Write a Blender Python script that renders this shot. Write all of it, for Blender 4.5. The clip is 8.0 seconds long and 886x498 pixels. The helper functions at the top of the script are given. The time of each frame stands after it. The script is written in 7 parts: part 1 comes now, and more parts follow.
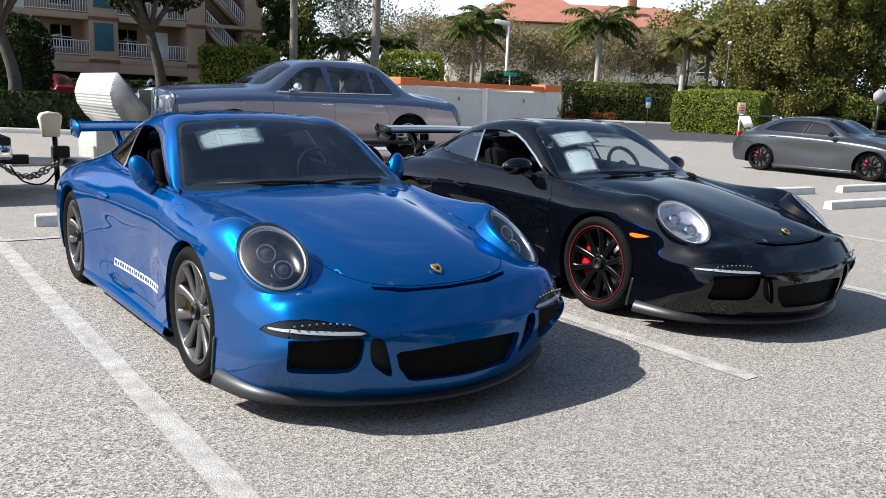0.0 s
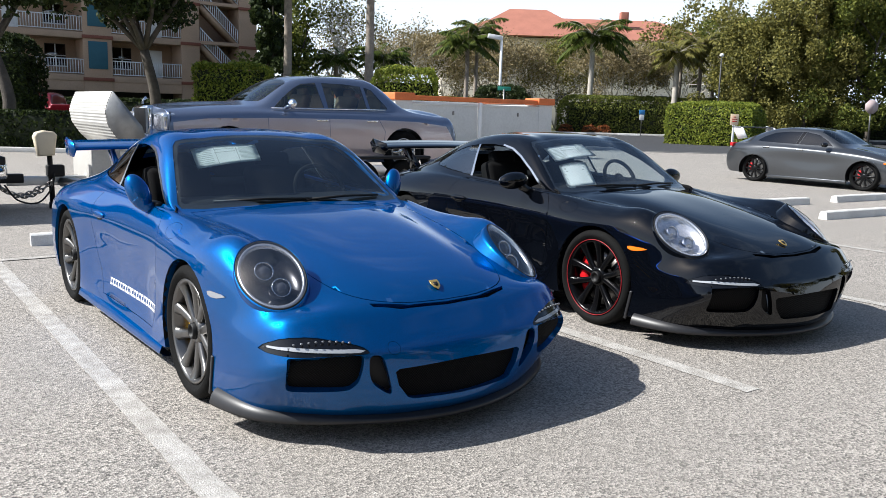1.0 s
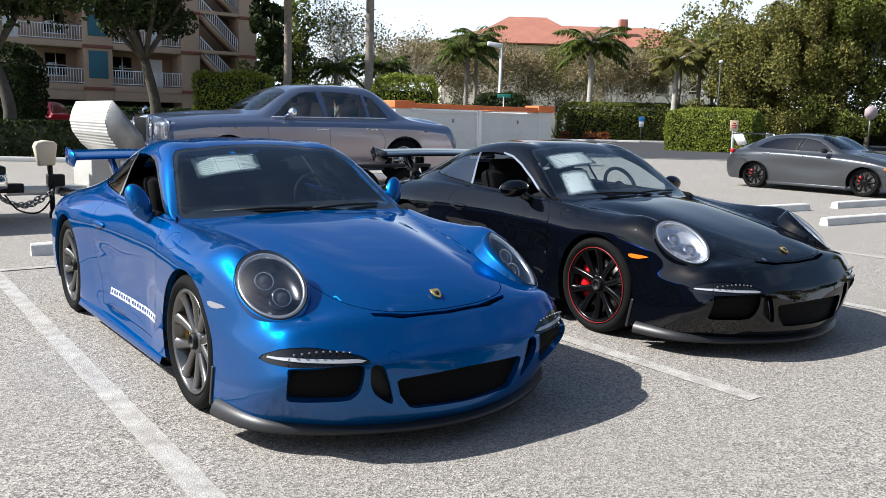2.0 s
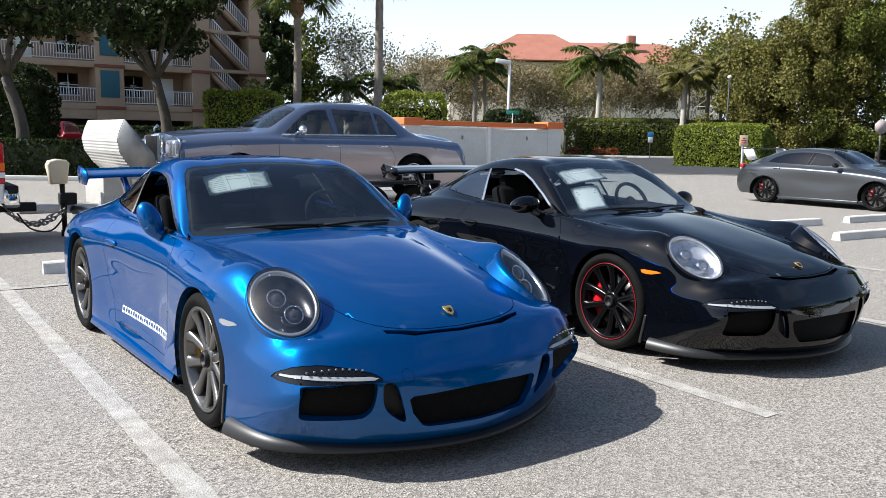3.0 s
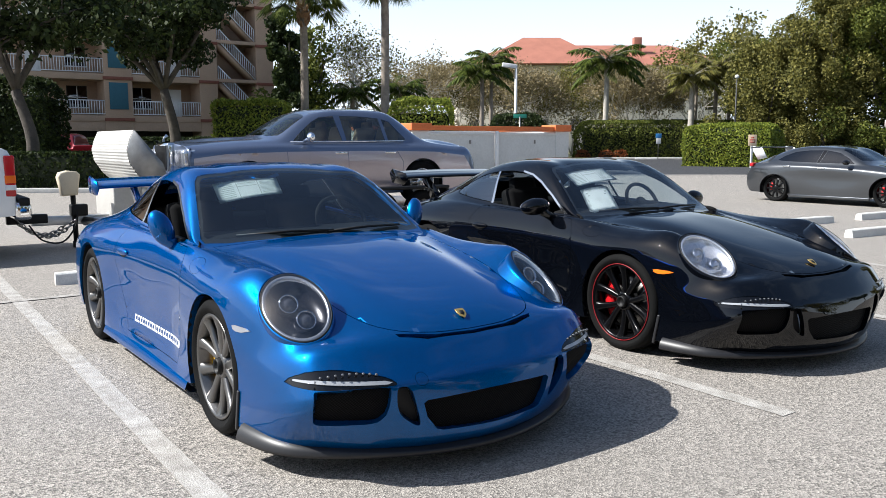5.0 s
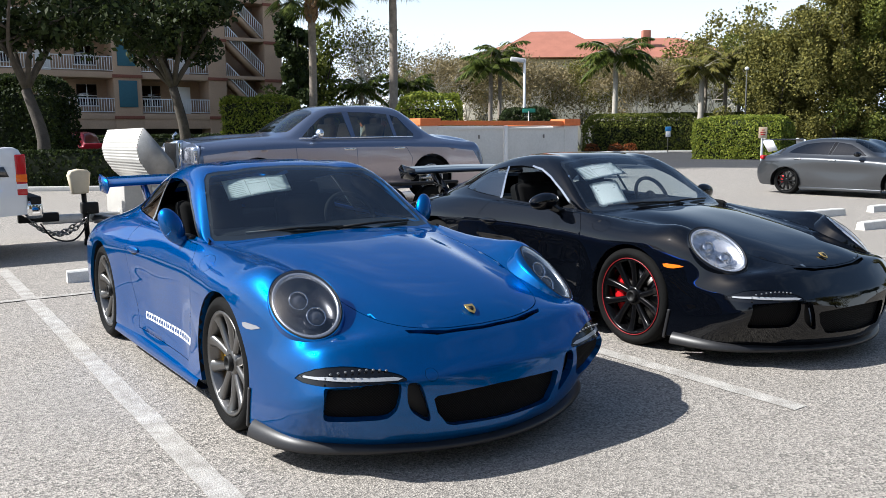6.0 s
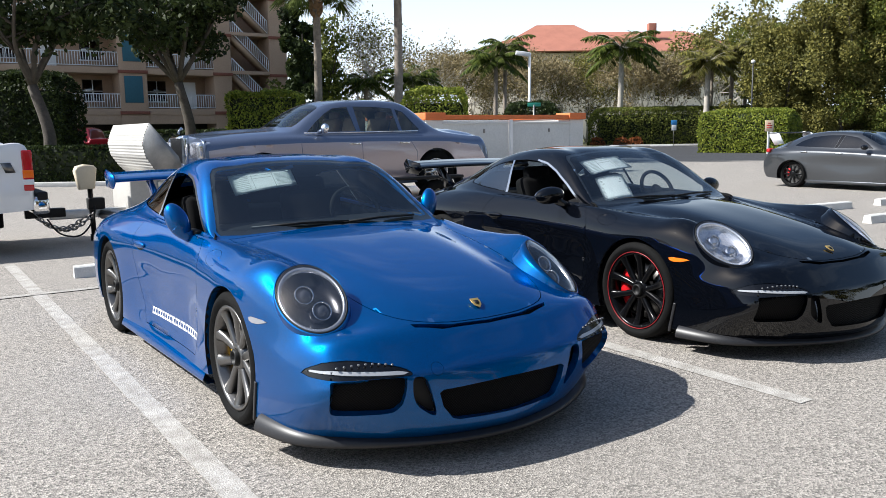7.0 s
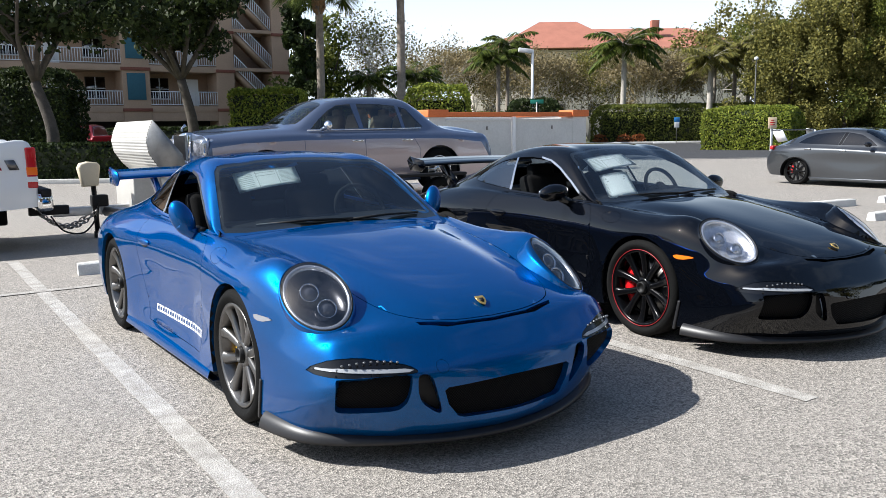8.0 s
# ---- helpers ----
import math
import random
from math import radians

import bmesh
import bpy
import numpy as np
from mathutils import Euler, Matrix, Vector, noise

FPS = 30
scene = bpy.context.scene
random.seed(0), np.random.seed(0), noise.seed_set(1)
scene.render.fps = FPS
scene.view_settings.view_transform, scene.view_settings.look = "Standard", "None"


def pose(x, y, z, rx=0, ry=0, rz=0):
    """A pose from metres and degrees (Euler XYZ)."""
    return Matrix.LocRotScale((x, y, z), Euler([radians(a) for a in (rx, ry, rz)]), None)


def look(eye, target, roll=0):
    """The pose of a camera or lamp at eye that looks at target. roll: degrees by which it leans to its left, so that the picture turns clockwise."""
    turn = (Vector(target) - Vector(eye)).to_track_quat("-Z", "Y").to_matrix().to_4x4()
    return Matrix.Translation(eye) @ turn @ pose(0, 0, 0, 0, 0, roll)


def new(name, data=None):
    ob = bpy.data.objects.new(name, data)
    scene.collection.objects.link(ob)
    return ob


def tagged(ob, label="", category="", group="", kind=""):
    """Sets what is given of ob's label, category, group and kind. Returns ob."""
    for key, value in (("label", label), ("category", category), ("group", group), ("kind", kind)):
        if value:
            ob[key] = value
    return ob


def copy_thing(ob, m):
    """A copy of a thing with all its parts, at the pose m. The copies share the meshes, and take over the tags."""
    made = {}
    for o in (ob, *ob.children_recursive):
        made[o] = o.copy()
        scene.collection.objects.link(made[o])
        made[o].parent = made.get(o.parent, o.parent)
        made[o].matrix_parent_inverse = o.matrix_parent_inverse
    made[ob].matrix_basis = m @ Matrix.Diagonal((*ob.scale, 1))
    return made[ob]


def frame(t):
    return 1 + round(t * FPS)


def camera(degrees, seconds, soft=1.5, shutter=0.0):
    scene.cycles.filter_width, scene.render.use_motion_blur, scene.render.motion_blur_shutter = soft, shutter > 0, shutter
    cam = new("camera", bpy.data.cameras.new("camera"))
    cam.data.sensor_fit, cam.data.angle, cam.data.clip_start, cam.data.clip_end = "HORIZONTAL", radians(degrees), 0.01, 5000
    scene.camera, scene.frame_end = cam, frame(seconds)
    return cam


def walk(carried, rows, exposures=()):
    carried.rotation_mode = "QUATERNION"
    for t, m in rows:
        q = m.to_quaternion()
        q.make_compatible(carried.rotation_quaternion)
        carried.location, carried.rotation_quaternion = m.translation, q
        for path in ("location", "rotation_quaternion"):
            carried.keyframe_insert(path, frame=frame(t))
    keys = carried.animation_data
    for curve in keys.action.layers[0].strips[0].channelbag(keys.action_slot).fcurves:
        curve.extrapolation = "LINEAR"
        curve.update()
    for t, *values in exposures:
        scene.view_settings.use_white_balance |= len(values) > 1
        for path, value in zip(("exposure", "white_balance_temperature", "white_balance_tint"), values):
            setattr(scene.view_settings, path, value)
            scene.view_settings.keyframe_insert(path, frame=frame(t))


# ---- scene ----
cam = camera(56.8, 8.0, soft=0.6)
PATH = [
    (0, (-2.221, -3.952, 1.444), (-1.061, -2.363, 1.082), 2.2),
    (0.5, (-2.218, -3.937, 1.455), (-1.05, -2.35, 1.11), 1.8),
    (1, (-2.224, -3.935, 1.45), (-1.053, -2.347, 1.122), 1.6),
    (1.5, (-2.218, -3.931, 1.456), (-1.044, -2.345, 1.132), 1.4),
    (3, (-2.22, -3.902, 1.453), (-1.064, -2.292, 1.182), 1.0),
    (3.5, (-2.222, -3.891, 1.456), (-1.075, -2.274, 1.196), 0.6),
    (4, (-2.227, -3.889, 1.45), (-1.078, -2.271, 1.2), 0.4),
    (5.5, (-2.22, -3.891, 1.438), (-1.092, -2.261, 1.174), -0.4),
    (6, (-2.22, -3.892, 1.443), (-1.102, -2.255, 1.173), -0.6),
    (6.5, (-2.225, -3.891, 1.442), (-1.117, -2.249, 1.164), -0.8),
    (7, (-2.221, -3.894, 1.442), (-1.116, -2.252, 1.159), -0.8),
    (7.5, (-2.224, -3.886, 1.449), (-1.124, -2.241, 1.162), -0.8),
    (8, (-2.23, -3.885, 1.444), (-1.13, -2.24, 1.154), -0.8),
]
walk(cam, [(t, look(eye, target, roll)) for t, eye, target, roll in PATH])

# ---- world, sun ----
SUN_DIR = Vector((-0.92, 0.50, 1.0)).normalized()      # towards the sun
sun_el = math.asin(SUN_DIR.z)
sun_az = math.atan2(SUN_DIR.x, SUN_DIR.y)
world = bpy.data.worlds.new("sky")
scene.world = world
world.use_nodes = True
wn, wl = world.node_tree.nodes, world.node_tree.links
wn.clear()
sky = wn.new("ShaderNodeTexSky")
sky.sky_type, sky.sun_disc, sky.sun_elevation, sky.sun_rotation = "NISHITA", False, sun_el, sun_az
sky.air_density, sky.dust_density, sky.ozone_density = 1.0, 1.5, 1.0
wcoord = wn.new("ShaderNodeTexCoord")
wmap = wn.new("ShaderNodeMapping")
wmap.inputs["Scale"].default_value = (1.6, 1.6, 5.0)
cloud = wn.new("ShaderNodeTexNoise")
cloud.inputs["Scale"].default_value, cloud.inputs["Detail"].default_value, cloud.inputs["Roughness"].default_value = 1.6, 8, 0.62
cramp = wn.new("ShaderNodeValToRGB")
cramp.color_ramp.elements[0].position, cramp.color_ramp.elements[1].position = 0.50, 0.85
cramp.color_ramp.elements[0].color, cramp.color_ramp.elements[1].color = (0.0, 0.0, 0.0, 1), (0.35, 0.35, 0.35, 1)
cmix = wn.new("ShaderNodeMix")
cmix.data_type = "RGBA"
cmix.inputs["B"].default_value = (9.4, 10.1, 10.8, 1)
wbg = wn.new("ShaderNodeBackground")
wbg.inputs["Strength"].default_value = 0.078
wout = wn.new("ShaderNodeOutputWorld")
wl.new(wcoord.outputs["Generated"], wmap.inputs["Vector"])
wl.new(wmap.outputs["Vector"], cloud.inputs["Vector"])
wl.new(cloud.outputs["Fac"], cramp.inputs["Fac"])
wsep = wn.new("ShaderNodeSeparateXYZ")
haze = wn.new("ShaderNodeMapRange")
haze.interpolation_type = "SMOOTHSTEP"
haze.inputs["From Min"].default_value, haze.inputs["From Max"].default_value = 0.0, 0.42
haze.inputs["To Min"].default_value, haze.inputs["To Max"].default_value = 0.90, 0.0
hmax = wn.new("ShaderNodeMath")
hmax.operation = "MAXIMUM"
wl.new(wcoord.outputs["Generated"], wsep.inputs[0])
wl.new(wsep.outputs["Z"], haze.inputs["Value"])
wl.new(cramp.outputs["Color"], hmax.inputs[0])
wl.new(haze.outputs["Result"], hmax.inputs[1])
wl.new(hmax.outputs[0], cmix.inputs["Factor"])
wl.new(sky.outputs["Color"], cmix.inputs["A"])
wl.new(cmix.outputs["Result"], wbg.inputs["Color"])
wl.new(wbg.outputs["Background"], wout.inputs["Surface"])
sun_data = bpy.data.lights.new("sun", "SUN")
sun_data.energy, sun_data.angle, sun_data.color = 5.0, radians(0.55), (1.0, 0.94, 0.86)
sun = new("sun", sun_data)
sun.matrix_world = Matrix.Translation((0, 0, 30)) @ SUN_DIR.to_track_quat("Z", "Y").to_matrix().to_4x4()
scene.view_settings.exposure = 0.84
scene.view_settings.use_white_balance = True
scene.view_settings.white_balance_temperature, scene.view_settings.white_balance_tint = 6050, 8

# ---- materials ----


def material(name, colour, rough=0.5, metal=0.0, vary=0.0, scale=8.0, bump=0.0, bump_scale=60.0, coat=0.0, ior=1.5, second=None, emit=0.0, spec=0.5):
    """A procedural surface: colour varied by noise at two scales, with fine relief."""
    m = bpy.data.materials.new(name)
    m.use_nodes = True
    n, l = m.node_tree.nodes, m.node_tree.links
    b = n["Principled BSDF"]
    b.inputs["Base Color"].default_value = (*colour, 1)
    b.inputs["Roughness"].default_value, b.inputs["Metallic"].default_value = rough, metal
    b.inputs["Coat Weight"].default_value, b.inputs["Coat Roughness"].default_value = coat, 0.03
    b.inputs["IOR"].default_value, b.inputs["Specular IOR Level"].default_value = ior, spec
    if emit:
        b.inputs["Emission Color"].default_value, b.inputs["Emission Strength"].default_value = (*colour, 1), emit
    co = n.new("ShaderNodeTexCoord")
    if vary:
        a, f = n.new("ShaderNodeTexNoise"), n.new("ShaderNodeTexNoise")
        a.inputs["Scale"].default_value, a.inputs["Detail"].default_value = scale, 6
        f.inputs["Scale"].default_value, f.inputs["Detail"].default_value = scale * 14, 4
        l.new(co.outputs["Object"], a.inputs["Vector"]), l.new(co.outputs["Object"], f.inputs["Vector"])
        add = n.new("ShaderNodeMath")
        add.operation = "ADD"
        l.new(a.outputs["Fac"], add.inputs[0]), l.new(f.outputs["Fac"], add.inputs[1])
        r = n.new("ShaderNodeMapRange")
        r.inputs["From Min"].default_value, r.inputs["From Max"].default_value = 0.7, 1.3
        l.new(add.outputs[0], r.inputs["Value"])
        mix = n.new("ShaderNodeMix")
        mix.data_type = "RGBA"
        lo = second or tuple(c * (1 - vary) for c in colour)
        hi = colour if second else tuple(min(1, c * (1 + vary)) for c in colour)
        mix.inputs["A"].default_value, mix.inputs["B"].default_value = (*lo, 1), (*hi, 1)
        l.new(r.outputs["Result"], mix.inputs["Factor"])
        l.new(mix.outputs["Result"], b.inputs["Base Color"])
    if bump:
        t = n.new("ShaderNodeTexNoise")
        t.inputs["Scale"].default_value, t.inputs["Detail"].default_value = bump_scale, 5
        l.new(co.outputs["Object"], t.inputs["Vector"])
        bp = n.new("ShaderNodeBump")
        bp.inputs["Strength"].default_value, bp.inputs["Distance"].default_value = bump, 0.02
        l.new(t.outputs["Fac"], bp.inputs["Height"])
        l.new(bp.outputs["Normal"], b.inputs["Normal"])
    return m


def glass_material(name, tint, gloss=1.0, rough=0.0, base=0.10):
    """Thin glass: tinted see-through with a Fresnel gloss."""
    m = bpy.data.materials.new(name)
    m.use_nodes = True
    n, l = m.node_tree.nodes, m.node_tree.links
    n.remove(n["Principled BSDF"])
    tr, gl, lw, mx = n.new("ShaderNodeBsdfTransparent"), n.new("ShaderNodeBsdfGlossy"), n.new("ShaderNodeLayerWeight"), n.new("ShaderNodeMixShader")
    pw, fr = n.new("ShaderNodeMath"), n.new("ShaderNodeMath")
    pw.operation, fr.operation = "POWER", "MULTIPLY_ADD"
    pw.inputs[1].default_value, fr.inputs[1].default_value, fr.inputs[2].default_value = 5.0, 1.0 - base, base
    lw.inputs["Blend"].default_value = 0.5
    l.new(lw.outputs["Facing"], pw.inputs[0]), l.new(pw.outputs[0], fr.inputs[0])
    tr.inputs["Color"].default_value = (*tint, 1)
    gl.inputs["Roughness"].default_value = rough
    gl.inputs["Color"].default_value = (gloss, gloss, gloss, 1)
    l.new(fr.outputs[0], mx.inputs[0]), l.new(tr.outputs[0], mx.inputs[1]), l.new(gl.outputs[0], mx.inputs[2])
    l.new(mx.outputs[0], n["Material Output"].inputs["Surface"])
    return m


def leaf_material(name, dark, light):
    """Leaves, each of its own shade, with a little light through them."""
    m = bpy.data.materials.new(name)
    m.use_nodes = True
    n, l = m.node_tree.nodes, m.node_tree.links
    b = n["Principled BSDF"]
    b.inputs["Roughness"].default_value, b.inputs["Specular IOR Level"].default_value = 0.6, 0.2
    g, mix = n.new("ShaderNodeNewGeometry"), n.new("ShaderNodeMix")
    mix.data_type = "RGBA"
    mix.inputs["A"].default_value, mix.inputs["B"].default_value = (*dark, 1), (*light, 1)
    l.new(g.outputs["Random Per Island"], mix.inputs["Factor"])
    l.new(mix.outputs["Result"], b.inputs["Base Color"])
    tl, mx = n.new("ShaderNodeBsdfTranslucent"), n.new("ShaderNodeMixShader")
    mx.inputs[0].default_value = 0.28
    l.new(mix.outputs["Result"], tl.inputs["Color"])
    l.new(b.outputs[0], mx.inputs[1]), l.new(tl.outputs[0], mx.inputs[2])
    l.new(mx.outputs[0], n["Material Output"].inputs["Surface"])
    return m


def ground_material(name, stone, dark, pale, stain):
    """Worn asphalt: small stones of many greys in a darker binder, broad stains."""
    m = bpy.data.materials.new(name)
    m.use_nodes = True
    n, l = m.node_tree.nodes, m.node_tree.links
    b = n["Principled BSDF"]
    b.inputs["Roughness"].default_value = 0.85
    co = n.new("ShaderNodeTexCoord")
    vor, big, mid = n.new("ShaderNodeTexVoronoi"), n.new("ShaderNodeTexNoise"), n.new("ShaderNodeTexNoise")
    vor.inputs["Scale"].default_value = stone
    big.inputs["Scale"].default_value, big.inputs["Detail"].default_value = 0.35, 6
    mid.inputs["Scale"].default_value, mid.inputs["Detail"].default_value = 24, 5
    for t in (vor, big, mid):
        l.new(co.outputs["Object"], t.inputs["Vector"])
    sep = n.new("ShaderNodeSeparateColor")
    l.new(vor.outputs["Color"], sep.inputs[0])
    mix = n.new("ShaderNodeMix")
    mix.data_type = "RGBA"
    mix.inputs["A"].default_value, mix.inputs["B"].default_value = (*dark, 1), (*pale, 1)
    l.new(sep.outputs[0], mix.inputs["Factor"])
    rng = n.new("ShaderNodeMapRange")
    rng.inputs["From Min"].default_value, rng.inputs["From Max"].default_value = 0.35, 0.7
    rng.inputs["To Min"].default_value, rng.inputs["To Max"].default_value = 0.0, 0.55
    l.new(big.outputs["Fac"], rng.inputs["Value"])
    m2 = n.new("ShaderNodeMix")
    m2.data_type = "RGBA"
    m2.inputs["B"].default_value = (*stain, 1)
    l.new(rng.outputs["Result"], m2.inputs["Factor"]), l.new(mix.outputs["Result"], m2.inputs["A"])
    m3 = n.new("ShaderNodeMix")
    m3.data_type, m3.blend_type = "RGBA", "MULTIPLY"
    m3.inputs["Factor"].default_value = 0.35
    l.new(m2.outputs["Result"], m3.inputs["A"]), l.new(mid.outputs["Fac"], m3.inputs["B"])
    l.new(m3.outputs["Result"], b.inputs["Base Color"])
    bp = n.new("ShaderNodeBump")
    bp.inputs["Strength"].default_value, bp.inputs["Distance"].default_value = 0.7, 0.006
    l.new(vor.outputs["Distance"], bp.inputs["Height"])
    l.new(bp.outputs["Normal"], b.inputs["Normal"])
    return m


def paint_material(name, colour, metal, rough, coat=1.0, flake=0.0, spec=0.5):
    """Car paint: a base with metal flakes under a clear coat."""
    m = material(name, colour, rough, metal, coat=coat, spec=spec)
    m.node_tree.nodes["Principled BSDF"].inputs["Specular Tint"].default_value = (*[0.15 + 0.85 * c / max(colour) for c in colour], 1)
    m.node_tree.nodes["Principled BSDF"].inputs["Coat Roughness"].default_value = 0.01
    if flake:
        n, l = m.node_tree.nodes, m.node_tree.links
        b = n["Principled BSDF"]
        co, v, mix = n.new("ShaderNodeTexCoord"), n.new("ShaderNodeTexVoronoi"), n.new("ShaderNodeMix")
        v.inputs["Scale"].default_value = 900
        l.new(co.outputs["Object"], v.inputs["Vector"])
        sep = n.new("ShaderNodeSeparateColor")
        l.new(v.outputs["Color"], sep.inputs[0])
        mix.data_type = "RGBA"
        mix.inputs["A"].default_value = (*[c * (1 - flake) for c in colour], 1)
        mix.inputs["B"].default_value = (*[min(1, c * (1 + flake)) for c in colour], 1)
        l.new(sep.outputs[0], mix.inputs["Factor"]), l.new(mix.outputs["Result"], b.inputs["Base Color"])
    return m


BLUE = paint_material("blue_paint", (0.0, 0.078, 0.262), 0.70, 0.36, 1.0, 0.35, spec=0.0)
BLUE.node_tree.nodes["Principled BSDF"].inputs["Coat IOR"].default_value = 1.42
BLACK = paint_material("black_paint", (0.0015, 0.002, 0.0035), 0.0, 0.4, spec=0.0)
BLACK.node_tree.nodes["Principled BSDF"].inputs["Coat IOR"].default_value = 1.45
SILVER_VIOLET = paint_material("silver_violet_paint", (0.46, 0.39, 0.40), 0.45, 0.3, 1.0, 0.1)
SLATE_BLUE = paint_material("slate_blue_paint", (0.13, 0.16, 0.235), 0.6, 0.3, 1.0, 0.1)
GREY_PAINT = paint_material("grey_paint", (0.052, 0.055, 0.060), 0.6, 0.3, 1.0, 0.1)
RED_PAINT = paint_material("dark_red_paint", (0.13, 0.006, 0.012), 0.3, 0.3, 1.0, 0.1)
WHITE_PAINT = paint_material("white_paint", (0.78, 0.78, 0.78), 0.0, 0.35)
GLASS = glass_material("tinted_glass", (0.60, 0.72, 0.74))
GLASS_DARK = glass_material("dark_glass", (0.03, 0.03, 0.035))
GLASS_CLEAR = glass_material("clear_glass", (0.92, 0.95, 0.94))
GLASS_REFLECTIVE = glass_material("reflective_glass", (0.80, 0.86, 0.88), base=0.19)
GLASS_BLUISH = glass_material("bluish_glass", (0.72, 0.82, 0.86))
LENS = glass_material("lens_glass", (0.9, 0.9, 0.92))
LENS_SMOKED = glass_material("smoked_lens", (0.72, 0.73, 0.76))
RUBBER = material("tyre_rubber", (0.0065, 0.0065, 0.0065), 0.8, vary=0.3, scale=9, bump=0.15, spec=0.10)
PLASTIC = material("black_plastic", (0.006, 0.006, 0.0065), 0.55, vary=0.2, spec=0.3)
GLOSS_BLACK = material("gloss_black", (0.005, 0.005, 0.006), 0.12)
DARK = material("dark_interior", (0.006, 0.006, 0.0065), 0.85, vary=0.2, spec=0.15)
LIP_GREY = material("lip_rubber", (0.016, 0.016, 0.018), 0.40, vary=0.15, scale=5, spec=0.4)
CHROME = material("chrome", (0.8, 0.8, 0.8), 0.08, 1.0)
ALLOY = material("polished_alloy", (0.62, 0.62, 0.63), 0.22, 1.0, vary=0.1)
GUNMETAL = material("gunmetal_alloy", (0.16, 0.155, 0.15), 0.3, 0.9, vary=0.1)
WHEEL_BLACK = material("black_alloy", (0.003, 0.003, 0.0035), 0.22, 0.0, spec=0.2)
REDLINE = material("red_rim_line", (0.28, 0.007, 0.012), 0.4)
STEEL = material("brake_disc", (0.25, 0.24, 0.23), 0.4, 1.0, vary=0.2, scale=20)
YELLOW = material("yellow_caliper", (0.75, 0.42, 0.01), 0.35)
RED = material("red_caliper", (0.65, 0.01, 0.015), 0.35)
AMBER = material("amber_lens", (0.85, 0.16, 0.01), 0.15)
TAIL_RED = material("red_lens", (0.45, 0.01, 0.015), 0.15)
WHITE_LENS = material("white_lens", (0.75, 0.76, 0.78), 0.15)
GOLD = material("gold_crest", (0.75, 0.5, 0.16), 0.3, 0.8)
PAPER = material("paper", (0.88, 0.89, 0.87), 0.7, vary=0.04)
DECAL = material("white_decal", (0.85, 0.85, 0.86), 0.4)
LINE = material("road_line", (0.50, 0.475, 0.44), 0.8, vary=0.35, scale=9, bump=0.5, bump_scale=150, second=(0.24, 0.22, 0.195))
ASPHALT = ground_material("worn_asphalt", 120, (0.040, 0.037, 0.034), (0.62, 0.565, 0.50), (0.29, 0.265, 0.235))
ROAD = ground_material("road_asphalt", 60, (0.035, 0.037, 0.04), (0.10, 0.10, 0.105), (0.06, 0.06, 0.065))
ROAD.node_tree.nodes["Principled BSDF"].inputs["Specular IOR Level"].default_value = 0.15
CONCRETE = material("concrete", (0.50, 0.485, 0.455), 0.85, vary=0.18, scale=4, bump=0.3, bump_scale=80)

# ---- mesh helpers ----


def link(name, bm, mat, parent=None, label="", smooth=True):
    """One bmesh as one mesh object."""
    for f in bm.faces:
        f.smooth = smooth
    me = bpy.data.meshes.new(name)
    bm.to_mesh(me)
    bm.free()
    for x in (mat if isinstance(mat, (list, tuple)) else [mat]):
        me.materials.append(x)
    ob = new(name, me)
    if parent is not None:
        ob.parent = parent
    if label:
        ob["label"] = label
    return ob


part = link


def thing(name, m, label, category, group="", kind=""):
    ob = new(name)
    ob.empty_display_size = 0.2
    ob.matrix_world = m
    return tagged(ob, label, category, group, kind)


def box(sx, sy, sz, at=(0, 0, 0), bevel=0.0, bm=None, rot=None, seg=2):
    """A box with rounded edges, centred at a place."""
    b = bmesh.new()
    bmesh.ops.create_cube(b, size=1, matrix=Matrix.Diagonal((sx, sy, sz, 1)))
    if bevel:
        bmesh.ops.bevel(b, geom=b.edges[:], offset=bevel, segments=seg, profile=0.6, affect="EDGES")
    m = Matrix.Translation(at) @ (rot or Matrix())
    bmesh.ops.transform(b, matrix=m, verts=b.verts)
    if bm is None:
        return b
    join(bm, b)
    return bm


def join(bm, other):
    table = {}
    for v in other.verts:
        table[v] = bm.verts.new(v.co)
    for f in other.faces:
        try:
            bm.faces.new([table[v] for v in f.verts])
        except ValueError:
            pass
    other.free()
    return bm


def moved(bm, m):
    bmesh.ops.transform(bm, matrix=m, verts=bm.verts)
    return bm


def lathe(profile, n=40, axis="X"):
    """A ring-shaped body turned round an axis from (along, radius) pairs."""
    bm = bmesh.new()
    rings = []
    for k in range(n):
        a = 2 * math.pi * k / n
        c, s = math.cos(a), math.sin(a)
        rings.append([bm.verts.new((p, r * c, r * s) if axis == "X" else (r * c, r * s, p)) for p, r in profile])
    for k in range(n):
        a, b = rings[k], rings[(k + 1) % n]
        for j in range(len(profile) - 1):
            bm.faces.new((a[j], a[j + 1], b[j + 1], b[j]))
    bmesh.ops.remove_doubles(bm, verts=bm.verts, dist=1e-5)
    bmesh.ops.recalc_face_normals(bm, faces=bm.faces)
    return bm


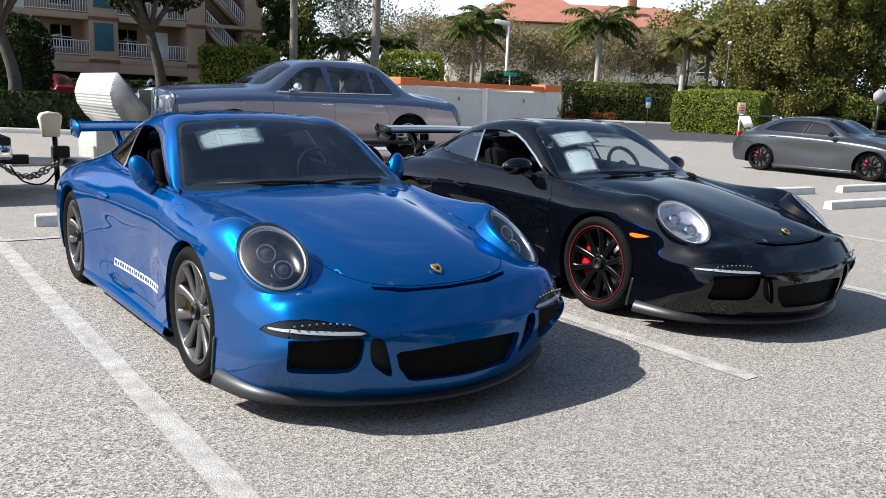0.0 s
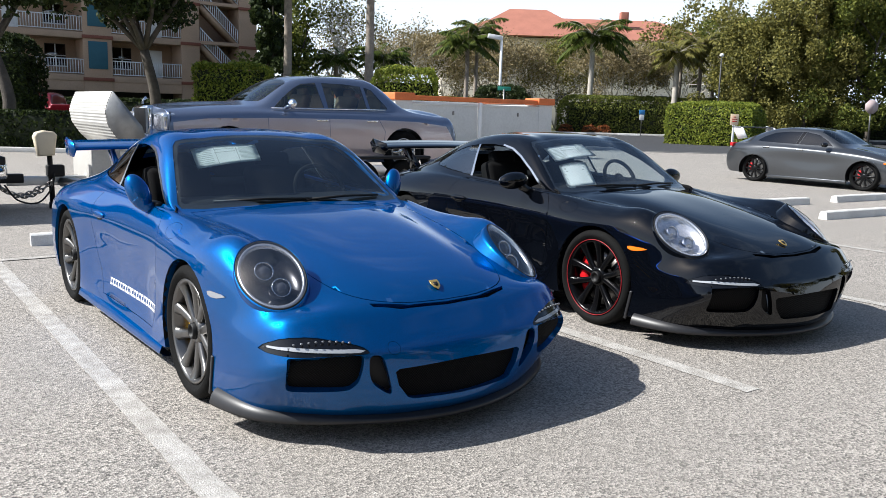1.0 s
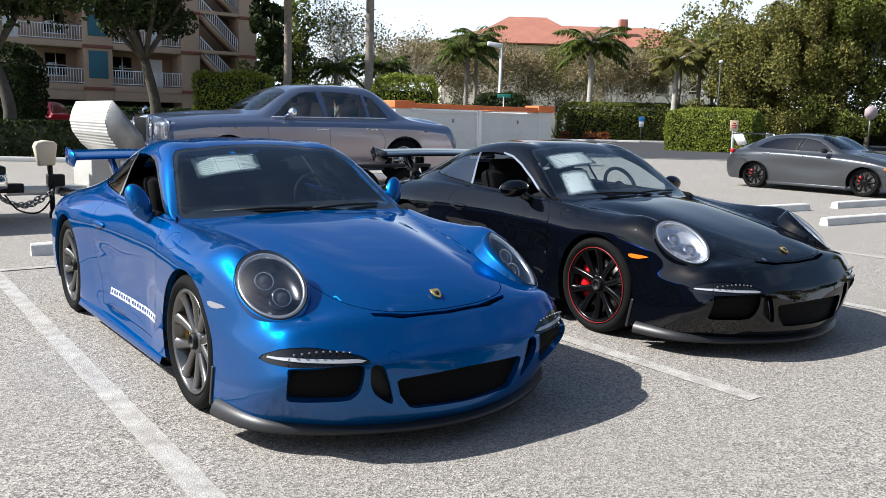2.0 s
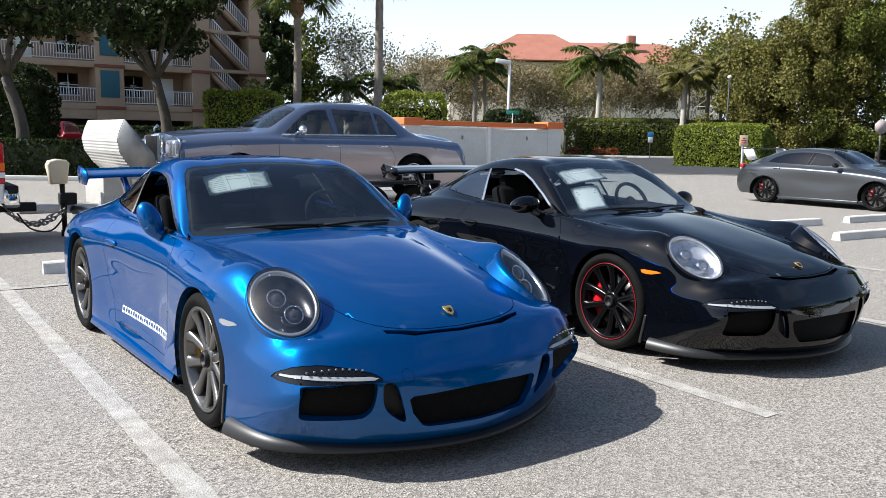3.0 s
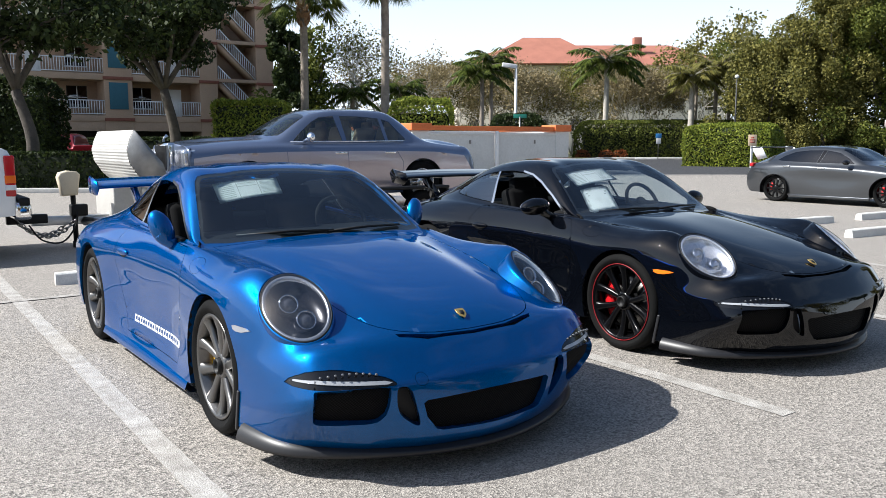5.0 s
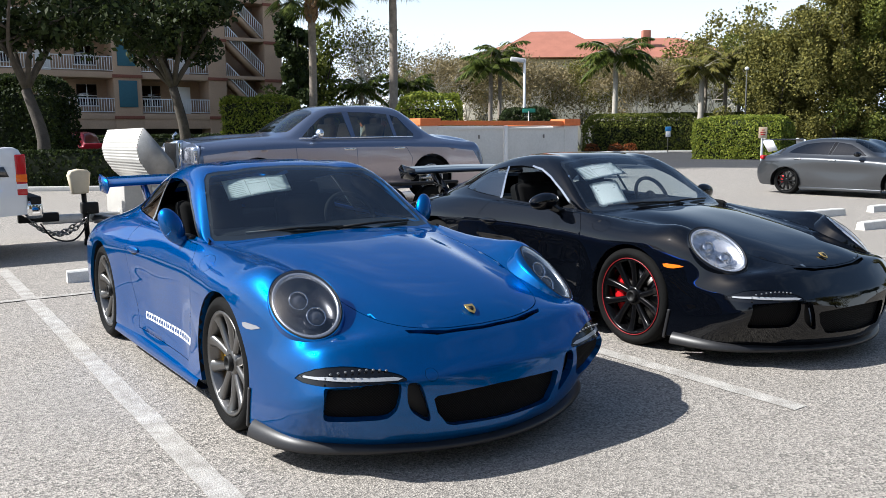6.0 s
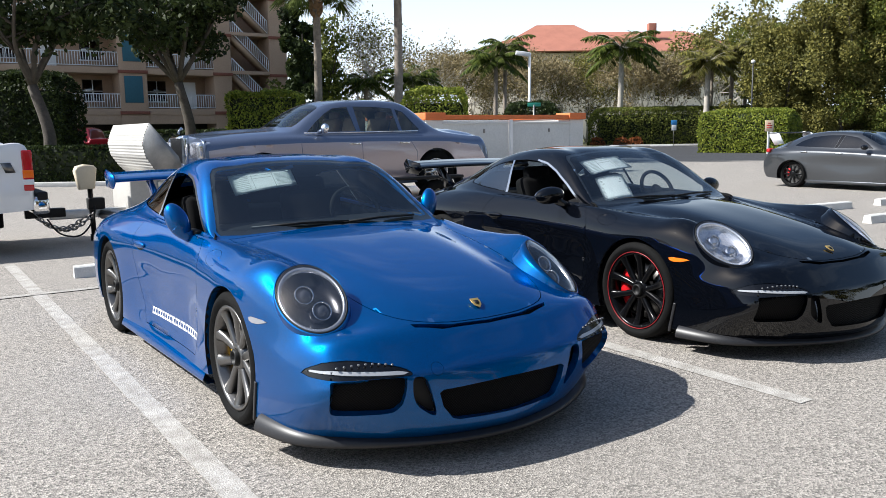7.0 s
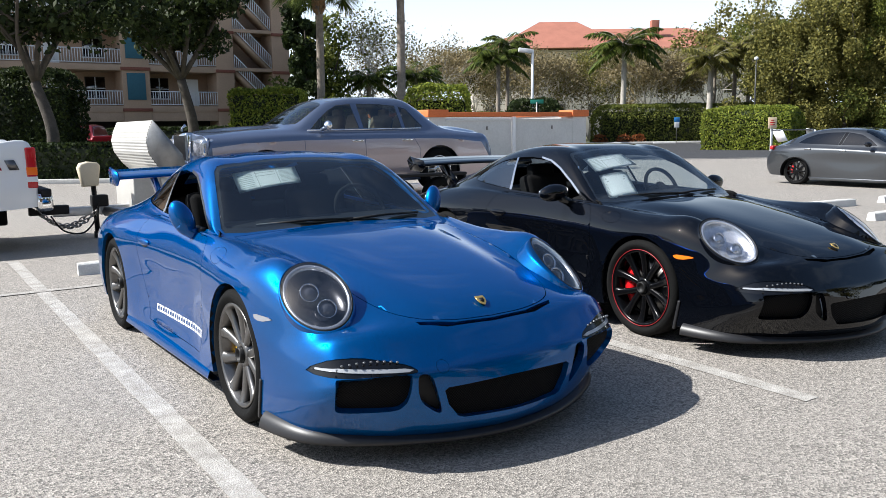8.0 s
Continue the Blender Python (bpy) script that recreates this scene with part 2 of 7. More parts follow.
def tube(points, radius, n=8, closed=False):
    """A round bar along points; radius may be one number or one per point."""
    bm = bmesh.new()
    pts = [Vector(p) for p in points]
    rings = []
    last = None
    for i, p in enumerate(pts):
        d = (pts[min(i + 1, len(pts) - 1)] - pts[max(i - 1, 0)]).normalized()
        side = d.cross(last if last is not None else (Vector((0, 0, 1)) if abs(d.z) < 0.9 else Vector((1, 0, 0)))).normalized()
        up = side.cross(d).normalized()
        last = up
        r = radius[i] if isinstance(radius, (list, tuple)) else radius
        rings.append([bm.verts.new(p + (side * math.cos(2 * math.pi * k / n) + up * math.sin(2 * math.pi * k / n)) * r) for k in range(n)])
    for a, b in zip(rings, rings[1:]):
        for k in range(n):
            bm.faces.new((a[k], a[(k + 1) % n], b[(k + 1) % n], b[k]))
    bm.faces.new(rings[0][::-1])
    bm.faces.new(rings[-1])
    bmesh.ops.recalc_face_normals(bm, faces=bm.faces)
    return bm


def slab(outline, thick, m=None, bevel=0.0):
    """A plate: a flat outline in x, y, raised by its thickness."""
    bm = bmesh.new()
    a = [bm.verts.new((x, y, 0)) for x, y in outline]
    b = [bm.verts.new((x, y, thick)) for x, y in outline]
    k = len(a)
    bm.faces.new(a[::-1])
    top = bm.faces.new(b)
    for i in range(k):
        bm.faces.new((a[i], a[(i + 1) % k], b[(i + 1) % k], b[i]))
    bmesh.ops.recalc_face_normals(bm, faces=bm.faces)
    if bevel:
        bmesh.ops.bevel(bm, geom=list(top.edges), offset=bevel, segments=2, profile=0.6, affect="EDGES")
    return moved(bm, m) if m else bm


def pchip(xs, ys, x):
    """A smooth curve through knots that never overshoots."""
    xs, ys, x = np.asarray(xs, float), np.asarray(ys, float), np.asarray(x, float)
    h, d = np.diff(xs), np.diff(ys) / np.diff(xs)
    s = np.zeros(len(xs))
    for i in range(1, len(xs) - 1):
        if d[i - 1] * d[i] > 0:
            w1, w2 = 2 * h[i] + h[i - 1], h[i] + 2 * h[i - 1]
            s[i] = (w1 + w2) / (w1 / d[i - 1] + w2 / d[i])
    s[0], s[-1] = d[0], d[-1]
    i = np.clip(np.searchsorted(xs, x) - 1, 0, len(xs) - 2)
    t = np.clip((x - xs[i]) / h[i], 0, 1)
    return (ys[i] * (1 + 2 * t) * (1 - t) ** 2 + h[i] * s[i] * t * (1 - t) ** 2 + ys[i + 1] * t * t * (3 - 2 * t) + h[i] * s[i + 1] * t * t * (t - 1))


def knots(y, *rows):
    """Width and height of a rail at y from (y, w, z) knots."""
    r = np.array(rows)
    return pchip(r[:, 0], r[:, 1], y), pchip(r[:, 0], r[:, 2], y)


def resample(p, count):
    """Catmull-Rom through the rows of p (k, n, 3), evened out by mean chord length."""
    chord = np.linalg.norm(np.diff(p, axis=0), axis=2).mean(1)
    t = np.concatenate([[0], np.cumsum(np.sqrt(chord * chord.mean()))])
    k = len(p)
    out = np.empty((count, p.shape[1], 3))
    tang = np.empty_like(p)
    for i in range(k):
        if i == 0:
            tang[i] = (p[1] - p[0]) / (t[1] - t[0])
        elif i == k - 1:
            tang[i] = (p[-1] - p[-2]) / (t[-1] - t[-2])
        else:
            a, b = t[i] - t[i - 1], t[i + 1] - t[i]
            tang[i] = ((p[i] - p[i - 1]) / a * b + (p[i + 1] - p[i]) / b * a) / (a + b)
    for j, s in enumerate(np.linspace(0, t[-1], count)):
        i = min(max(int(np.searchsorted(t, s)) - 1, 0), k - 2)
        h = t[i + 1] - t[i]
        u = (s - t[i]) / h
        out[j] = p[i] * (1 + 2 * u) * (1 - u) ** 2 + h * tang[i] * u * (1 - u) ** 2 + p[i + 1] * u * u * (3 - 2 * u) + h * tang[i + 1] * u * u * (u - 1)
    return out


def loft(stations, nu, nv):
    """A body shell from half sections (station, rail, xyz), mirrored about x = 0."""
    p = np.asarray(stations, float)
    full = np.concatenate([p[:, :0:-1] * (-1, 1, 1), p], axis=1)
    a = resample(full, nu)
    a = resample(a.transpose(1, 0, 2), 2 * nv + 1).transpose(1, 0, 2)
    bm = bmesh.new()
    grid = [[bm.verts.new(v) for v in row] for row in a]
    for i in range(nu - 1):
        for j in range(2 * nv):
            bm.faces.new((grid[i][j], grid[i][j + 1], grid[i + 1][j + 1], grid[i + 1][j]))
    bm.faces.new(grid[-1])
    bm.normal_update()
    return bm


def inside(poly, x, y):
    c = False
    for (x0, y0), (x1, y1) in zip(poly, poly[1:] + poly[:1]):
        if (y0 > y) != (y1 > y) and x < (x1 - x0) * (y - y0) / (y1 - y0) + x0:
            c = not c
    return c


TOP = (Vector((1, 0, 0)), Vector((0, 1, 0)))
SIDE = (Vector((0, 1, 0)), Vector((0, 0, 1)))
FRONT = (Vector((1, 0, 0)), Vector((0, 0, 1)))


def take(bm, poly, axes, where):
    """Cuts the outline, seen along the axes' normal, out of a shell where the test on a place holds, and returns the piece."""
    u, v = axes
    w = u.cross(v)
    poly = [tuple(q) for q in poly]
    bx = [min(q[0] for q in poly), max(q[0] for q in poly), min(q[1] for q in poly), max(q[1] for q in poly)]
    near = []
    for f in bm.faces:
        c = f.calc_center_median()
        if where(c):
            a, b = [q.co.dot(u) for q in f.verts], [q.co.dot(v) for q in f.verts]
            if max(a) >= bx[0] and min(a) <= bx[1] and max(b) >= bx[2] and min(b) <= bx[3]:
                near.append(f)
    pool = set(near)
    for (x0, y0), (x1, y1) in zip(poly, poly[1:] + poly[:1]):
        sel = []
        for f in pool:
            if not f.is_valid:
                continue
            a, b = [q.co.dot(u) for q in f.verts], [q.co.dot(v) for q in f.verts]
            if max(a) >= min(x0, x1) - 1e-4 and min(a) <= max(x0, x1) + 1e-4 and max(b) >= min(y0, y1) - 1e-4 and min(b) <= max(y0, y1) + 1e-4:
                sel.append(f)
        if not sel:
            continue
        no = (u * (y1 - y0) - v * (x1 - x0)).normalized()
        co = u * x0 + v * y0
        geom = set(sel)
        for f in sel:
            geom.update(f.edges), geom.update(f.verts)
        r = bmesh.ops.bisect_plane(bm, geom=list(geom), dist=1e-5, plane_co=co, plane_no=no)
        for g in r["geom"]:
            if isinstance(g, bmesh.types.BMFace):
                pool.add(g)
        for g in r["geom_cut"]:
            if isinstance(g, bmesh.types.BMEdge):
                pool.update(g.link_faces)
    got = []
    for f in pool:
        if f.is_valid:
            c = f.calc_center_median()
            if where(c) and inside(poly, c.dot(u), c.dot(v)):
                got.append(f)
    out = bmesh.new()
    table = {}
    for f in got:
        for q in f.verts:
            if q not in table:
                table[q] = out.verts.new(q.co)
        out.faces.new([table[q] for q in f.verts])
    bmesh.ops.delete(bm, geom=got, context="FACES")
    bm.normal_update(), out.normal_update()
    return out


def rim(bm, gap=0.002, depth=0.012, push=0.0):
    """Draws the open edges of a panel back by a gap and folds them inwards, so that joints are real."""
    bm.normal_update()
    border = [e for e in bm.edges if e.is_boundary]
    shift, norm = {}, {}
    for e in border:
        lp = e.link_loops[0]
        d = (lp.link_loop_next.vert.co - lp.vert.co)
        if d.length < 1e-7:
            continue
        inn = lp.face.normal.cross(d.normalized())
        for q in e.verts:
            shift[q] = shift.get(q, Vector()) + inn
            norm[q] = norm.get(q, Vector()) + lp.face.normal
    if push:
        for q in bm.verts:
            q.co -= q.normal * push
    for q, s in shift.items():
        if s.length > 1e-6:
            q.co += s.normalized() * gap
    if depth:
        low = {q: bm.verts.new(q.co - n.normalized() * depth) for q, n in norm.items() if n.length > 1e-6}
        for e in border:
            lp = e.link_loops[0]
            a, b = lp.vert, lp.link_loop_next.vert
            if a in low and b in low:
                bm.faces.new((b, a, low[a], low[b]))
            e.smooth = False
    return bm


def ellipse(cx, cy, rx, ry, turn=0, n=28):
    c, s = math.cos(radians(turn)), math.sin(radians(turn))
    out = []
    for k in range(n):
        a = 2 * math.pi * k / n
        x, y = rx * math.cos(a), ry * math.sin(a)
        out.append((cx + x * c - y * s, cy + x * s + y * c))
    return out


def mirrored(half):
    """A closed outline symmetric about x = 0 from its right half, listed from one point on the axis to the other."""
    return list(half) + [(-x, y) for x, y in half[::-1] if abs(x) > 1e-6]


def soften(poly, times=2, k=0.22):
    """A closed outline with its corners cut round."""
    for _ in range(times):
        out = []
        for (x0, y0), (x1, y1) in zip(poly, poly[1:] + poly[:1]):
            out += [(x0 + (x1 - x0) * k, y0 + (y1 - y0) * k), (x1 - (x1 - x0) * k, y1 - (y1 - y0) * k)]
        poly = out
    return poly


def smooth_line(pts, n=5):
    """Points along a Catmull-Rom curve through pts."""
    p = np.array(pts, float)
    q = np.vstack([2 * p[0] - p[1], p, 2 * p[-1] - p[-2]])
    out = []
    for i in range(1, len(q) - 2):
        for k in range(n):
            t = k / n
            out.append(tuple(0.5 * (2 * q[i] + (q[i + 1] - q[i - 1]) * t + (2 * q[i - 1] - 5 * q[i] + 4 * q[i + 1] - q[i + 2]) * t * t + (3 * q[i] - q[i - 1] - 3 * q[i + 1] + q[i + 2]) * t ** 3)))
    out.append(tuple(p[-1]))
    return out


# ---- ground ----


def sheet(name, x0, x1, y0, y1, z, mat, label, category, kind="structure"):
    bm = bmesh.new()
    bm.faces.new([bm.verts.new(p) for p in ((x0, y0, z), (x1, y0, z), (x1, y1, z), (x0, y1, z))])
    return tagged(link(name, bm, mat), label, category, kind=kind)


sheet("ground", -400, 600, -300, 700, 0, ASPHALT, "pale worn asphalt of a parking lot", "ground")


def stripe(x0, y0, x1, y1, width, z=0.004):
    """A painted line on the ground with ragged edges."""
    a, b = Vector((x0, y0, 0)), Vector((x1, y1, 0))
    d = (b - a).normalized()
    side = Vector((-d.y, d.x, 0)) * width / 2
    n = max(2, int((b - a).length / 0.06))
    bm = bmesh.new()
    rows = []
    for i in range(n + 1):
        p = a.lerp(b, i / n)
        p.z = z
        l = 1 + 0.10 * noise.noise(p * 3.1) + 0.08 * noise.noise(p * 17)
        r = 1 + 0.10 * noise.noise(p * 3.7 + side * 9) + 0.08 * noise.noise(p * 19 + side * 5)
        rows.append((bm.verts.new(p + side * l), bm.verts.new(p - side * r)))
    for (p, q), (r, s) in zip(rows, rows[1:]):
        bm.faces.new((p, q, s, r))
    bmesh.ops.recalc_face_normals(bm, faces=bm.faces)
    return tagged(link("parking_line", bm, LINE), "worn white painted parking bay line on asphalt", "parking line", "parking lines", "structure")


for lx in (-1.17, 1.70, 4.57, 7.44):
    stripe(lx, -1.50, lx, 6.6 if lx < 0 else 4.6, 0.12)
stripe(-6.0, 4.40, 10.2, 4.40, 0.10, 0.008)

# ---- sports car ----


def wheel(parent, x, y, r, width, rim_r, spoke_mat, line_mat, caliper_mat, side):
    """A centre-lock wheel of ten paired spokes: tyre, rim, disc, caliper. side: -1 or 1, the way its face looks along x."""
    w = new("wheel")
    w.parent = parent
    w.matrix_local = pose(x, y, r, 0, 0, 0 if side > 0 else 180)
    h = width / 2
    prof = [(-h * 0.80, rim_r), (-h * 0.98, rim_r + 0.03), (-h, (r + rim_r) / 2), (-h * 0.93, r - 0.018), (-h * 0.80, r - 0.003), (-h * 0.45, r), (-h * 0.44, r - 0.006), (-h * 0.38, r - 0.006), (-h * 0.37, r),
            (h * 0.37, r), (h * 0.38, r - 0.006), (h * 0.44, r - 0.006), (h * 0.45, r), (h * 0.80, r - 0.003), (h * 0.93, r - 0.018), (h, (r + rim_r) / 2), (h * 0.98, rim_r + 0.03), (h * 0.86, rim_r + 0.008), (h * 0.80, rim_r)]
    part("tyre", lathe(prof, 64), RUBBER, w, "black low-profile rubber tyre")
    rimp = [(h * 0.80, rim_r - 0.001), (h * 0.88, rim_r + 0.004), (h * 0.885, rim_r - 0.008), (h * 0.80, rim_r - 0.016), (h * 0.2, rim_r - 0.035), (-h * 0.8, rim_r - 0.03), (-h * 0.8, rim_r)]
    rm = part("rim", lathe(rimp, 64), spoke_mat, w)
    if line_mat:
        part("rim_line", lathe([(h * 0.885, rim_r + 0.0015), (h * 0.9, rim_r), (h * 0.9, rim_r - 0.004), (h * 0.885, rim_r - 0.006)], 64), line_mat, rm, "thin red line round the rim")
    for k in range(10):
        pair, half = divmod(k, 2)
        a0 = pair * 72 + (11 if half else -11)
        a1 = pair * 72 + (20 if half else -20)
        bm = bmesh.new()
        rows = []
        for t in (0, 0.15, 0.4, 0.7, 0.92, 1.0):
            rad = 0.055 + (rim_r - 0.012 - 0.055) * t
            ang = radians(a0 + (a1 - a0) * t ** 0.8)
            wd = (0.020 + 0.006 * t + 0.012 * max(0, t - 0.80) / 0.20)
            xf = h * (0.62 + 0.12 * t + 0.10 * max(0, t - 0.8) / 0.2)
            c, s = math.cos(ang), math.sin(ang)
            P = lambda xx, ww: (xx, rad * c - ww * s, rad * s + ww * c)
            rows.append([bm.verts.new(P(*q)) for q in ((xf - 0.042, -wd * 0.9), (xf - 0.008, -wd), (xf, -wd * 0.45), (xf, wd * 0.45), (xf - 0.008, wd), (xf - 0.042, wd * 0.9))])
        for p, q in zip(rows, rows[1:]):
            for j in range(6):
                bm.faces.new((p[j], p[(j + 1) % 6], q[(j + 1) % 6], q[j]))
        bmesh.ops.recalc_face_normals(bm, faces=bm.faces)
        part("spoke", bm, spoke_mat, w)
    hub = part("hub", lathe([(h * 0.2, 0.075), (h * 0.60, 0.07), (h * 0.66, 0.05), (h * 0.66, 0.045)], 32), spoke_mat, w)
    nut = lathe([(h * 0.6, 0.043), (h * 0.80, 0.041), (h * 0.84, 0.036), (h * 0.82, 0.030), (h * 0.72, 0.028), (h * 0.72, 0.0)], 18)
    part("centre_lock", nut, PLASTIC, hub, "black splined centre-lock nut")
    part("brake_disc", lathe([(h * 0.02, 0.09), (h * 0.02, rim_r - 0.055), (-h * 0.1, rim_r - 0.055), (-h * 0.1, 0.09)], 48), STEEL, w)
    part("drum", lathe([(-h * 0.3, 0.02), (-h * 0.3, rim_r - 0.02)], 32), DARK, w)
    bm = bmesh.new()
    rows = []
    for k in range(9):
        a = radians((0 if side > 0 else 180) + (-44 + 11 * k))
        taper = 1 - 0.25 * abs(k - 4) / 4
        rows.append([bm.verts.new((xx, rr * math.cos(a), rr * math.sin(a))) for xx, rr in ((-h * 0.12, rim_r - 0.135), (h * 0.34 * taper, rim_r - 0.13), (h * 0.42 * taper, rim_r - 0.095), (h * 0.30 * taper, rim_r - 0.048), (-h * 0.12, rim_r - 0.045))])
    for p, q in zip(rows, rows[1:]):
        for j in range(5):
            bm.faces.new((p[j], p[(j + 1) % 5], q[(j + 1) % 5], q[j]))
    bm.faces.new(rows[0]), bm.faces.new(rows[-1][::-1])
    bmesh.ops.recalc_face_normals(bm, faces=bm.faces)
    part("caliper", bm, caliper_mat, w, "painted brake caliper")
    return w


def arch_liner(x0, x1, r, low):
    """The inside of a wheel arch: a half-round trough, open below."""
    bm = lathe([(x0, r), (x1, r + 0.01)], 36)
    bmesh.ops.delete(bm, geom=[f for f in bm.faces if f.calc_center_median().z < low], context="FACES")
    return bm


def sports_shell():
    """The coupe's skin: nose rows fanned round the bumper, then sections along the body."""
    w = np.array([0, 0.30, 0.50, 0.62, 0.73, 0.80, 0.855, 0.888, 0.903])
    q = w / 0.903
    rows = []
    for y0, z0, e, p, dy, dz in ((-1.075, 0.118, 0.44, 2, 0.32, -0.02), (-1.122, 0.165, 0.46, 2, 0.34, 0.0), (-1.115, 0.27, 0.34, 2.3, 0.45, 0.05), (-1.100, 0.36, 0.24, 2.7, 0.53, 0.11), (-1.083, 0.425, 0.20, 3, 0.555, 0.155), (-1.064, 0.456, 0.20, 3, 0.535, 0.175), (-1.02, 0.512, 0.20, 3, 0.49, 0.215), (-0.955, 0.585, 0.20, 3, 0.425, 0.265)):
        rows.append(np.stack([w, y0 + e * q ** p + dy * q ** 27, z0 - dz * q ** 13], 1))
    ys = np.array([-0.83, -0.62, -0.38, -0.1, 0.15, 0.35, 0.5, 0.62, 0.75, 1.0, 1.2, 1.45, 1.8, 2.1, 2.45, 2.8, 3.1, 3.35, 3.48])
    zc = pchip((-0.83, -0.6, -0.3, 0.0, 0.25, 0.49, 0.52, 0.75, 1.0, 1.2, 1.45, 1.8, 2.2, 2.6, 3.0, 3.3, 3.5), (0.655, 0.728, 0.795, 0.848, 0.882, 0.905, 0.917, 1.055, 1.195, 1.276, 1.302, 1.292, 1.220, 1.102, 0.972, 0.87, 0.80), ys)
    rails = [(np.zeros_like(ys), zc), (pchip((-0.83, 0.5, 1.2, 3.5), (0.30, 0.36, 0.34, 0.28), ys), zc - pchip((-0.83, 0.3, 0.6, 1.2, 2.5, 3.5), (0.004, 0.008, 0.016, 0.010, 0.015, 0.01), ys))]
    rails.append(knots(ys, (-0.83, 0.49, 0.628), (-0.6, 0.50, 0.698), (-0.3, 0.51, 0.762), (0.1, 0.55, 0.820), (0.35, 0.63, 0.846), (0.5, 0.70, 0.862), (0.62, 0.726, 0.900), (0.75, 0.706, 0.985), (1.0, 0.648, 1.150), (1.2, 0.606, 1.226), (1.5, 0.588, 1.240), (1.9, 0.562, 1.196), (2.3, 0.522, 1.108), (2.7, 0.45, 0.985), (3.1, 0.42, 0.88), (3.5, 0.45, 0.76)))
    rails.append(knots(ys, (-0.83, 0.60, 0.606), (-0.62, 0.61, 0.700), (-0.38, 0.64, 0.798), (-0.1, 0.66, 0.822), (0.1, 0.675, 0.834), (0.35, 0.712, 0.856), (0.5, 0.742, 0.868), (0.75, 0.757, 0.885), (1.2, 0.760, 0.900), (1.7, 0.758, 0.914), (2.1, 0.735, 0.935), (2.5, 0.69, 0.925), (2.9, 0.66, 0.87), (3.5, 0.62, 0.74)))
    rails.append(knots(ys, (-0.83, 0.705, 0.600), (-0.62, 0.73, 0.716), (-0.38, 0.75, 0.842), (-0.1, 0.762, 0.842), (0.15, 0.772, 0.840), (0.35, 0.785, 0.850), (0.57, 0.800, 0.866), (1.2, 0.81, 0.876), (1.7, 0.815, 0.884), (2.1, 0.82, 0.888), (2.5, 0.82, 0.868), (3.0, 0.80, 0.815), (3.5, 0.70, 0.70)))
    rails.append(knots(ys, (-0.83, 0.80, 0.575), (-0.62, 0.835, 0.700), (-0.38, 0.862, 0.772), (0.0, 0.882, 0.764), (0.4, 0.872, 0.752), (0.8, 0.862, 0.738), (1.3, 0.866, 0.738), (1.6, 0.886, 0.745), (1.8, 0.900, 0.752), (2.3, 0.925, 0.765), (2.6, 0.925, 0.755), (3.0, 0.90, 0.70), (3.5, 0.78, 0.60)))
    rails.append(knots(ys, (-0.83, 0.872, 0.50), (-0.6, 0.897, 0.580), (-0.35, 0.909, 0.605), (0.0, 0.915, 0.60), (0.4, 0.892, 0.57), (0.8, 0.864, 0.54), (1.3, 0.864, 0.54), (1.6, 0.876, 0.545), (1.8, 0.895, 0.55), (2.3, 0.942, 0.58), (2.6, 0.945, 0.57), (3.0, 0.92, 0.53), (3.5, 0.80, 0.46)))
    rails.append(knots(ys, (-0.83, 0.896, 0.41), (-0.6, 0.908, 0.44), (-0.35, 0.915, 0.43), (0.0, 0.918, 0.41), (0.4, 0.895, 0.36), (0.8, 0.860, 0.33), (1.3, 0.864, 0.32), (1.8, 0.895, 0.33), (2.3, 0.945, 0.37), (2.6, 0.948, 0.38), (3.0, 0.92, 0.36), (3.5, 0.80, 0.33)))
    rails.append(knots(ys, (-0.83, 0.903, 0.33), (-0.6, 0.91, 0.33), (-0.35, 0.91, 0.28), (0.0, 0.905, 0.22), (0.4, 0.90, 0.17), (0.8, 0.905, 0.155), (1.3, 0.91, 0.155), (1.8, 0.92, 0.16), (2.3, 0.93, 0.18), (2.6, 0.93, 0.20), (3.0, 0.90, 0.20), (3.5, 0.80, 0.22)))
    even = pchip((-0.83, -0.62, -0.38, -0.1, 0.35, 3.5), (0.16, 0.10, 0.05, 0.02, 0.0, 0.0), ys)
    tuck = pchip((-0.83, -0.62, -0.38, -0.1, 0.35, 3.5), (0.34, 0.21, 0.10, 0.03, 0.0, 0.0), ys)
    for i, y in enumerate(ys):
        rows.append(np.array([(a[i], y + even[i] * (a[i] / 0.903) ** 3 + tuck[i] * (a[i] / 0.903) ** 20, b[i]) for a, b in rails]))
    rows.append(rows[-1] * (0.96, 1, 0.5) + (0, 0.06, 0.22))
    return loft(rows, 150, 56)


def ellipsoid(at, rx, ry, rz, turn=None, nu=20, nv=12, back=1.0):
    bm = bmesh.new()
    bmesh.ops.create_uvsphere(bm, u_segments=nu, v_segments=nv, radius=1)
    for q in bm.verts:
        if q.co.y > 0:
            q.co.y *= back
    m = Matrix.Translation(at) @ (turn or Matrix()) @ Matrix.Diagonal((rx, ry, rz, 1))
    return moved(bm, m)


def bucket_seat(parent, x, y):
    """A seat with cushion, back and bolsters."""
    s = new("seat")
    s.parent = parent
    part("cushion", box(0.46, 0.50, 0.16, (x, y, 0.38), 0.05), DARK, s)
    part("backrest", box(0.46, 0.14, 0.62, (x, y + 0.33, 0.74), 0.06, rot=pose(0, 0, 0, -18)), DARK, s)
    part("headrest", box(0.26, 0.10, 0.16, (x, y + 0.44, 1.05), 0.045, rot=pose(0, 0, 0, -12)), DARK, s)
    return s


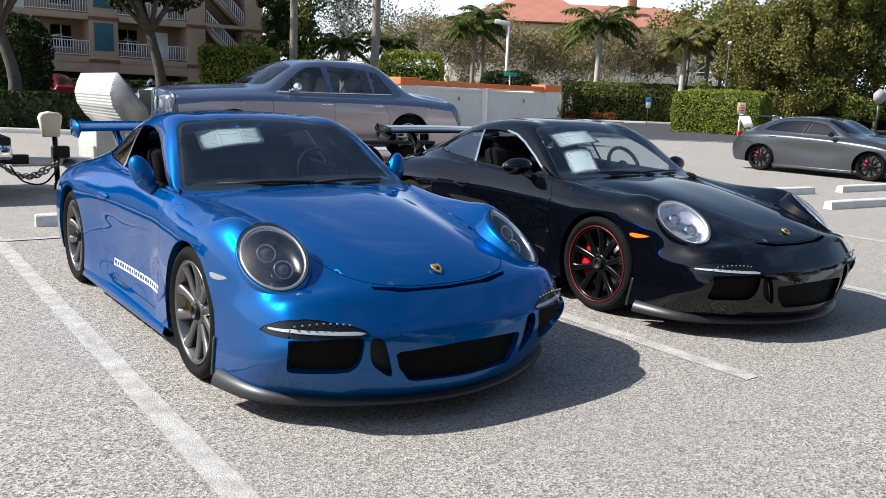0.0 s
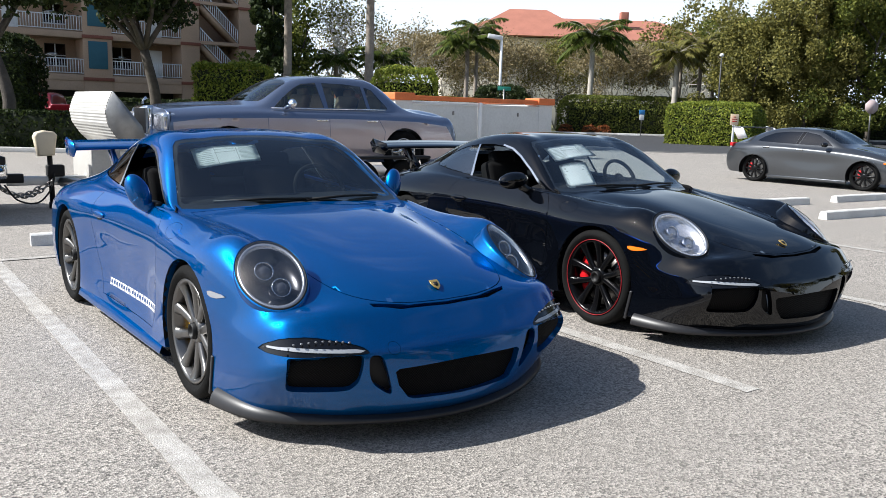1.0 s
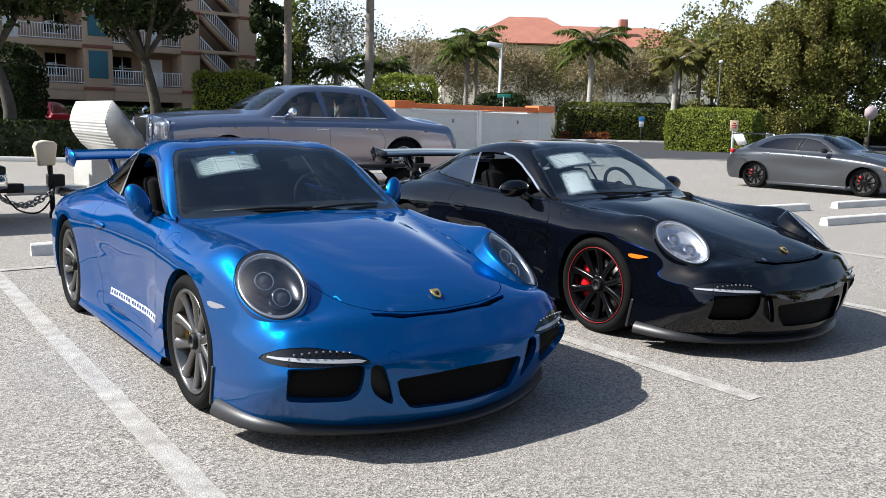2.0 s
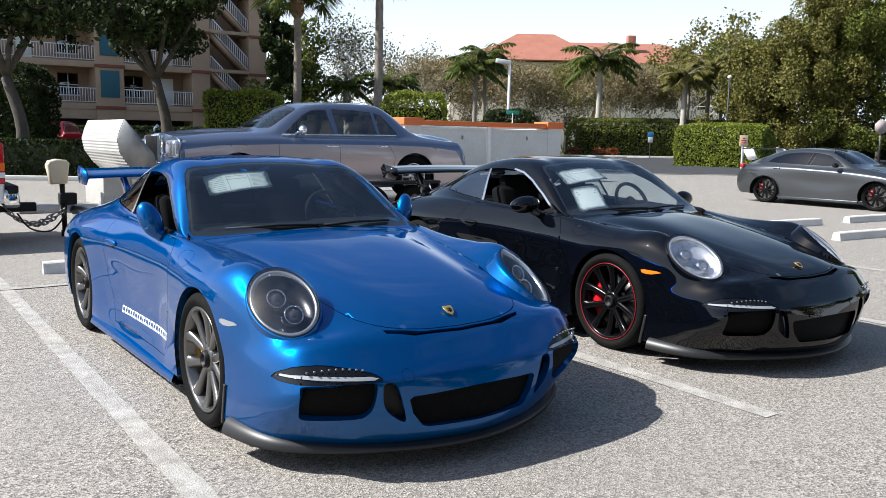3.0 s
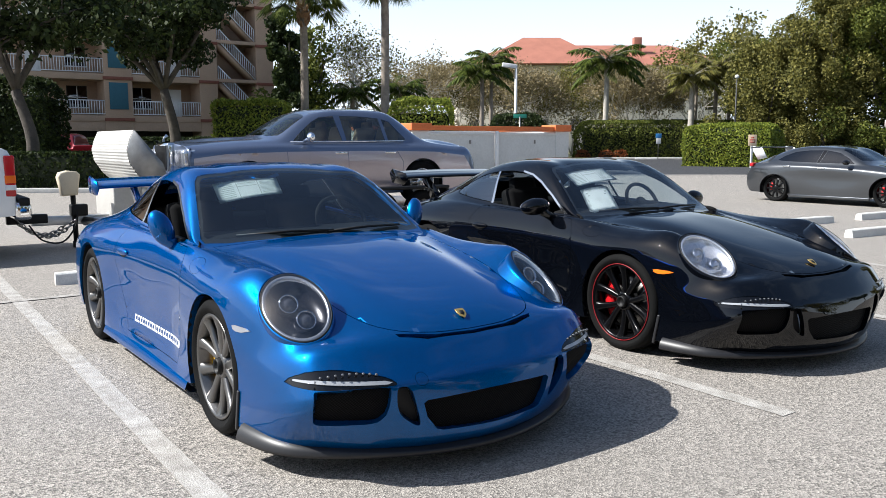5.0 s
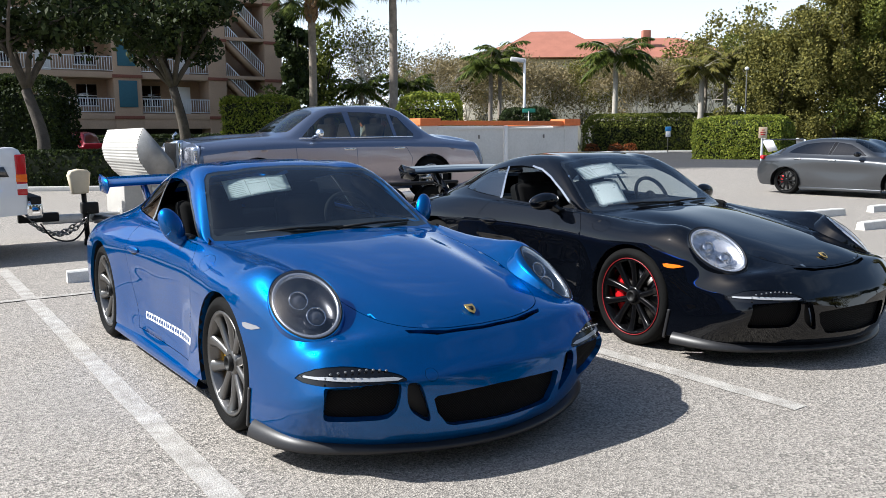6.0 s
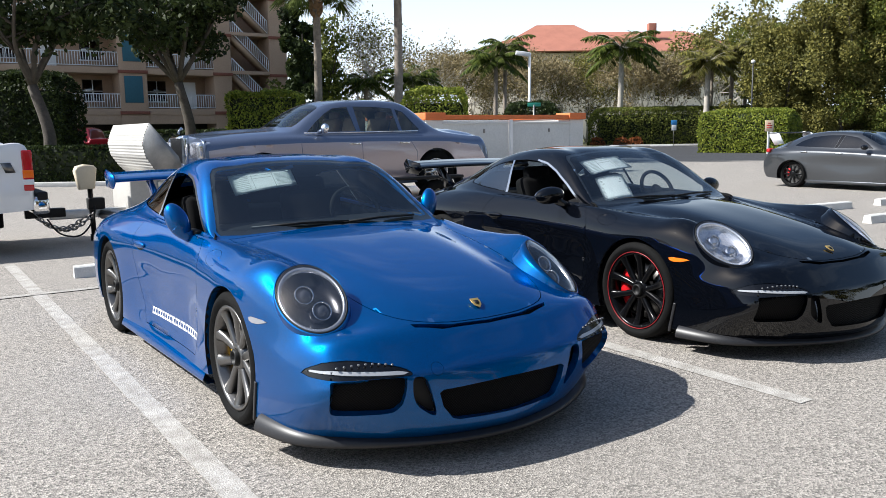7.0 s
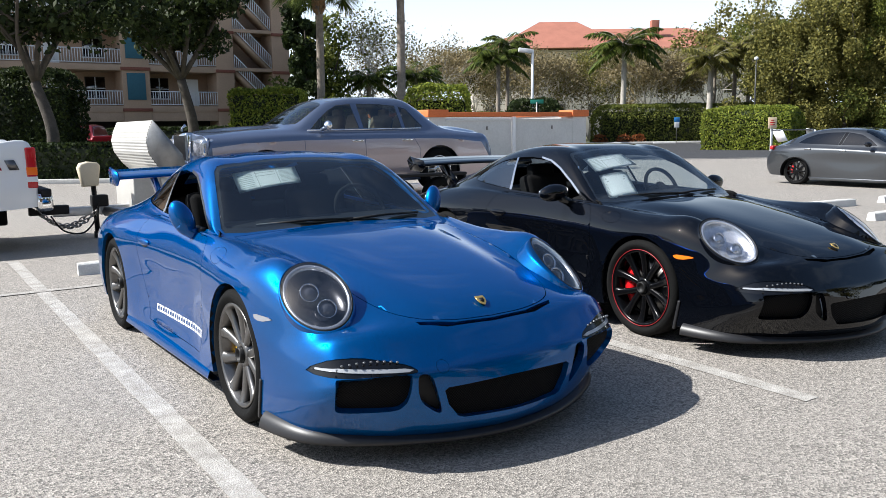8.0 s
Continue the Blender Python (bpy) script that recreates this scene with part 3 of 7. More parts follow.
def steering_wheel(parent, x, y, z, r=0.175):
    w = new("steering_wheel")
    w.parent = parent
    w.matrix_local = pose(x, y, z, 62, 0, 0)
    pts = [(r * math.cos(a), r * math.sin(a), 0) for a in np.linspace(0, 2 * math.pi, 41)]
    part("ring", tube(pts, 0.016, 8), DARK, w)
    part("boss", ellipsoid((0, 0, -0.01), 0.06, 0.06, 0.03), DARK, w)
    for a in (0, 180, 270):
        part("spoke", moved(box(r, 0.03, 0.015, (r / 2, 0, -0.005), 0.004), pose(0, 0, 0, 0, 0, a)), DARK, w)
    return w


def headlight(car, bm, s, paint):
    """An oval lamp let into the wing: painted bezel, domed lens, bowl, bright ring and two projectors."""
    mid = Vector((s * 0.706, -0.585, 0.712))
    v = Vector((s * 0.074, 0.833, 0.547)).normalized()
    u = Vector((1, 0, -0.44 * s))
    u = (u - v * u.dot(v)).normalized()
    nrm = u.cross(v)
    cu, cv = mid.dot(u), mid.dot(v)
    hole = take(bm, ellipse(cu, cv, 0.157, 0.226, 0, 48), (u, v), lambda c: c.x * s > 0.4 and c.z > 0.45 and c.y < 0.1)
    ang = lambda c: math.atan2((c.dot(v) - cv) / 0.226, (c.dot(u) - cu) / 0.157)
    edge = sorted([q.co.copy() for q in hole.verts if q.is_boundary], key=ang)
    hole.free()
    lamp = new("headlight")
    lamp.parent = car
    at = lambda r, t, h: mid + u * (0.148 * r * math.cos(t)) + v * (0.216 * r * math.sin(t)) + nrm * h

    def skin(rings, closed=False):
        b = bmesh.new()
        rows = [[b.verts.new(p) for p in ring] for ring in rings]
        for x, y in zip(rows, rows[1:]):
            for k in range(len(x)):
                b.faces.new((x[k], x[(k + 1) % len(x)], y[(k + 1) % len(x)], y[k]))
        if closed:
            b.faces.new(rows[-1])
        b.normal_update()
        return b

    ts = [ang(e) for e in edge]
    part("bezel", skin([edge, [e.lerp(at(1.0, t, 0.010), 0.5) + nrm * 0.004 for e, t in zip(edge, ts)], [at(1.0, t, 0.008) for t in ts], [at(0.99, t, -0.004) for t in ts]]), paint, lamp)
    turn = np.linspace(-math.pi, math.pi, 49)[:-1]
    ring = lambda r, h: [at(r, t, h) for t in turn]
    part("seal", skin([ring(0.995, 0.002), ring(0.975, 0.009), ring(0.95, 0.009), ring(0.945, -0.01)]), PLASTIC, lamp, "black rubber seal")
    part("lens", skin([ring(r, 0.006 + 0.034 * (1 - r * r)) for r in (0.96, 0.85, 0.7, 0.5, 0.3, 0.1)], True), LENS_SMOKED, lamp, "clear domed lens").visible_shadow = False
    part("bowl", skin([ring(r, -0.012 - 0.065 * (1 - r ** 4)) for r in (0.97, 0.9, 0.8, 0.65, 0.45, 0.2)], True), LAMP_BOWL, lamp)
    part("bright_ring", skin([ring(0.93, 0.002), ring(0.90, 0.006), ring(0.85, 0.001), ring(0.83, -0.012)]), LAMP_RING, lamp)
    for du, dv in ((0.016, 0.062), (-0.012, -0.062)):
        m = Matrix.Translation(mid + u * s * du + v * dv - nrm * 0.040) @ Vector((s * 0.10, -0.86, 0.50)).to_track_quat("Z", "Y").to_matrix().to_4x4()
        r = 0.046
        p = part("projector", moved(lathe([(-0.03, r), (0.022, r), (0.026, r * 0.93), (0.016, r * 0.82), (0.010, r * 0.80)], 24, "Z"), m), CHROME, lamp, "chrome projector barrel")
        eye = lathe([(0.008, r * 0.81), (0.022, r * 0.55), (0.028, r * 0.25), (0.029, 0.0)], 24, "Z")
        part("projector_lens", moved(eye, m), PROJECTOR, p)
    return lamp


LAMP_BOWL = material("smoked_lamp_bowl", (0.020, 0.021, 0.026), 0.2, 0.5)
PROJECTOR = material("projector_glass", (0.14, 0.145, 0.16), 0.06, 0.5)
PROJECTOR_CLEAR = material("clear_projector_glass", (0.50, 0.52, 0.56), 0.08, 0.8)
STRIP_LENS = material("strip_lens", (0.42, 0.43, 0.45), 0.15, 0.2)
LED_GREY = material("led_window", (0.13, 0.133, 0.14), 0.25, 0.2)
LAMP_RING = material("lamp_ring", (0.50, 0.52, 0.56), 0.25, 0.8)
LAMP_BOWL_SILVER = material("silver_lamp_bowl", (0.62, 0.63, 0.66), 0.25, 0.75, vary=0.1, scale=30)
LAMP_RING_SILVER = material("silver_lamp_ring", (0.75, 0.76, 0.78), 0.2, 0.8)


def mesh_grille_material():
    m = material("grille_mesh", (0.012, 0.012, 0.013), 0.6, spec=0.06)
    n, l = m.node_tree.nodes, m.node_tree.links
    co, v, bp, cr = n.new("ShaderNodeTexCoord"), n.new("ShaderNodeTexVoronoi"), n.new("ShaderNodeBump"), n.new("ShaderNodeValToRGB")
    v.inputs["Scale"].default_value, v.inputs["Randomness"].default_value = 110, 0.0
    mp = n.new("ShaderNodeMapping")
    mp.inputs["Scale"].default_value, mp.inputs["Rotation"].default_value = (1, 0, 1), (0, radians(45), 0)
    l.new(co.outputs["Object"], mp.inputs["Vector"]), l.new(mp.outputs["Vector"], v.inputs["Vector"])
    cr.color_ramp.elements[0].color, cr.color_ramp.elements[1].color = (0.001, 0.001, 0.001, 1), (0.012, 0.012, 0.013, 1)
    cr.color_ramp.elements[0].position, cr.color_ramp.elements[1].position = 0.35, 0.6
    l.new(v.outputs["Distance"], cr.inputs["Fac"]), l.new(cr.outputs["Color"], n["Principled BSDF"].inputs["Base Color"])
    bp.inputs["Strength"].default_value, bp.inputs["Distance"].default_value = 0.8, 0.004
    l.new(v.outputs["Distance"], bp.inputs["Height"]), l.new(bp.outputs["Normal"], n["Principled BSDF"].inputs["Normal"])
    return m


GRILLE = mesh_grille_material()


def sports_car(m, label):
    car = thing("sports_car", m, label, "car", "parked sports cars")
    bm = sports_shell()
    for s in (-1, 1):
        one = lambda c, s=s: c.x * s > 0.55 and c.z < 0.86
        arch = take(bm, ellipse(0, 0.338, 0.366, 0.366, 0, 44), SIDE, one)
        arch.free()
        take(bm, ellipse(2.457, 0.343, 0.378, 0.378, 0, 44), SIDE, one).free()
    hood = take(bm, mirrored(smooth_line([(0, -0.945), (0.2, -0.935), (0.36, -0.890), (0.455, -0.79), (0.515, -0.62), (0.548, -0.40), (0.582, -0.14), (0.622, 0.15), (0.662, 0.40)], 3) + [(0.685, 0.515), (0.35, 0.475), (0, 0.455)]), TOP, lambda c: c.z > 0.55)
    part("hood", rim(hood, 0.0045, 0.02), BLUE, car)
    slot = take(bm, mirrored([(0, -0.953), (0.2, -0.945), (0.33, -0.915), (0.385, -0.90), (0.375, -0.922), (0.25, -0.957), (0, -0.967)]), TOP, lambda c: c.z > 0.5)
    part("lid_vent", rim(slot, 0.0, 0.0, 0.022), GRILLE, car, "black mesh vent along the hood's front edge")
    shield = take(bm, mirrored([(0, 0.472), (0.35, 0.490), (0.60, 0.530), (0.712, 0.575), (0.718, 0.625), (0.688, 0.73), (0.632, 0.94), (0.592, 1.07), (0.56, 1.118), (0.3, 1.172), (0, 1.190)]), TOP, lambda c: c.z > 0.85)
    frit = shield.copy()
    part("windscreen", rim(shield, 0.001, 0.004), GLASS, car, "tinted windscreen").visible_shadow = False
    inner = take(frit, mirrored([(0, 0.52), (0.35, 0.540), (0.58, 0.580), (0.682, 0.620), (0.692, 0.645), (0.664, 0.735), (0.608, 0.94), (0.570, 1.05), (0.54, 1.088), (0.3, 1.142), (0, 1.158)]), TOP, lambda c: True)
    inner.free()
    part("windscreen_border", rim(frit, 0.0, 0.0, 0.006), PLASTIC, car, "black border printed round the windscreen")
    for s in (-1, 1):
        up = lambda c, s=s: c.x * s > 0.44 and c.z > 0.875 and c.y < 2.75
        win = take(bm, [(0.735, 0.893), (0.92, 1.016), (1.10, 1.112), (1.25, 1.168), (1.39, 1.192), (1.55, 1.199), (1.734, 1.190), (1.648, 0.922), (1.25, 0.905), (0.9, 0.893)], SIDE, up)
        # front edge strip: dark here, bright on the black car as a painted pillar reflection
        edge = take(bm, [(0.700, 0.893), (0.905, 1.026), (1.09, 1.125), (1.245, 1.182), (1.39, 1.206), (1.39, 1.192), (1.25, 1.168), (1.10, 1.112), (0.92, 1.016), (0.735, 0.893)], SIDE, up)
        part("window_trim", rim(edge, 0.0, 0.004, -0.001), TRIM_DARK, car)
        if s > 0:
            part("side_window", rim(win, 0.001, 0.004), GLASS_DARK, car, "dark side window")
        else:
            win.free()
        pil = take(bm, [(1.734, 1.190), (1.762, 1.187), (1.678, 0.924), (1.648, 0.922)], SIDE, up)
        part("pillar_strip", rim(pil, 0.0, 0.004), ALLOY, car, "bright strip on the door pillar")
        qua = take(bm, smooth_line([(1.762, 1.187), (1.95, 1.158), (2.1, 1.112), (2.22, 1.060), (2.33, 0.995)], 2) + [(2.30, 0.972), (2.1, 0.955), (1.678, 0.924)], SIDE, up)
        part("quarter_window", rim(qua, 0.007, 0.006, 0.003), GLASS_QUARTER, car, "dark rear quarter window")
        low = lambda c, s=s: c.x * s > 0.55
        doorbm = take(bm, smooth_line([(0.58, 0.225), (0.535, 0.42), (0.515, 0.60), (0.53, 0.76), (0.60, 0.868)], 2) + [(0.82, 0.879), (1.3, 0.893), (1.62, 0.906)] + smooth_line([(1.74, 0.90), (1.81, 0.78), (1.79, 0.57), (1.68, 0.36), (1.60, 0.225)], 3), SIDE, low)
        skin = doorbm.copy()
        door = part("door", rim(doorbm, 0.0035, 0.02), BLUE, car)
        # lettering stands as plain bars
        if s < 0:
            marks = bmesh.new()
            y = 1.50
            for k in range(22):
                wd = 0.018 if k in (8, 19) else 0.038
                z0 = 0.302 + (1.50 - y) * 0.010
                for poly in ([(y - wd, z0), (y, z0), (y, z0 + 0.012), (y - wd, z0 + 0.012)], [(y - wd, z0 + 0.034), (y, z0 + 0.034), (y, z0 + 0.046), (y - wd, z0 + 0.046)], [(y - 0.010, z0 + 0.012), (y, z0 + 0.012), (y, z0 + 0.034), (y - 0.010, z0 + 0.034)]):
                    join(marks, take(skin, poly, SIDE, low))
                y -= wd + 0.011
            marks.normal_update()
            part("lettering", rim(marks, 0.0, 0.0, -0.0015), DECAL, door, "white lettering bars along the lower door")
            fuel = take(bm, ellipse(0.335, 0.800, 0.095, 0.038, 4, 26), SIDE, low)
            part("fuel_flap", rim(fuel), BLUE, car)
        skin.free()
        # handle in a scooped recess
        hnd = part("door_handle", ellipsoid((s * 0.897, 1.655, 0.737), 0.016, 0.098, 0.024, pose(0, 0, 0, 0, 0, s * -5)), BLUE, door)
        part("handle_recess", ellipsoid((s * 0.886, 1.655, 0.722), 0.010, 0.085, 0.036, pose(0, 0, 0, 0, 0, s * -5)), PLASTIC, door)
        # headlight
        headlight(car, bm, s, BLUE)
        # lamp strip, intakes
        front = lambda c, s=s: c.y < -0.4 and c.x * s > 0
        X = lambda pts, s=s: [(s * a, b) for a, b in pts]
        bar = take(bm, X([(0.835, 0.450), (0.825, 0.461), (0.768, 0.468), (0.64, 0.460), (0.52, 0.453), (0.483, 0.444), (0.505, 0.437), (0.64, 0.444), (0.78, 0.453)]), FRONT, front)
        strip = part("daytime_lamp", rim(bar, 0.001, 0.006, -0.002), STRIP_LENS, car, "white daytime lamp strip")
        led = take(bm, soften(X([(0.850, 0.430), (0.832, 0.466), (0.785, 0.500), (0.69, 0.507), (0.575, 0.485), (0.495, 0.462), (0.462, 0.437), (0.478, 0.429), (0.64, 0.432), (0.785, 0.430)]), 1), FRONT, front)
        part("lamp_housing", rim(led, 0.001, 0.006, 0.004), GLOSS_BLACK, car, "gloss black lamp housing")
        for k in range(9):
            a = 0.545 + 0.027 * k
            z = 0.478 + 0.012 * math.sin(math.pi * k / 8)
            yy = -1.050 + 0.20 * (a / 0.903) ** 3 + 0.42 * (a / 0.903) ** 22 - 0.004
            part("led", ellipsoid((s * a, yy, z + 0.002), 0.007, 0.006, 0.005, nu=8, nv=6), LED_GREY, strip)
        intake = take(bm, soften(X([(0.795, 0.412), (0.782, 0.430), (0.502, 0.431), (0.496, 0.41), (0.510, 0.31), (0.525, 0.288), (0.55, 0.264), (0.755, 0.262), (0.78, 0.278), (0.795, 0.345)])), FRONT, front)
        part("side_intake", rim(intake, 0.0, 0.0, 0.028), GRILLE, car, "black mesh side air intake")
        slotv = take(bm, soften(X([(0.472, 0.424), (0.410, 0.418), (0.388, 0.34), (0.360, 0.240), (0.385, 0.240), (0.452, 0.292), (0.474, 0.35)])), FRONT, front)
        part("vertical_intake", rim(slotv, 0.0, 0.0, 0.045), PLASTIC, car, "black vertical intake slot")
        # washer cap, side marker
        part("washer_cap", ellipsoid((s * 0.665, -0.806, 0.583), 0.014, 0.010, 0.012), BLUE, car)
        mark = take(bm, [(-0.305, 0.606), (-0.33, 0.612), (-0.42, 0.610), (-0.458, 0.603), (-0.44, 0.597), (-0.39, 0.585), (-0.345, 0.583), (-0.315, 0.590)], SIDE, lambda c, s=s: c.x * s > 0.5)
        part("side_marker", rim(mark, 0.0005, 0.006, -0.003), MARKER, car, "side marker lamp")
        # mirror
        mir = new("mirror")
        mir.parent = car
        part("housing", ellipsoid((s * 0.862, 0.865, 0.953), 0.064, 0.056, 0.112, pose(0, 0, 0, -14, s * 24, s * 12), nu=30, nv=20, back=0.55), BLUE, mir)
        part("mirror_glass", ellipsoid((s * 0.864, 0.893, 0.957), 0.052, 0.006, 0.092, pose(0, 0, 0, -14, s * 24, s * 12), nu=24, nv=12), CHROME, mir, "mirror glass")
        part("stalk", tube([(s * 0.785, 0.825, 0.862), (s * 0.815, 0.835, 0.868), (s * 0.84, 0.845, 0.89), (s * 0.862, 0.858, 0.925)], [0.034, 0.036, 0.042, 0.052], 14), BLUE, mir)
        part("mirror_base", box(0.045, 0.14, 0.05, (s * 0.772, 0.84, 0.878), 0.015), PLASTIC, mir)
    grille = take(bm, mirrored([(0, 0.354), (0.335, 0.350), (0.354, 0.338), (0.336, 0.275), (0.290, 0.215), (0.262, 0.206), (0, 0.202)]), FRONT, lambda c: c.y < -0.8)
    part("centre_grille", rim(grille, 0.0, 0.0, 0.03), GRILLE, car, "black mesh centre grille")
    tow = take(bm, ellipse(-0.352, 0.440, 0.030, 0.027, 0, 20), FRONT, lambda c: c.y < -0.8)
    part("tow_cap", rim(tow, 0.0015), BLUE, car)
    back = take(bm, mirrored([(0, 1.98), (0.36, 2.0), (0.41, 2.08), (0.34, 2.62), (0.30, 2.66), (0, 2.68)]), TOP, lambda c: c.z > 0.88)
    part("rear_window", rim(back, 0.001, 0.004), GLASS_QUARTER, car, "tinted rear window")
    lining = bm.copy()
    part("cabin_lining", rim(lining, 0.0, 0.0, 0.022), DARK, car, "dark inner lining")
    body = part("body", rim(bm, 0.0, 0.035), BLUE, car)
    # crest on the hood
    crest = slab([(-0.023, 0.031), (0.023, 0.031), (0.025, 0.010), (0.018, -0.014), (0, -0.031), (-0.018, -0.014), (-0.025, 0.010)], 0.005, pose(0, -0.868, 0.648, 32, 0, 0), 0.0015)
    cr = part("crest", crest, GOLD, car, "small gold shield badge")
    part("crest_field", slab([(-0.012, 0.014), (0.012, 0.014), (0.012, -0.004), (0, -0.016), (-0.012, -0.004)], 0.002, pose(0, -0.870, 0.6525, 32, 0, 0)), PLASTIC, cr)
    # splitter along the bumper's foot and round to the arches
    w = 0.905 * np.sin(np.linspace(-math.pi / 2, math.pi / 2, 81))
    k = np.abs(w) / 0.905
    yb = -1.118 + 0.47 * k ** 2 + 0.24 * k ** 22
    tx, ty = np.gradient(w), np.gradient(yb)
    ln = np.hypot(tx, ty)
    bm = bmesh.new()
    rows = []
    for a, y, e, nx, ny in zip(w, yb, k, ty / ln, -tx / ln):
        lip = 0.008 + 0.026 * e ** 3
        top = 0.119 + 0.046 * e ** 4
        P = lambda o, z, a=a, y=y, nx=nx, ny=ny: bm.verts.new((a + nx * o, y + ny * o, z))
        rows.append([P(-0.03, top + 0.012), P(0.004, top), P(lip * 0.7, 0.5 * top + 0.058), P(lip, 0.110), P(lip - 0.002, 0.098), P(-0.05, 0.096)])
    for p, r in zip(rows, rows[1:]):
        for j in range(5):
            bm.faces.new((p[j], p[j + 1], r[j + 1], r[j]))
    bmesh.ops.recalc_face_normals(bm, faces=bm.faces)
    part("splitter", bm, LIP_GREY, car, "dark grey rubber front splitter")
    for s in (-1, 1):
        part("arch_lip", box(0.014, 0.020, 0.20, (s * 0.902, -0.352, 0.215), 0.005, rot=pose(0, 0, 0, 12)), LIP_GREY, car)
        sill = bmesh.new()
        rows = []
        for y in np.linspace(0.38, 2.08, 12):
            k = 1 + 0.02 * (y - 0.38)
            rows.append([sill.verts.new((s * p * k, y, z)) for p, z in ((0.872, 0.20), (0.905, 0.165), (0.918, 0.130), (0.90, 0.110), (0.84, 0.110))])
        for p, r in zip(rows, rows[1:]):
            for j in range(4):
                sill.faces.new((p[j], p[j + 1], r[j + 1], r[j]))
        bmesh.ops.recalc_face_normals(sill, faces=sill.faces)
        part("side_sill", sill, BLUE, car)
        wheel(car, s * 0.775, 0, 0.338, 0.245, 0.262, GUNMETAL, None, YELLOW, s)
        wheel(car, s * 0.775, 2.457, 0.343, 0.305, 0.262, GUNMETAL, None, YELLOW, s)
        liner = arch_liner(-0.16, 0.12, 0.365, -0.12)
        part("wheel_liner", moved(liner, Matrix.Translation((s * 0.74, 0, 0.338))), PLASTIC, car)
        liner = arch_liner(-0.16, 0.13, 0.375, -0.12)
        part("wheel_liner", moved(liner, Matrix.Translation((s * 0.76, 2.457, 0.343))), PLASTIC, car)
        # rear wing upright and end plate
        part("wing_upright", slab([(3.02, 0.86), (3.22, 0.84), (3.42, 1.06), (3.30, 1.075)], 0.025, Matrix.Translation((s * 0.38, 0, 0)) @ Matrix(((0, 0, 1, 0), (1, 0, 0, 0), (0, 1, 0, 0), (0, 0, 0, 1)))), BLUE, car)
        part("wing_end_plate", slab([(3.20, 1.065), (3.24, 1.125), (3.50, 1.165), (3.56, 1.12), (3.50, 1.02), (3.28, 1.01)], 0.014, Matrix.Translation((s * 0.690, 0, 0)) @ Matrix(((0, 0, 1, 0), (1, 0, 0, 0), (0, 1, 0, 0), (0, 0, 0, 1))), 0.004), BLUE, car)
    foil = bmesh.new()
    rows = []
    for x in np.linspace(-0.690, 0.690, 15):
        d = 0.012 * (1 - (x / 0.690) ** 2)
        rows.append([foil.verts.new((x, y, z + d)) for y, z in ((3.22, 1.075), (3.26, 1.092), (3.36, 1.105), (3.46, 1.118), (3.54, 1.135), (3.46, 1.098), (3.34, 1.070), (3.25, 1.062))])
    for p, r in zip(rows, rows[1:]):
        for j in range(8):
            foil.faces.new((p[j], p[(j + 1) % 8], r[(j + 1) % 8], r[j]))
    bmesh.ops.recalc_face_normals(foil, faces=foil.faces)
    part("rear_wing", foil, BLUE, car)
    # wipers
    for x0, x1, y0, y1 in ((-0.52, 0.06, 0.60, 0.515), (0.02, 0.56, 0.515, 0.575)):
        part("wiper", tube([(x0, y0, 0.912), ((x0 + x1) / 2, (y0 + y1) / 2 - 0.03, 0.925), (x1, y1, 0.917)], 0.008, 6), PLASTIC, car)
    # cabin
    part("floor_pan", box(1.46, 1.75, 0.25, (0, 1.30, 0.30), 0.03), DARK, car)
    part("engine_cover", box(1.3, 1.0, 0.45, (0, 2.75, 0.48), 0.05), DARK, car)
    part("front_tub", box(1.0, 1.0, 0.35, (0, -0.15, 0.42), 0.05), DARK, car)
    part("dashboard", box(1.36, 0.42, 0.22, (0, 0.78, 0.80), 0.07), DARK, car)
    part("parcel_shelf", box(1.2, 0.5, 0.3, (0, 2.15, 0.75), 0.05), DARK, car)
    for x in (-0.36, 0.36):
        bucket_seat(car, x, 1.30)
    steering_wheel(car, 0.36, 0.98, 0.92)
    return car


GLASS_QUARTER = glass_material("quarter_glass", (0.10, 0.12, 0.13))
MARKER = material("clear_marker", (0.30, 0.31, 0.34), 0.15, 0.3)
MARKER_AMBER = material("amber_marker", (0.80, 0.17, 0.01), 0.2)
TRIM_DARK = material("dark_window_trim", (0.012, 0.012, 0.013), 0.3)

blue_car = sports_car(pose(0, 0, 0), "metallic blue sports coupe with a rear wing")
black_car = copy_thing(blue_car, pose(2.876, -0.038, 0, 0, 0, -1.77))
tagged(black_car, "gloss black sports coupe with red-lined wheels")
# ALLOY on the window edge strip stands in for a reflection along the pillar
SWAP = {BLUE: BLACK, GUNMETAL: WHEEL_BLACK, YELLOW: RED, LAMP_BOWL: LAMP_BOWL_SILVER, LAMP_RING: LAMP_RING_SILVER, LENS_SMOKED: LENS, MARKER: MARKER_AMBER, PROJECTOR: PROJECTOR_CLEAR, GLASS_DARK: GLASS_CLEAR, GLASS_QUARTER: GLASS_REFLECTIVE, GLASS: GLASS_BLUISH, TRIM_DARK: ALLOY}
fresh = {}
for o in black_car.children_recursive:
    if o.type == "MESH":
        if o.name.startswith("lettering"):
            bpy.data.objects.remove(o)
            continue
        if o.data.materials[0] in SWAP:
            if o.data.name not in fresh:
                d = o.data.copy()
                d.materials[0] = SWAP[o.data.materials[0]]
                fresh[o.data.name] = d
            o.data = fresh[o.data.name]
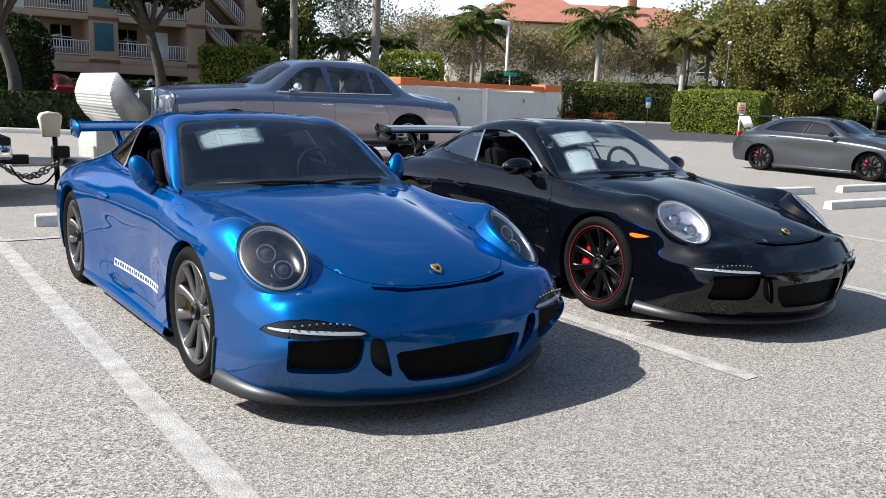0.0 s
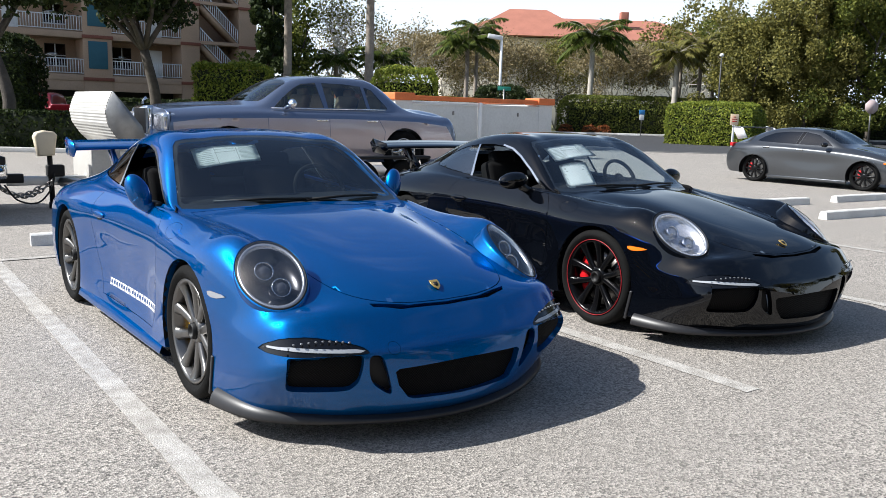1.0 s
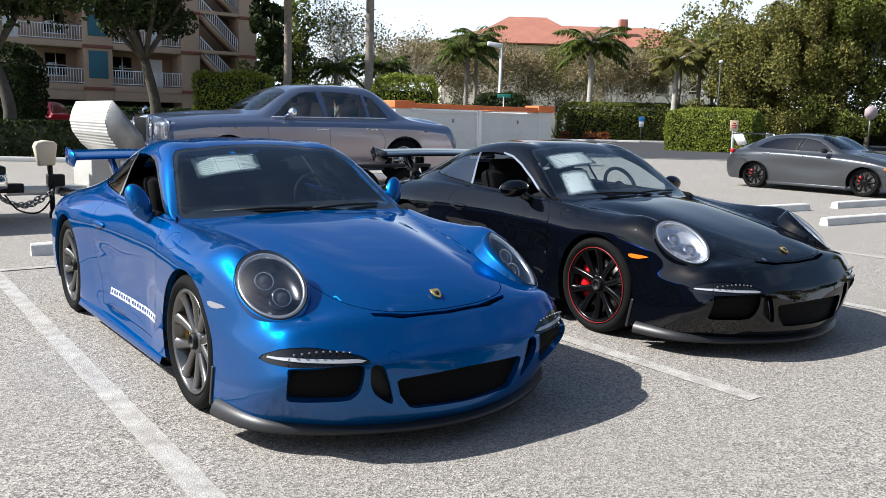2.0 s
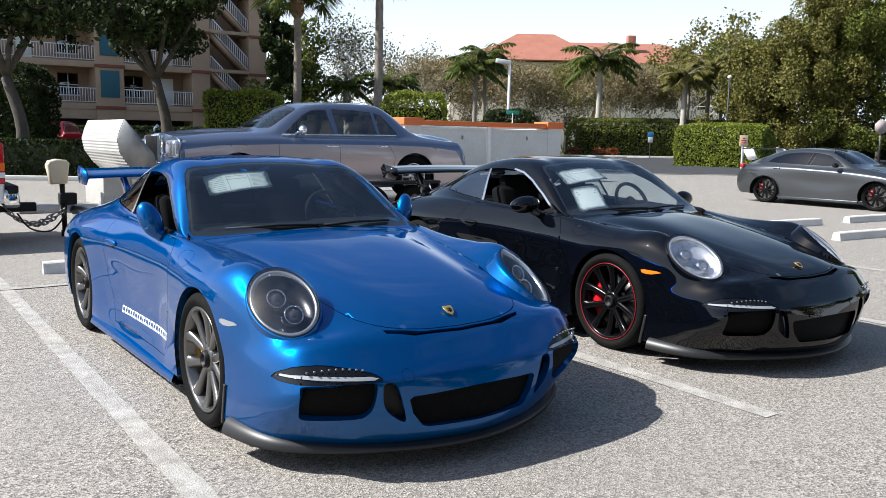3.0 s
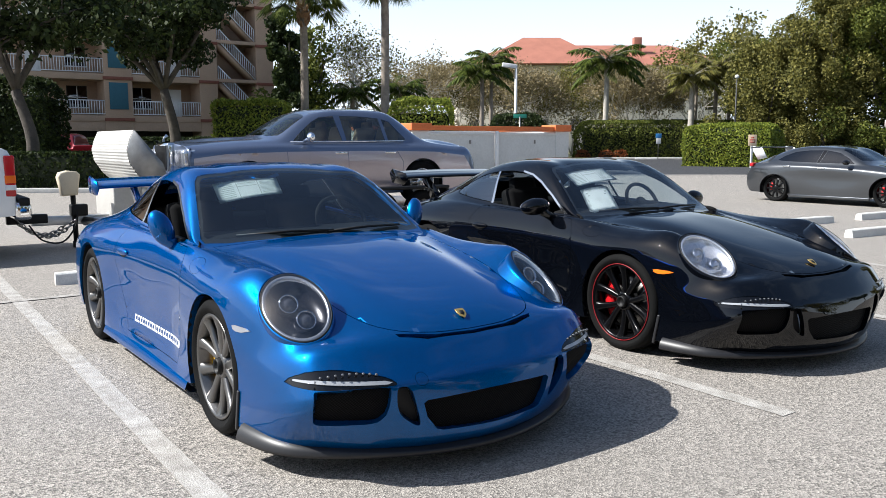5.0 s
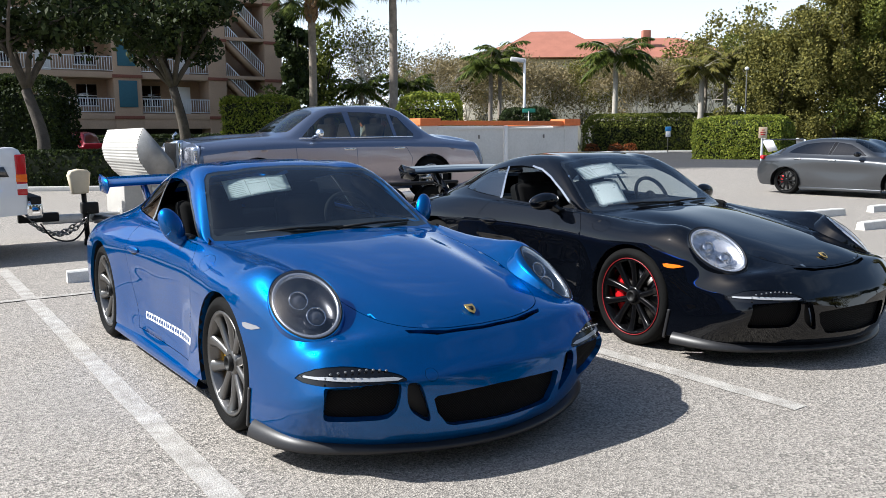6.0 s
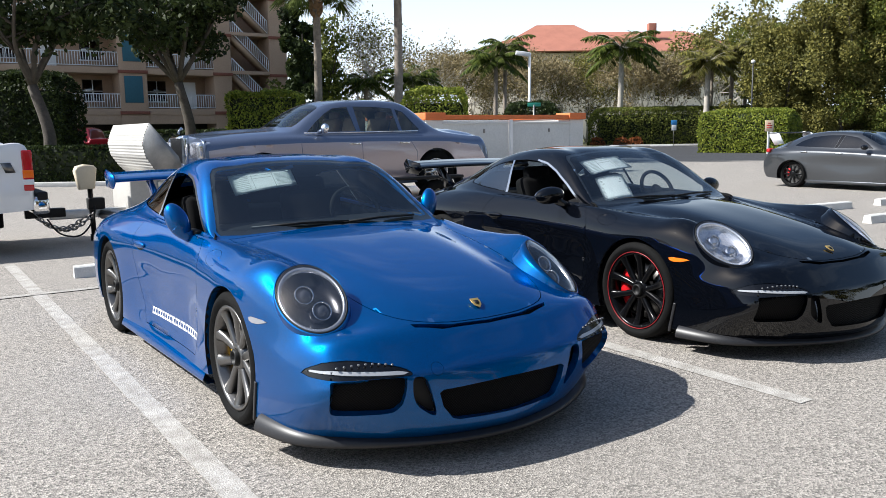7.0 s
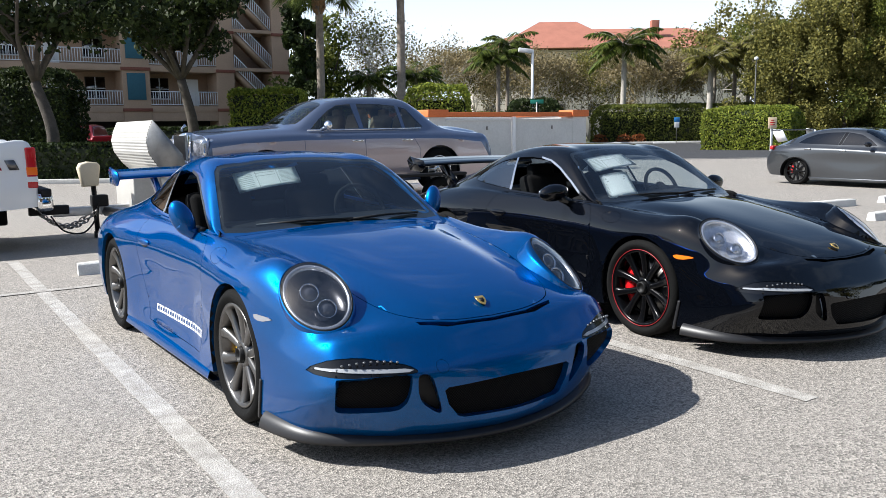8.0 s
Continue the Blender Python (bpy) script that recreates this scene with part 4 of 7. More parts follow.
for o in list(black_car.children):
    if o.name.startswith("wheel") and not o.name.startswith("wheel_liner"):
        h = 0.1225 if abs(o.matrix_local.translation.y) < 1 else 0.1525
        part("rim_line", lathe([(h * 0.90, 0.2685), (h * 0.93, 0.2675), (h * 0.93, 0.2645), (h * 0.90, 0.2635)], 64), REDLINE, o, "thin red line round the rim")


def flat_mirror(car, s):
    """A wide, low door mirror turned out on its arm."""
    mir = new("mirror")
    mir.parent = car
    turn = pose(0, 0, 0, -6, s * 6, s * 14)
    part("housing", ellipsoid((s * 0.915, 0.89, 0.945), 0.122, 0.070, 0.066, turn, nu=30, nv=20, back=0.5), BLACK, mir)
    part("mirror_glass", ellipsoid((s * 0.917, 0.920, 0.946), 0.104, 0.006, 0.053, turn, nu=24, nv=12), CHROME, mir, "mirror glass")
    part("stalk", tube([(s * 0.785, 0.83, 0.868), (s * 0.815, 0.845, 0.876), (s * 0.85, 0.862, 0.90), (s * 0.875, 0.875, 0.925)], [0.030, 0.030, 0.034, 0.042], 14), GLOSS_BLACK, mir)
    part("mirror_base", box(0.045, 0.16, 0.04, (s * 0.782, 0.84, 0.868), 0.015), GLOSS_BLACK, mir)


for o in list(black_car.children):
    if o.name.startswith("mirror"):
        for c in list(o.children):
            bpy.data.objects.remove(c)
        bpy.data.objects.remove(o)
for s in (-1, 1):
    flat_mirror(black_car, s)


def window_sheet(car, corners, label, bars):
    """A printed sheet lying behind the windscreen, with bars for its writing."""
    a, b, c, d = [Vector(p) + Vector((0, 0.004, -0.006)) for p in corners]
    t = thing("window_sheet", car.matrix_basis.copy(), label, "paper sheet", "window sheets")
    at = lambda u, v, o=0.0: a.lerp(b, u).lerp(d.lerp(c, u), v) + Vector((0, -0.5, 0.86)) * (o + 0.010 * 4 * u * (1 - u))
    bm = bmesh.new()
    grid = [[bm.verts.new(at(u / 8, v / 6)) for u in range(9)] for v in range(7)]
    for r, q in zip(grid, grid[1:]):
        for j in range(8):
            bm.faces.new((r[j], q[j], q[j + 1], r[j + 1]))
    bmesh.ops.solidify(bm, geom=bm.faces[:], thickness=0.0008)
    part("sheet", bm, PAPER, t)
    for u0, u1, v0, v1 in bars:
        bm = bmesh.new()
        k = [bm.verts.new(at(u, v, 0.0016)) for u, v in ((u0, v0), (u0, v1), (u1, v1), (u1, v0))]
        bm.faces.new(k)
        part("print_bar", bm, INK_PALE, t)
    return t


INK_PALE = material("pale_ink", (0.38, 0.42, 0.40), 0.7)
rows_a = [(0.05, 0.95, 0.06, 0.10)] + [(0.06, 0.28, 0.18 + 0.09 * k, 0.21 + 0.09 * k) for k in range(8)] + [(0.32, 0.64, 0.18 + 0.16 * k, 0.21 + 0.16 * k) for k in range(2)] + [(0.33, 0.34, 0.12, 0.92), (0.66, 0.67, 0.12, 0.92)] + [(0.70, 0.94, 0.18 + 0.075 * k, 0.205 + 0.075 * k) for k in range(9)]
rows_b = [(0.25, 0.75, 0.08, 0.12), (0.12, 0.85, 0.18, 0.24), (0.15, 0.80, 0.30, 0.34)] + [(0.08, 0.92, 0.42 + 0.055 * k, 0.44 + 0.055 * k) for k in range(9)]
window_sheet(blue_car, ((-0.464, 1.126, 1.190), (-0.041, 1.117, 1.220), (-0.087, 0.909, 1.129), (-0.498, 0.898, 1.081)), "white printed price sheet behind the coupe's windscreen", rows_a)
window_sheet(black_car, ((-0.426, 1.105, 1.188), (0.02, 1.125, 1.222), (0.0, 0.921, 1.135), (-0.469, 0.902, 1.089)), "white printed price sheet behind the black coupe's windscreen", rows_a)
window_sheet(black_car, ((-0.475, 0.862, 1.066), (-0.201, 0.838, 1.089), (-0.32, 0.575, 0.925), (-0.59, 0.610, 0.900)), "white letter sheet below the price sheet on the windscreen", rows_b)

# ---- other vehicles ----


def shell_from(front_rows, ys, centre, rails, tail, nu=90, nv=34):
    """A body from nose rows (y, z, sweep), a centre line and rails of (y, w, z) knots, drawn in at the tail."""
    w = [0.0] + [knots(np.array([ys[0]]), *r)[0][0] for r in rails]
    rows = []
    for y, z, dy, dz in front_rows:
        q = np.array(w) / max(w)
        rows.append(np.stack([np.array(w) * 0.99, y + dy * q ** 5, z - dz * q ** 6], 1))
    ys = np.array(ys)
    c = np.array(centre)
    zc = pchip(c[:, 0], c[:, 1], ys)
    data = [(np.zeros_like(ys), zc)] + [knots(ys, *r) for r in rails]
    for i, y in enumerate(ys):
        rows.append(np.array([(a[i], y, b[i]) for a, b in data]))
    rows.append(rows[-1] * (0.95, 1, 0.55) + (0, tail, 0.25))
    return loft(rows, nu, nv)


def road_wheel(parent, x, y, r, width, rim_r, mat, side, spokes=10, disc=RUBBER):
    """A plain road wheel: tyre, rim, spokes and hub."""
    w = new("wheel")
    w.parent = parent
    w.matrix_local = pose(x, y, r, 0, 0, 0 if side > 0 else 180)
    h = width / 2
    part("tyre", lathe([(-h * 0.8, rim_r), (-h, (r + rim_r) / 2), (-h * 0.85, r - 0.01), (-h * 0.5, r), (h * 0.5, r), (h * 0.85, r - 0.01), (h, (r + rim_r) / 2), (h * 0.9, rim_r + 0.01), (h * 0.8, rim_r)], 40), RUBBER, w)
    part("rim", lathe([(h * 0.8, rim_r), (h * 0.88, rim_r - 0.005), (h * 0.8, rim_r - 0.02), (-h * 0.5, rim_r - 0.03)], 40), mat, w)
    bm = bmesh.new()
    for k in range(spokes):
        join(bm, moved(box(0.025, rim_r - 0.03, rim_r * 0.16, (h * 0.72, (rim_r - 0.03) / 2, 0), 0.006), pose(0, 0, 0, 360 * k / spokes)))
    part("spoke_star", bm, mat, w)
    part("hub", lathe([(h * 0.5, 0.09), (h * 0.8, 0.075), (h * 0.88, 0.05), (h * 0.9, 0.0)], 24), mat, w)
    part("drum", lathe([(h * 0.1, 0.02), (h * 0.1, rim_r - 0.01)], 32), STEEL if disc is RUBBER else disc, w)
    return w


def cut_windows(bm, car, polys, mat, name="side_window", zmin=0.8, xmin=0.4):
    for s in (-1, 1):
        for p in polys:
            part(name, rim(take(bm, p, SIDE, lambda c, s=s: c.x * s > xmin and c.z > zmin), 0.001, 0.004), mat, car)


# the saloon on the trailer
def saloon(m):
    car = thing("saloon_car", m, "long two-tone slate blue and silver-mauve saloon car", "car")
    ys = [-0.84, -0.6, -0.3, 0.0, 0.25, 0.42, 0.55, 0.8, 1.1, 1.4, 1.9, 2.3, 2.6, 2.9, 3.2, 3.4, 3.8, 4.1]
    centre = [(-0.84, 1.02), (-0.5, 1.07), (0.0, 1.105), (0.38, 1.12), (0.46, 1.13), (0.8, 1.33), (1.1, 1.49), (1.4, 1.545), (2.0, 1.56), (2.5, 1.545), (2.85, 1.43), (3.2, 1.15), (3.4, 1.10), (3.8, 1.05), (4.1, 0.97)]
    bm = shell_from([(-0.90, 0.25, 0.10, 0.0), (-0.97, 0.36, 0.12, 0.0), (-0.97, 0.52, 0.12, 0.0), (-0.90, 0.62, 0.08, 0.0), (-0.885, 0.85, 0.07, 0.02), (-0.88, 0.98, 0.07, 0.05)], ys, centre, [
        [(-0.84, 0.35, 1.01), (0.4, 0.40, 1.10), (1.1, 0.42, 1.45), (2.0, 0.42, 1.545), (2.5, 0.42, 1.53), (2.85, 0.43, 1.40), (3.15, 0.44, 1.14), (3.3, 0.44, 1.095), (3.8, 0.44, 1.04), (4.1, 0.45, 0.96)],
        [(-0.84, 0.58, 0.985), (0.0, 0.62, 1.05), (0.4, 0.68, 1.06), (0.55, 0.69, 1.08), (0.8, 0.66, 1.22), (1.1, 0.61, 1.385), (1.5, 0.595, 1.47), (2.2, 0.60, 1.465), (2.65, 0.615, 1.40), (3.05, 0.66, 1.13), (3.3, 0.68, 1.04), (4.1, 0.66, 0.93)],
        [(-0.84, 0.76, 0.955), (0.0, 0.80, 1.00), (0.6, 0.82, 1.01), (2.0, 0.83, 1.02), (3.0, 0.82, 1.01), (3.5, 0.80, 0.98), (4.1, 0.78, 0.90)],
        [(-0.84, 0.86, 0.88), (0.0, 0.91, 0.93), (0.6, 0.915, 0.94), (2.0, 0.915, 0.94), (3.3, 0.91, 0.92), (4.1, 0.84, 0.82)],
        [(-0.84, 0.90, 0.72), (0.0, 0.95, 0.76), (2.0, 0.955, 0.76), (3.3, 0.945, 0.75), (4.1, 0.87, 0.68)],
        [(-0.84, 0.90, 0.45), (0.0, 0.955, 0.48), (2.0, 0.955, 0.48), (3.3, 0.95, 0.48), (4.1, 0.87, 0.45)],
        [(-0.84, 0.88, 0.24), (0.0, 0.93, 0.22), (2.0, 0.925, 0.20), (3.3, 0.92, 0.22), (4.1, 0.85, 0.27)]], 0.1)
    for s in (-1, 1):
        one = lambda c, s=s: c.x * s > 0.6 and c.z < 0.95
        for y in (0, 3.05):
            take(bm, ellipse(y, 0.36, 0.41, 0.40, 0, 32), SIDE, one).free()
    part("windscreen", rim(take(bm, mirrored([(0, 0.47), (0.45, 0.50), (0.62, 0.60), (0.635, 0.68), (0.56, 1.06), (0.45, 1.12), (0, 1.15)]), TOP, lambda c: c.z > 0.9), 0.001, 0.004), GLASS_CLEAR, car)
    part("rear_window", rim(take(bm, mirrored([(0, 2.48), (0.5, 2.50), (0.58, 3.02), (0.4, 3.10), (0, 3.12)]), TOP, lambda c: c.z > 0.9), 0.001, 0.004), GLASS_DARK, car)
    cut_windows(bm, car, [[(0.78, 1.045), (0.95, 1.19), (1.15, 1.335), (1.30, 1.41), (1.55, 1.435), (1.62, 1.05)], [(1.69, 1.05), (1.66, 1.438), (2.05, 1.435), (2.36, 1.41), (2.40, 1.05)], [(2.46, 1.05), (2.42, 1.40), (2.56, 1.36), (2.80, 1.08), (2.78, 1.05)]], GLASS_SALOON)
    # paler lower sides below the waist line
    for s in (-1, 1):
        side = lambda c, s=s: c.x * s > 0.6
        for nm, p in (("front_wing", [(-0.78, 0.55), (-0.78, 0.80), (-0.3, 0.86), (0.62, 0.885), (0.62, 0.20), (0.3, 0.18), (-0.40, 0.18)]), ("front_door", [(0.626, 0.25), (0.626, 0.885), (1.645, 0.89), (1.645, 0.25)]), ("rear_door", [(1.651, 0.25), (1.651, 0.89), (2.55, 0.885), (2.66, 0.70), (2.60, 0.25)]), ("rear_wing", [(2.606, 0.25), (2.666, 0.70), (2.556, 0.885), (3.3, 0.865), (3.95, 0.80), (4.12, 0.55), (4.12, 0.28), (3.3, 0.18)])):
            part(nm, rim(take(bm, p, SIDE, side), 0.0015, 0.01), SILVER_VIOLET, car, "silver-mauve lower side")
        for y in (1.52, 2.42):
            part("door_handle", box(0.02, 0.20, 0.028, (s * 0.945, y, 0.86), 0.008), CHROME, car)
        part("window_trim", tube([(s * 0.83, 0.72, 1.03), (s * 0.842, 1.6, 1.035), (s * 0.835, 2.74, 1.045)], 0.010, 6), CHROME, car)
        mir = part("mirror", ellipsoid((s * 1.0, 0.98, 1.10), 0.10, 0.06, 0.075), CHROME, car, "chrome door mirror")
        part("mirror_arm", tube([(s * 0.84, 0.95, 1.04), (s * 0.95, 0.97, 1.07)], 0.03, 8), SLATE_BLUE, mir)
        unit = part("headlamp_unit", box(0.40, 0.24, 0.25, (s * 0.66, -0.80, 0.80), 0.06, seg=3), LAMP_RING_SILVER, car, "bright squared headlamp surround")
        part("cover_glass", box(0.37, 0.02, 0.22, (s * 0.66, -0.945, 0.80), 0.008), LENS, unit)
        for x in (0.56, 0.75):
            lamp = part("headlamp", moved(lathe([(-0.02, 0.088), (0.03, 0.092), (0.035, 0.08), (0.0, 0.06), (-0.03, 0.0)], 24), Matrix.Translation((s * x, -0.885 + 0.06 * (x > 0.7), 0.80)) @ pose(0, 0, 0, 0, 0, -90)), CHROME, car, "round chrome headlamp")
            part("lens", moved(lathe([(0.028, 0.082), (0.045, 0.05), (0.05, 0.0)], 24), Matrix.Translation((s * x, -0.885 + 0.06 * (x > 0.7), 0.80)) @ pose(0, 0, 0, 0, 0, -90)), WHITE_LENS, lamp)
        road_wheel(car, s * 0.81, 0, 0.36, 0.25, 0.235, ALLOY, s)
        road_wheel(car, s * 0.81, 3.05, 0.36, 0.25, 0.235, ALLOY, s)
        part("wheel_liner", moved(arch_liner(-0.2, 0.1, 0.40, -0.1), Matrix.Translation((s * 0.82, 0, 0.36))), PLASTIC, car)
        part("wheel_liner", moved(arch_liner(-0.2, 0.1, 0.40, -0.1), Matrix.Translation((s * 0.82, 3.05, 0.36))), PLASTIC, car)
    part("body", rim(bm, 0.0, 0.02), SLATE_BLUE, car, "slate blue upper body")
    g = part("radiator_grille", box(0.62, 0.14, 0.44, (0, -0.90, 0.80), 0.04), CHROME, car, "upright chrome radiator grille")
    for k in range(13):
        part("grille_bar", box(0.012, 0.02, 0.36, (-0.24 + 0.04 * k, -0.975, 0.80), 0.004), GUNMETAL, g)
    part("mascot", tube([(0, -0.93, 1.04), (0, -0.92, 1.09), (0, -0.87, 1.13)], [0.02, 0.012, 0.025], 8), CHROME, car)
    part("bumper", box(1.84, 0.16, 0.20, (0, -0.98, 0.46), 0.06), SLATE_BLUE, car)
    part("number_plate", box(0.32, 0.02, 0.15, (0, 4.2, 0.65), 0.004), WHITE_LENS, car)
    part("floor_pan", box(1.6, 3.3, 0.4, (0, 1.6, 0.42), 0.05), DARK, car)
    part("dashboard", box(1.45, 0.4, 0.25, (0, 0.85, 0.92), 0.08), DARK, car)
    for x in (-0.40, 0.40):
        for y in (1.45, 2.35):
            st = new("seat")
            st.parent = car
            part("cushion", box(0.55, 0.5, 0.2, (x, y, 0.68), 0.06), TAN, st, "tan leather seat cushion")
            part("backrest", box(0.55, 0.16, 0.60, (x, y + 0.30, 0.98), 0.07, rot=pose(0, 0, 0, -14)), TAN, st)
            part("headrest", box(0.28, 0.10, 0.16, (x, y + 0.40, 1.30), 0.04), TAN, st)
    steering_wheel(car, 0.40, 1.02, 1.03, 0.2)
    return car


GLASS_SALOON = glass_material("saloon_glass", (0.40, 0.45, 0.44))
TAN = material("tan_leather", (0.42, 0.30, 0.20), 0.5, vary=0.15)
saloon(pose(2.33, 8.48, 0.42, 0, 0, -90))

# the trailer under it
ALU = material("aluminium", (0.55, 0.55, 0.55), 0.35, 0.9, vary=0.12, scale=6)
PLATE = material("diamond_plate", (0.30, 0.30, 0.30), 0.45, 0.7, vary=0.2, scale=10, bump=0.12, bump_scale=70)
IVORY = material("ivory_plastic", (0.60, 0.52, 0.38), 0.5, vary=0.08)
WHITE_PANEL = material("white_panel", (0.47, 0.455, 0.425), 0.5, vary=0.08, scale=3)
tr = thing("car_trailer", pose(0, 8.40, 0), "aluminium car trailer with a ribbed white front shield", "trailer")
part("deck", box(6.6, 2.05, 0.06, (4.3, 0, 0.39), 0.01), ALU, tr)
for s in (-1, 1):
    part("side_rail", box(6.6, 0.07, 0.14, (4.3, s * 1.03, 0.36), 0.012), ALU, tr)
    part("fender", box(1.75, 0.24, 0.05, (4.75, s * 1.17, 0.72), 0.02), PLASTIC, tr)
    for e, x in ((-1, 3.88), (1, 5.62)):
        part("fender_end", box(0.05, 0.24, 0.30, (x, s * 1.17, 0.58), 0.02, rot=pose(0, 0, 0, 0, e * -20, 0)), PLASTIC, tr)
    for x in (4.33, 5.17):
        hold = new("axle_wheel")
        hold.parent = tr
        hold.matrix_local = pose(x, s * 1.17, 0, 0, 0, 90)
        road_wheel(hold, 0, 0, 0.34, 0.20, 0.20, WHITE_PANEL, -s, 8)
    part("tongue_beam", tube([(1.0, s * 0.85, 0.36), (0.20, s * 0.10, 0.36)], 0.06, 4), ALU, tr)
part("tongue", box(1.6, 0.12, 0.12, (0.35, 0, 0.38), 0.01), ALU, tr)
part("coupler", box(0.34, 0.14, 0.12, (-0.42, 0, 0.42), 0.03), STEEL, tr)
jk = part("jack_post", tube([(0.10, -0.08, 0.08), (0.09, -0.06, 0.78)], 0.035, 12), PLASTIC, tr, "black jack post")
part("jack_foot", tube([(0.10, -0.08, 0.0), (0.10, -0.08, 0.09)], 0.05, 12), PLASTIC, jk)
part("jack_motor", box(0.22, 0.16, 0.16, (0.15, -0.08, 0.52), 0.02), PLASTIC, jk)
part("jack_cover", slab([(-0.08, 0.72), (-0.13, 0.98), (-0.10, 1.04), (0.0, 1.065), (0.12, 1.05), (0.16, 1.01), (0.12, 0.73)], 0.16, Matrix.Translation((0.02, -0.02, 0)) @ pose(0, 0, 0, 90), 0.03), IVORY, jk, "ivory plastic jack cover")
part("tool_box", box(0.5, 1.1, 0.5, (0.80, 0.15, 0.64), 0.02), WHITE_PANEL, tr, "pale tool box behind the tongue")
# shield: ribs over a folded front, plate sides
prof = [(0.90, 0.84), (0.74, 1.00), (0.63, 1.17), (0.60, 1.34), (0.64, 1.48), (0.70, 1.61)]
curve = [tuple(np.array(p) + (np.array(q) - np.array(p)) * t) for p, q in zip(prof, prof[1:]) for t in np.arange(8) / 8] + [prof[-1]]
bm = bmesh.new()
rows = []
for k, (x, z) in enumerate(curve):
    o = 0.007 if k % 2 else 0.0
    rows.append([bm.verts.new((x - o, y, z)) for y in (-1.02, 1.02)])
for p, q in zip(rows, rows[1:]):
    bm.faces.new((p[0], p[1], q[1], q[0]))
bmesh.ops.recalc_face_normals(bm, faces=bm.faces)
sh = part("ribbed_shield", bm, WHITE_PANEL, tr, "ribbed white metal front shield", False)
for s in (-1, 1):
    part("plate_side", slab([(x, z) for x, z in curve] + [(1.06, 1.16), (1.10, 1.0)], 0.02, Matrix.Translation((0, s * 1.03, 0)) @ pose(0, 0, 0, 90)), PLATE, sh, "diamond plate shield side")
part("shield_floor", box(0.4, 2.0, 0.46, (1.12, 0, 0.64), 0.02), ALU, tr)
# chain links and cable at the coupling
for s in (-1, 1):
    for k in range(15):
        u = k / 14
        p = Vector((-0.62 + 0.72 * u, s * 0.14, 0.40 - 0.22 * 4 * u * (1 - u)))
        slope = math.degrees(math.atan2(0.22 * 4 * (1 - 2 * u), 0.72))
        ring = [(0.046 * math.cos(a), 0.022 * math.sin(a), 0) for a in np.linspace(0, 2 * math.pi, 13)]
        part("chain_link", moved(tube(ring, 0.009, 5), Matrix.Translation(p) @ pose(0, 0, 0, 0, slope, 0) @ pose(0, 0, 0, 90 * (k % 2), 0, 0)), STEEL, tr)
part("cable", tube(smooth_line([(-0.5, -0.18, 0.35), (-0.35, -0.2, 0.14), (-0.1, -0.2, 0.10), (0.08, -0.18, 0.30), (0.12, -0.16, 0.50)], 5), 0.012, 6), PLASTIC, tr)


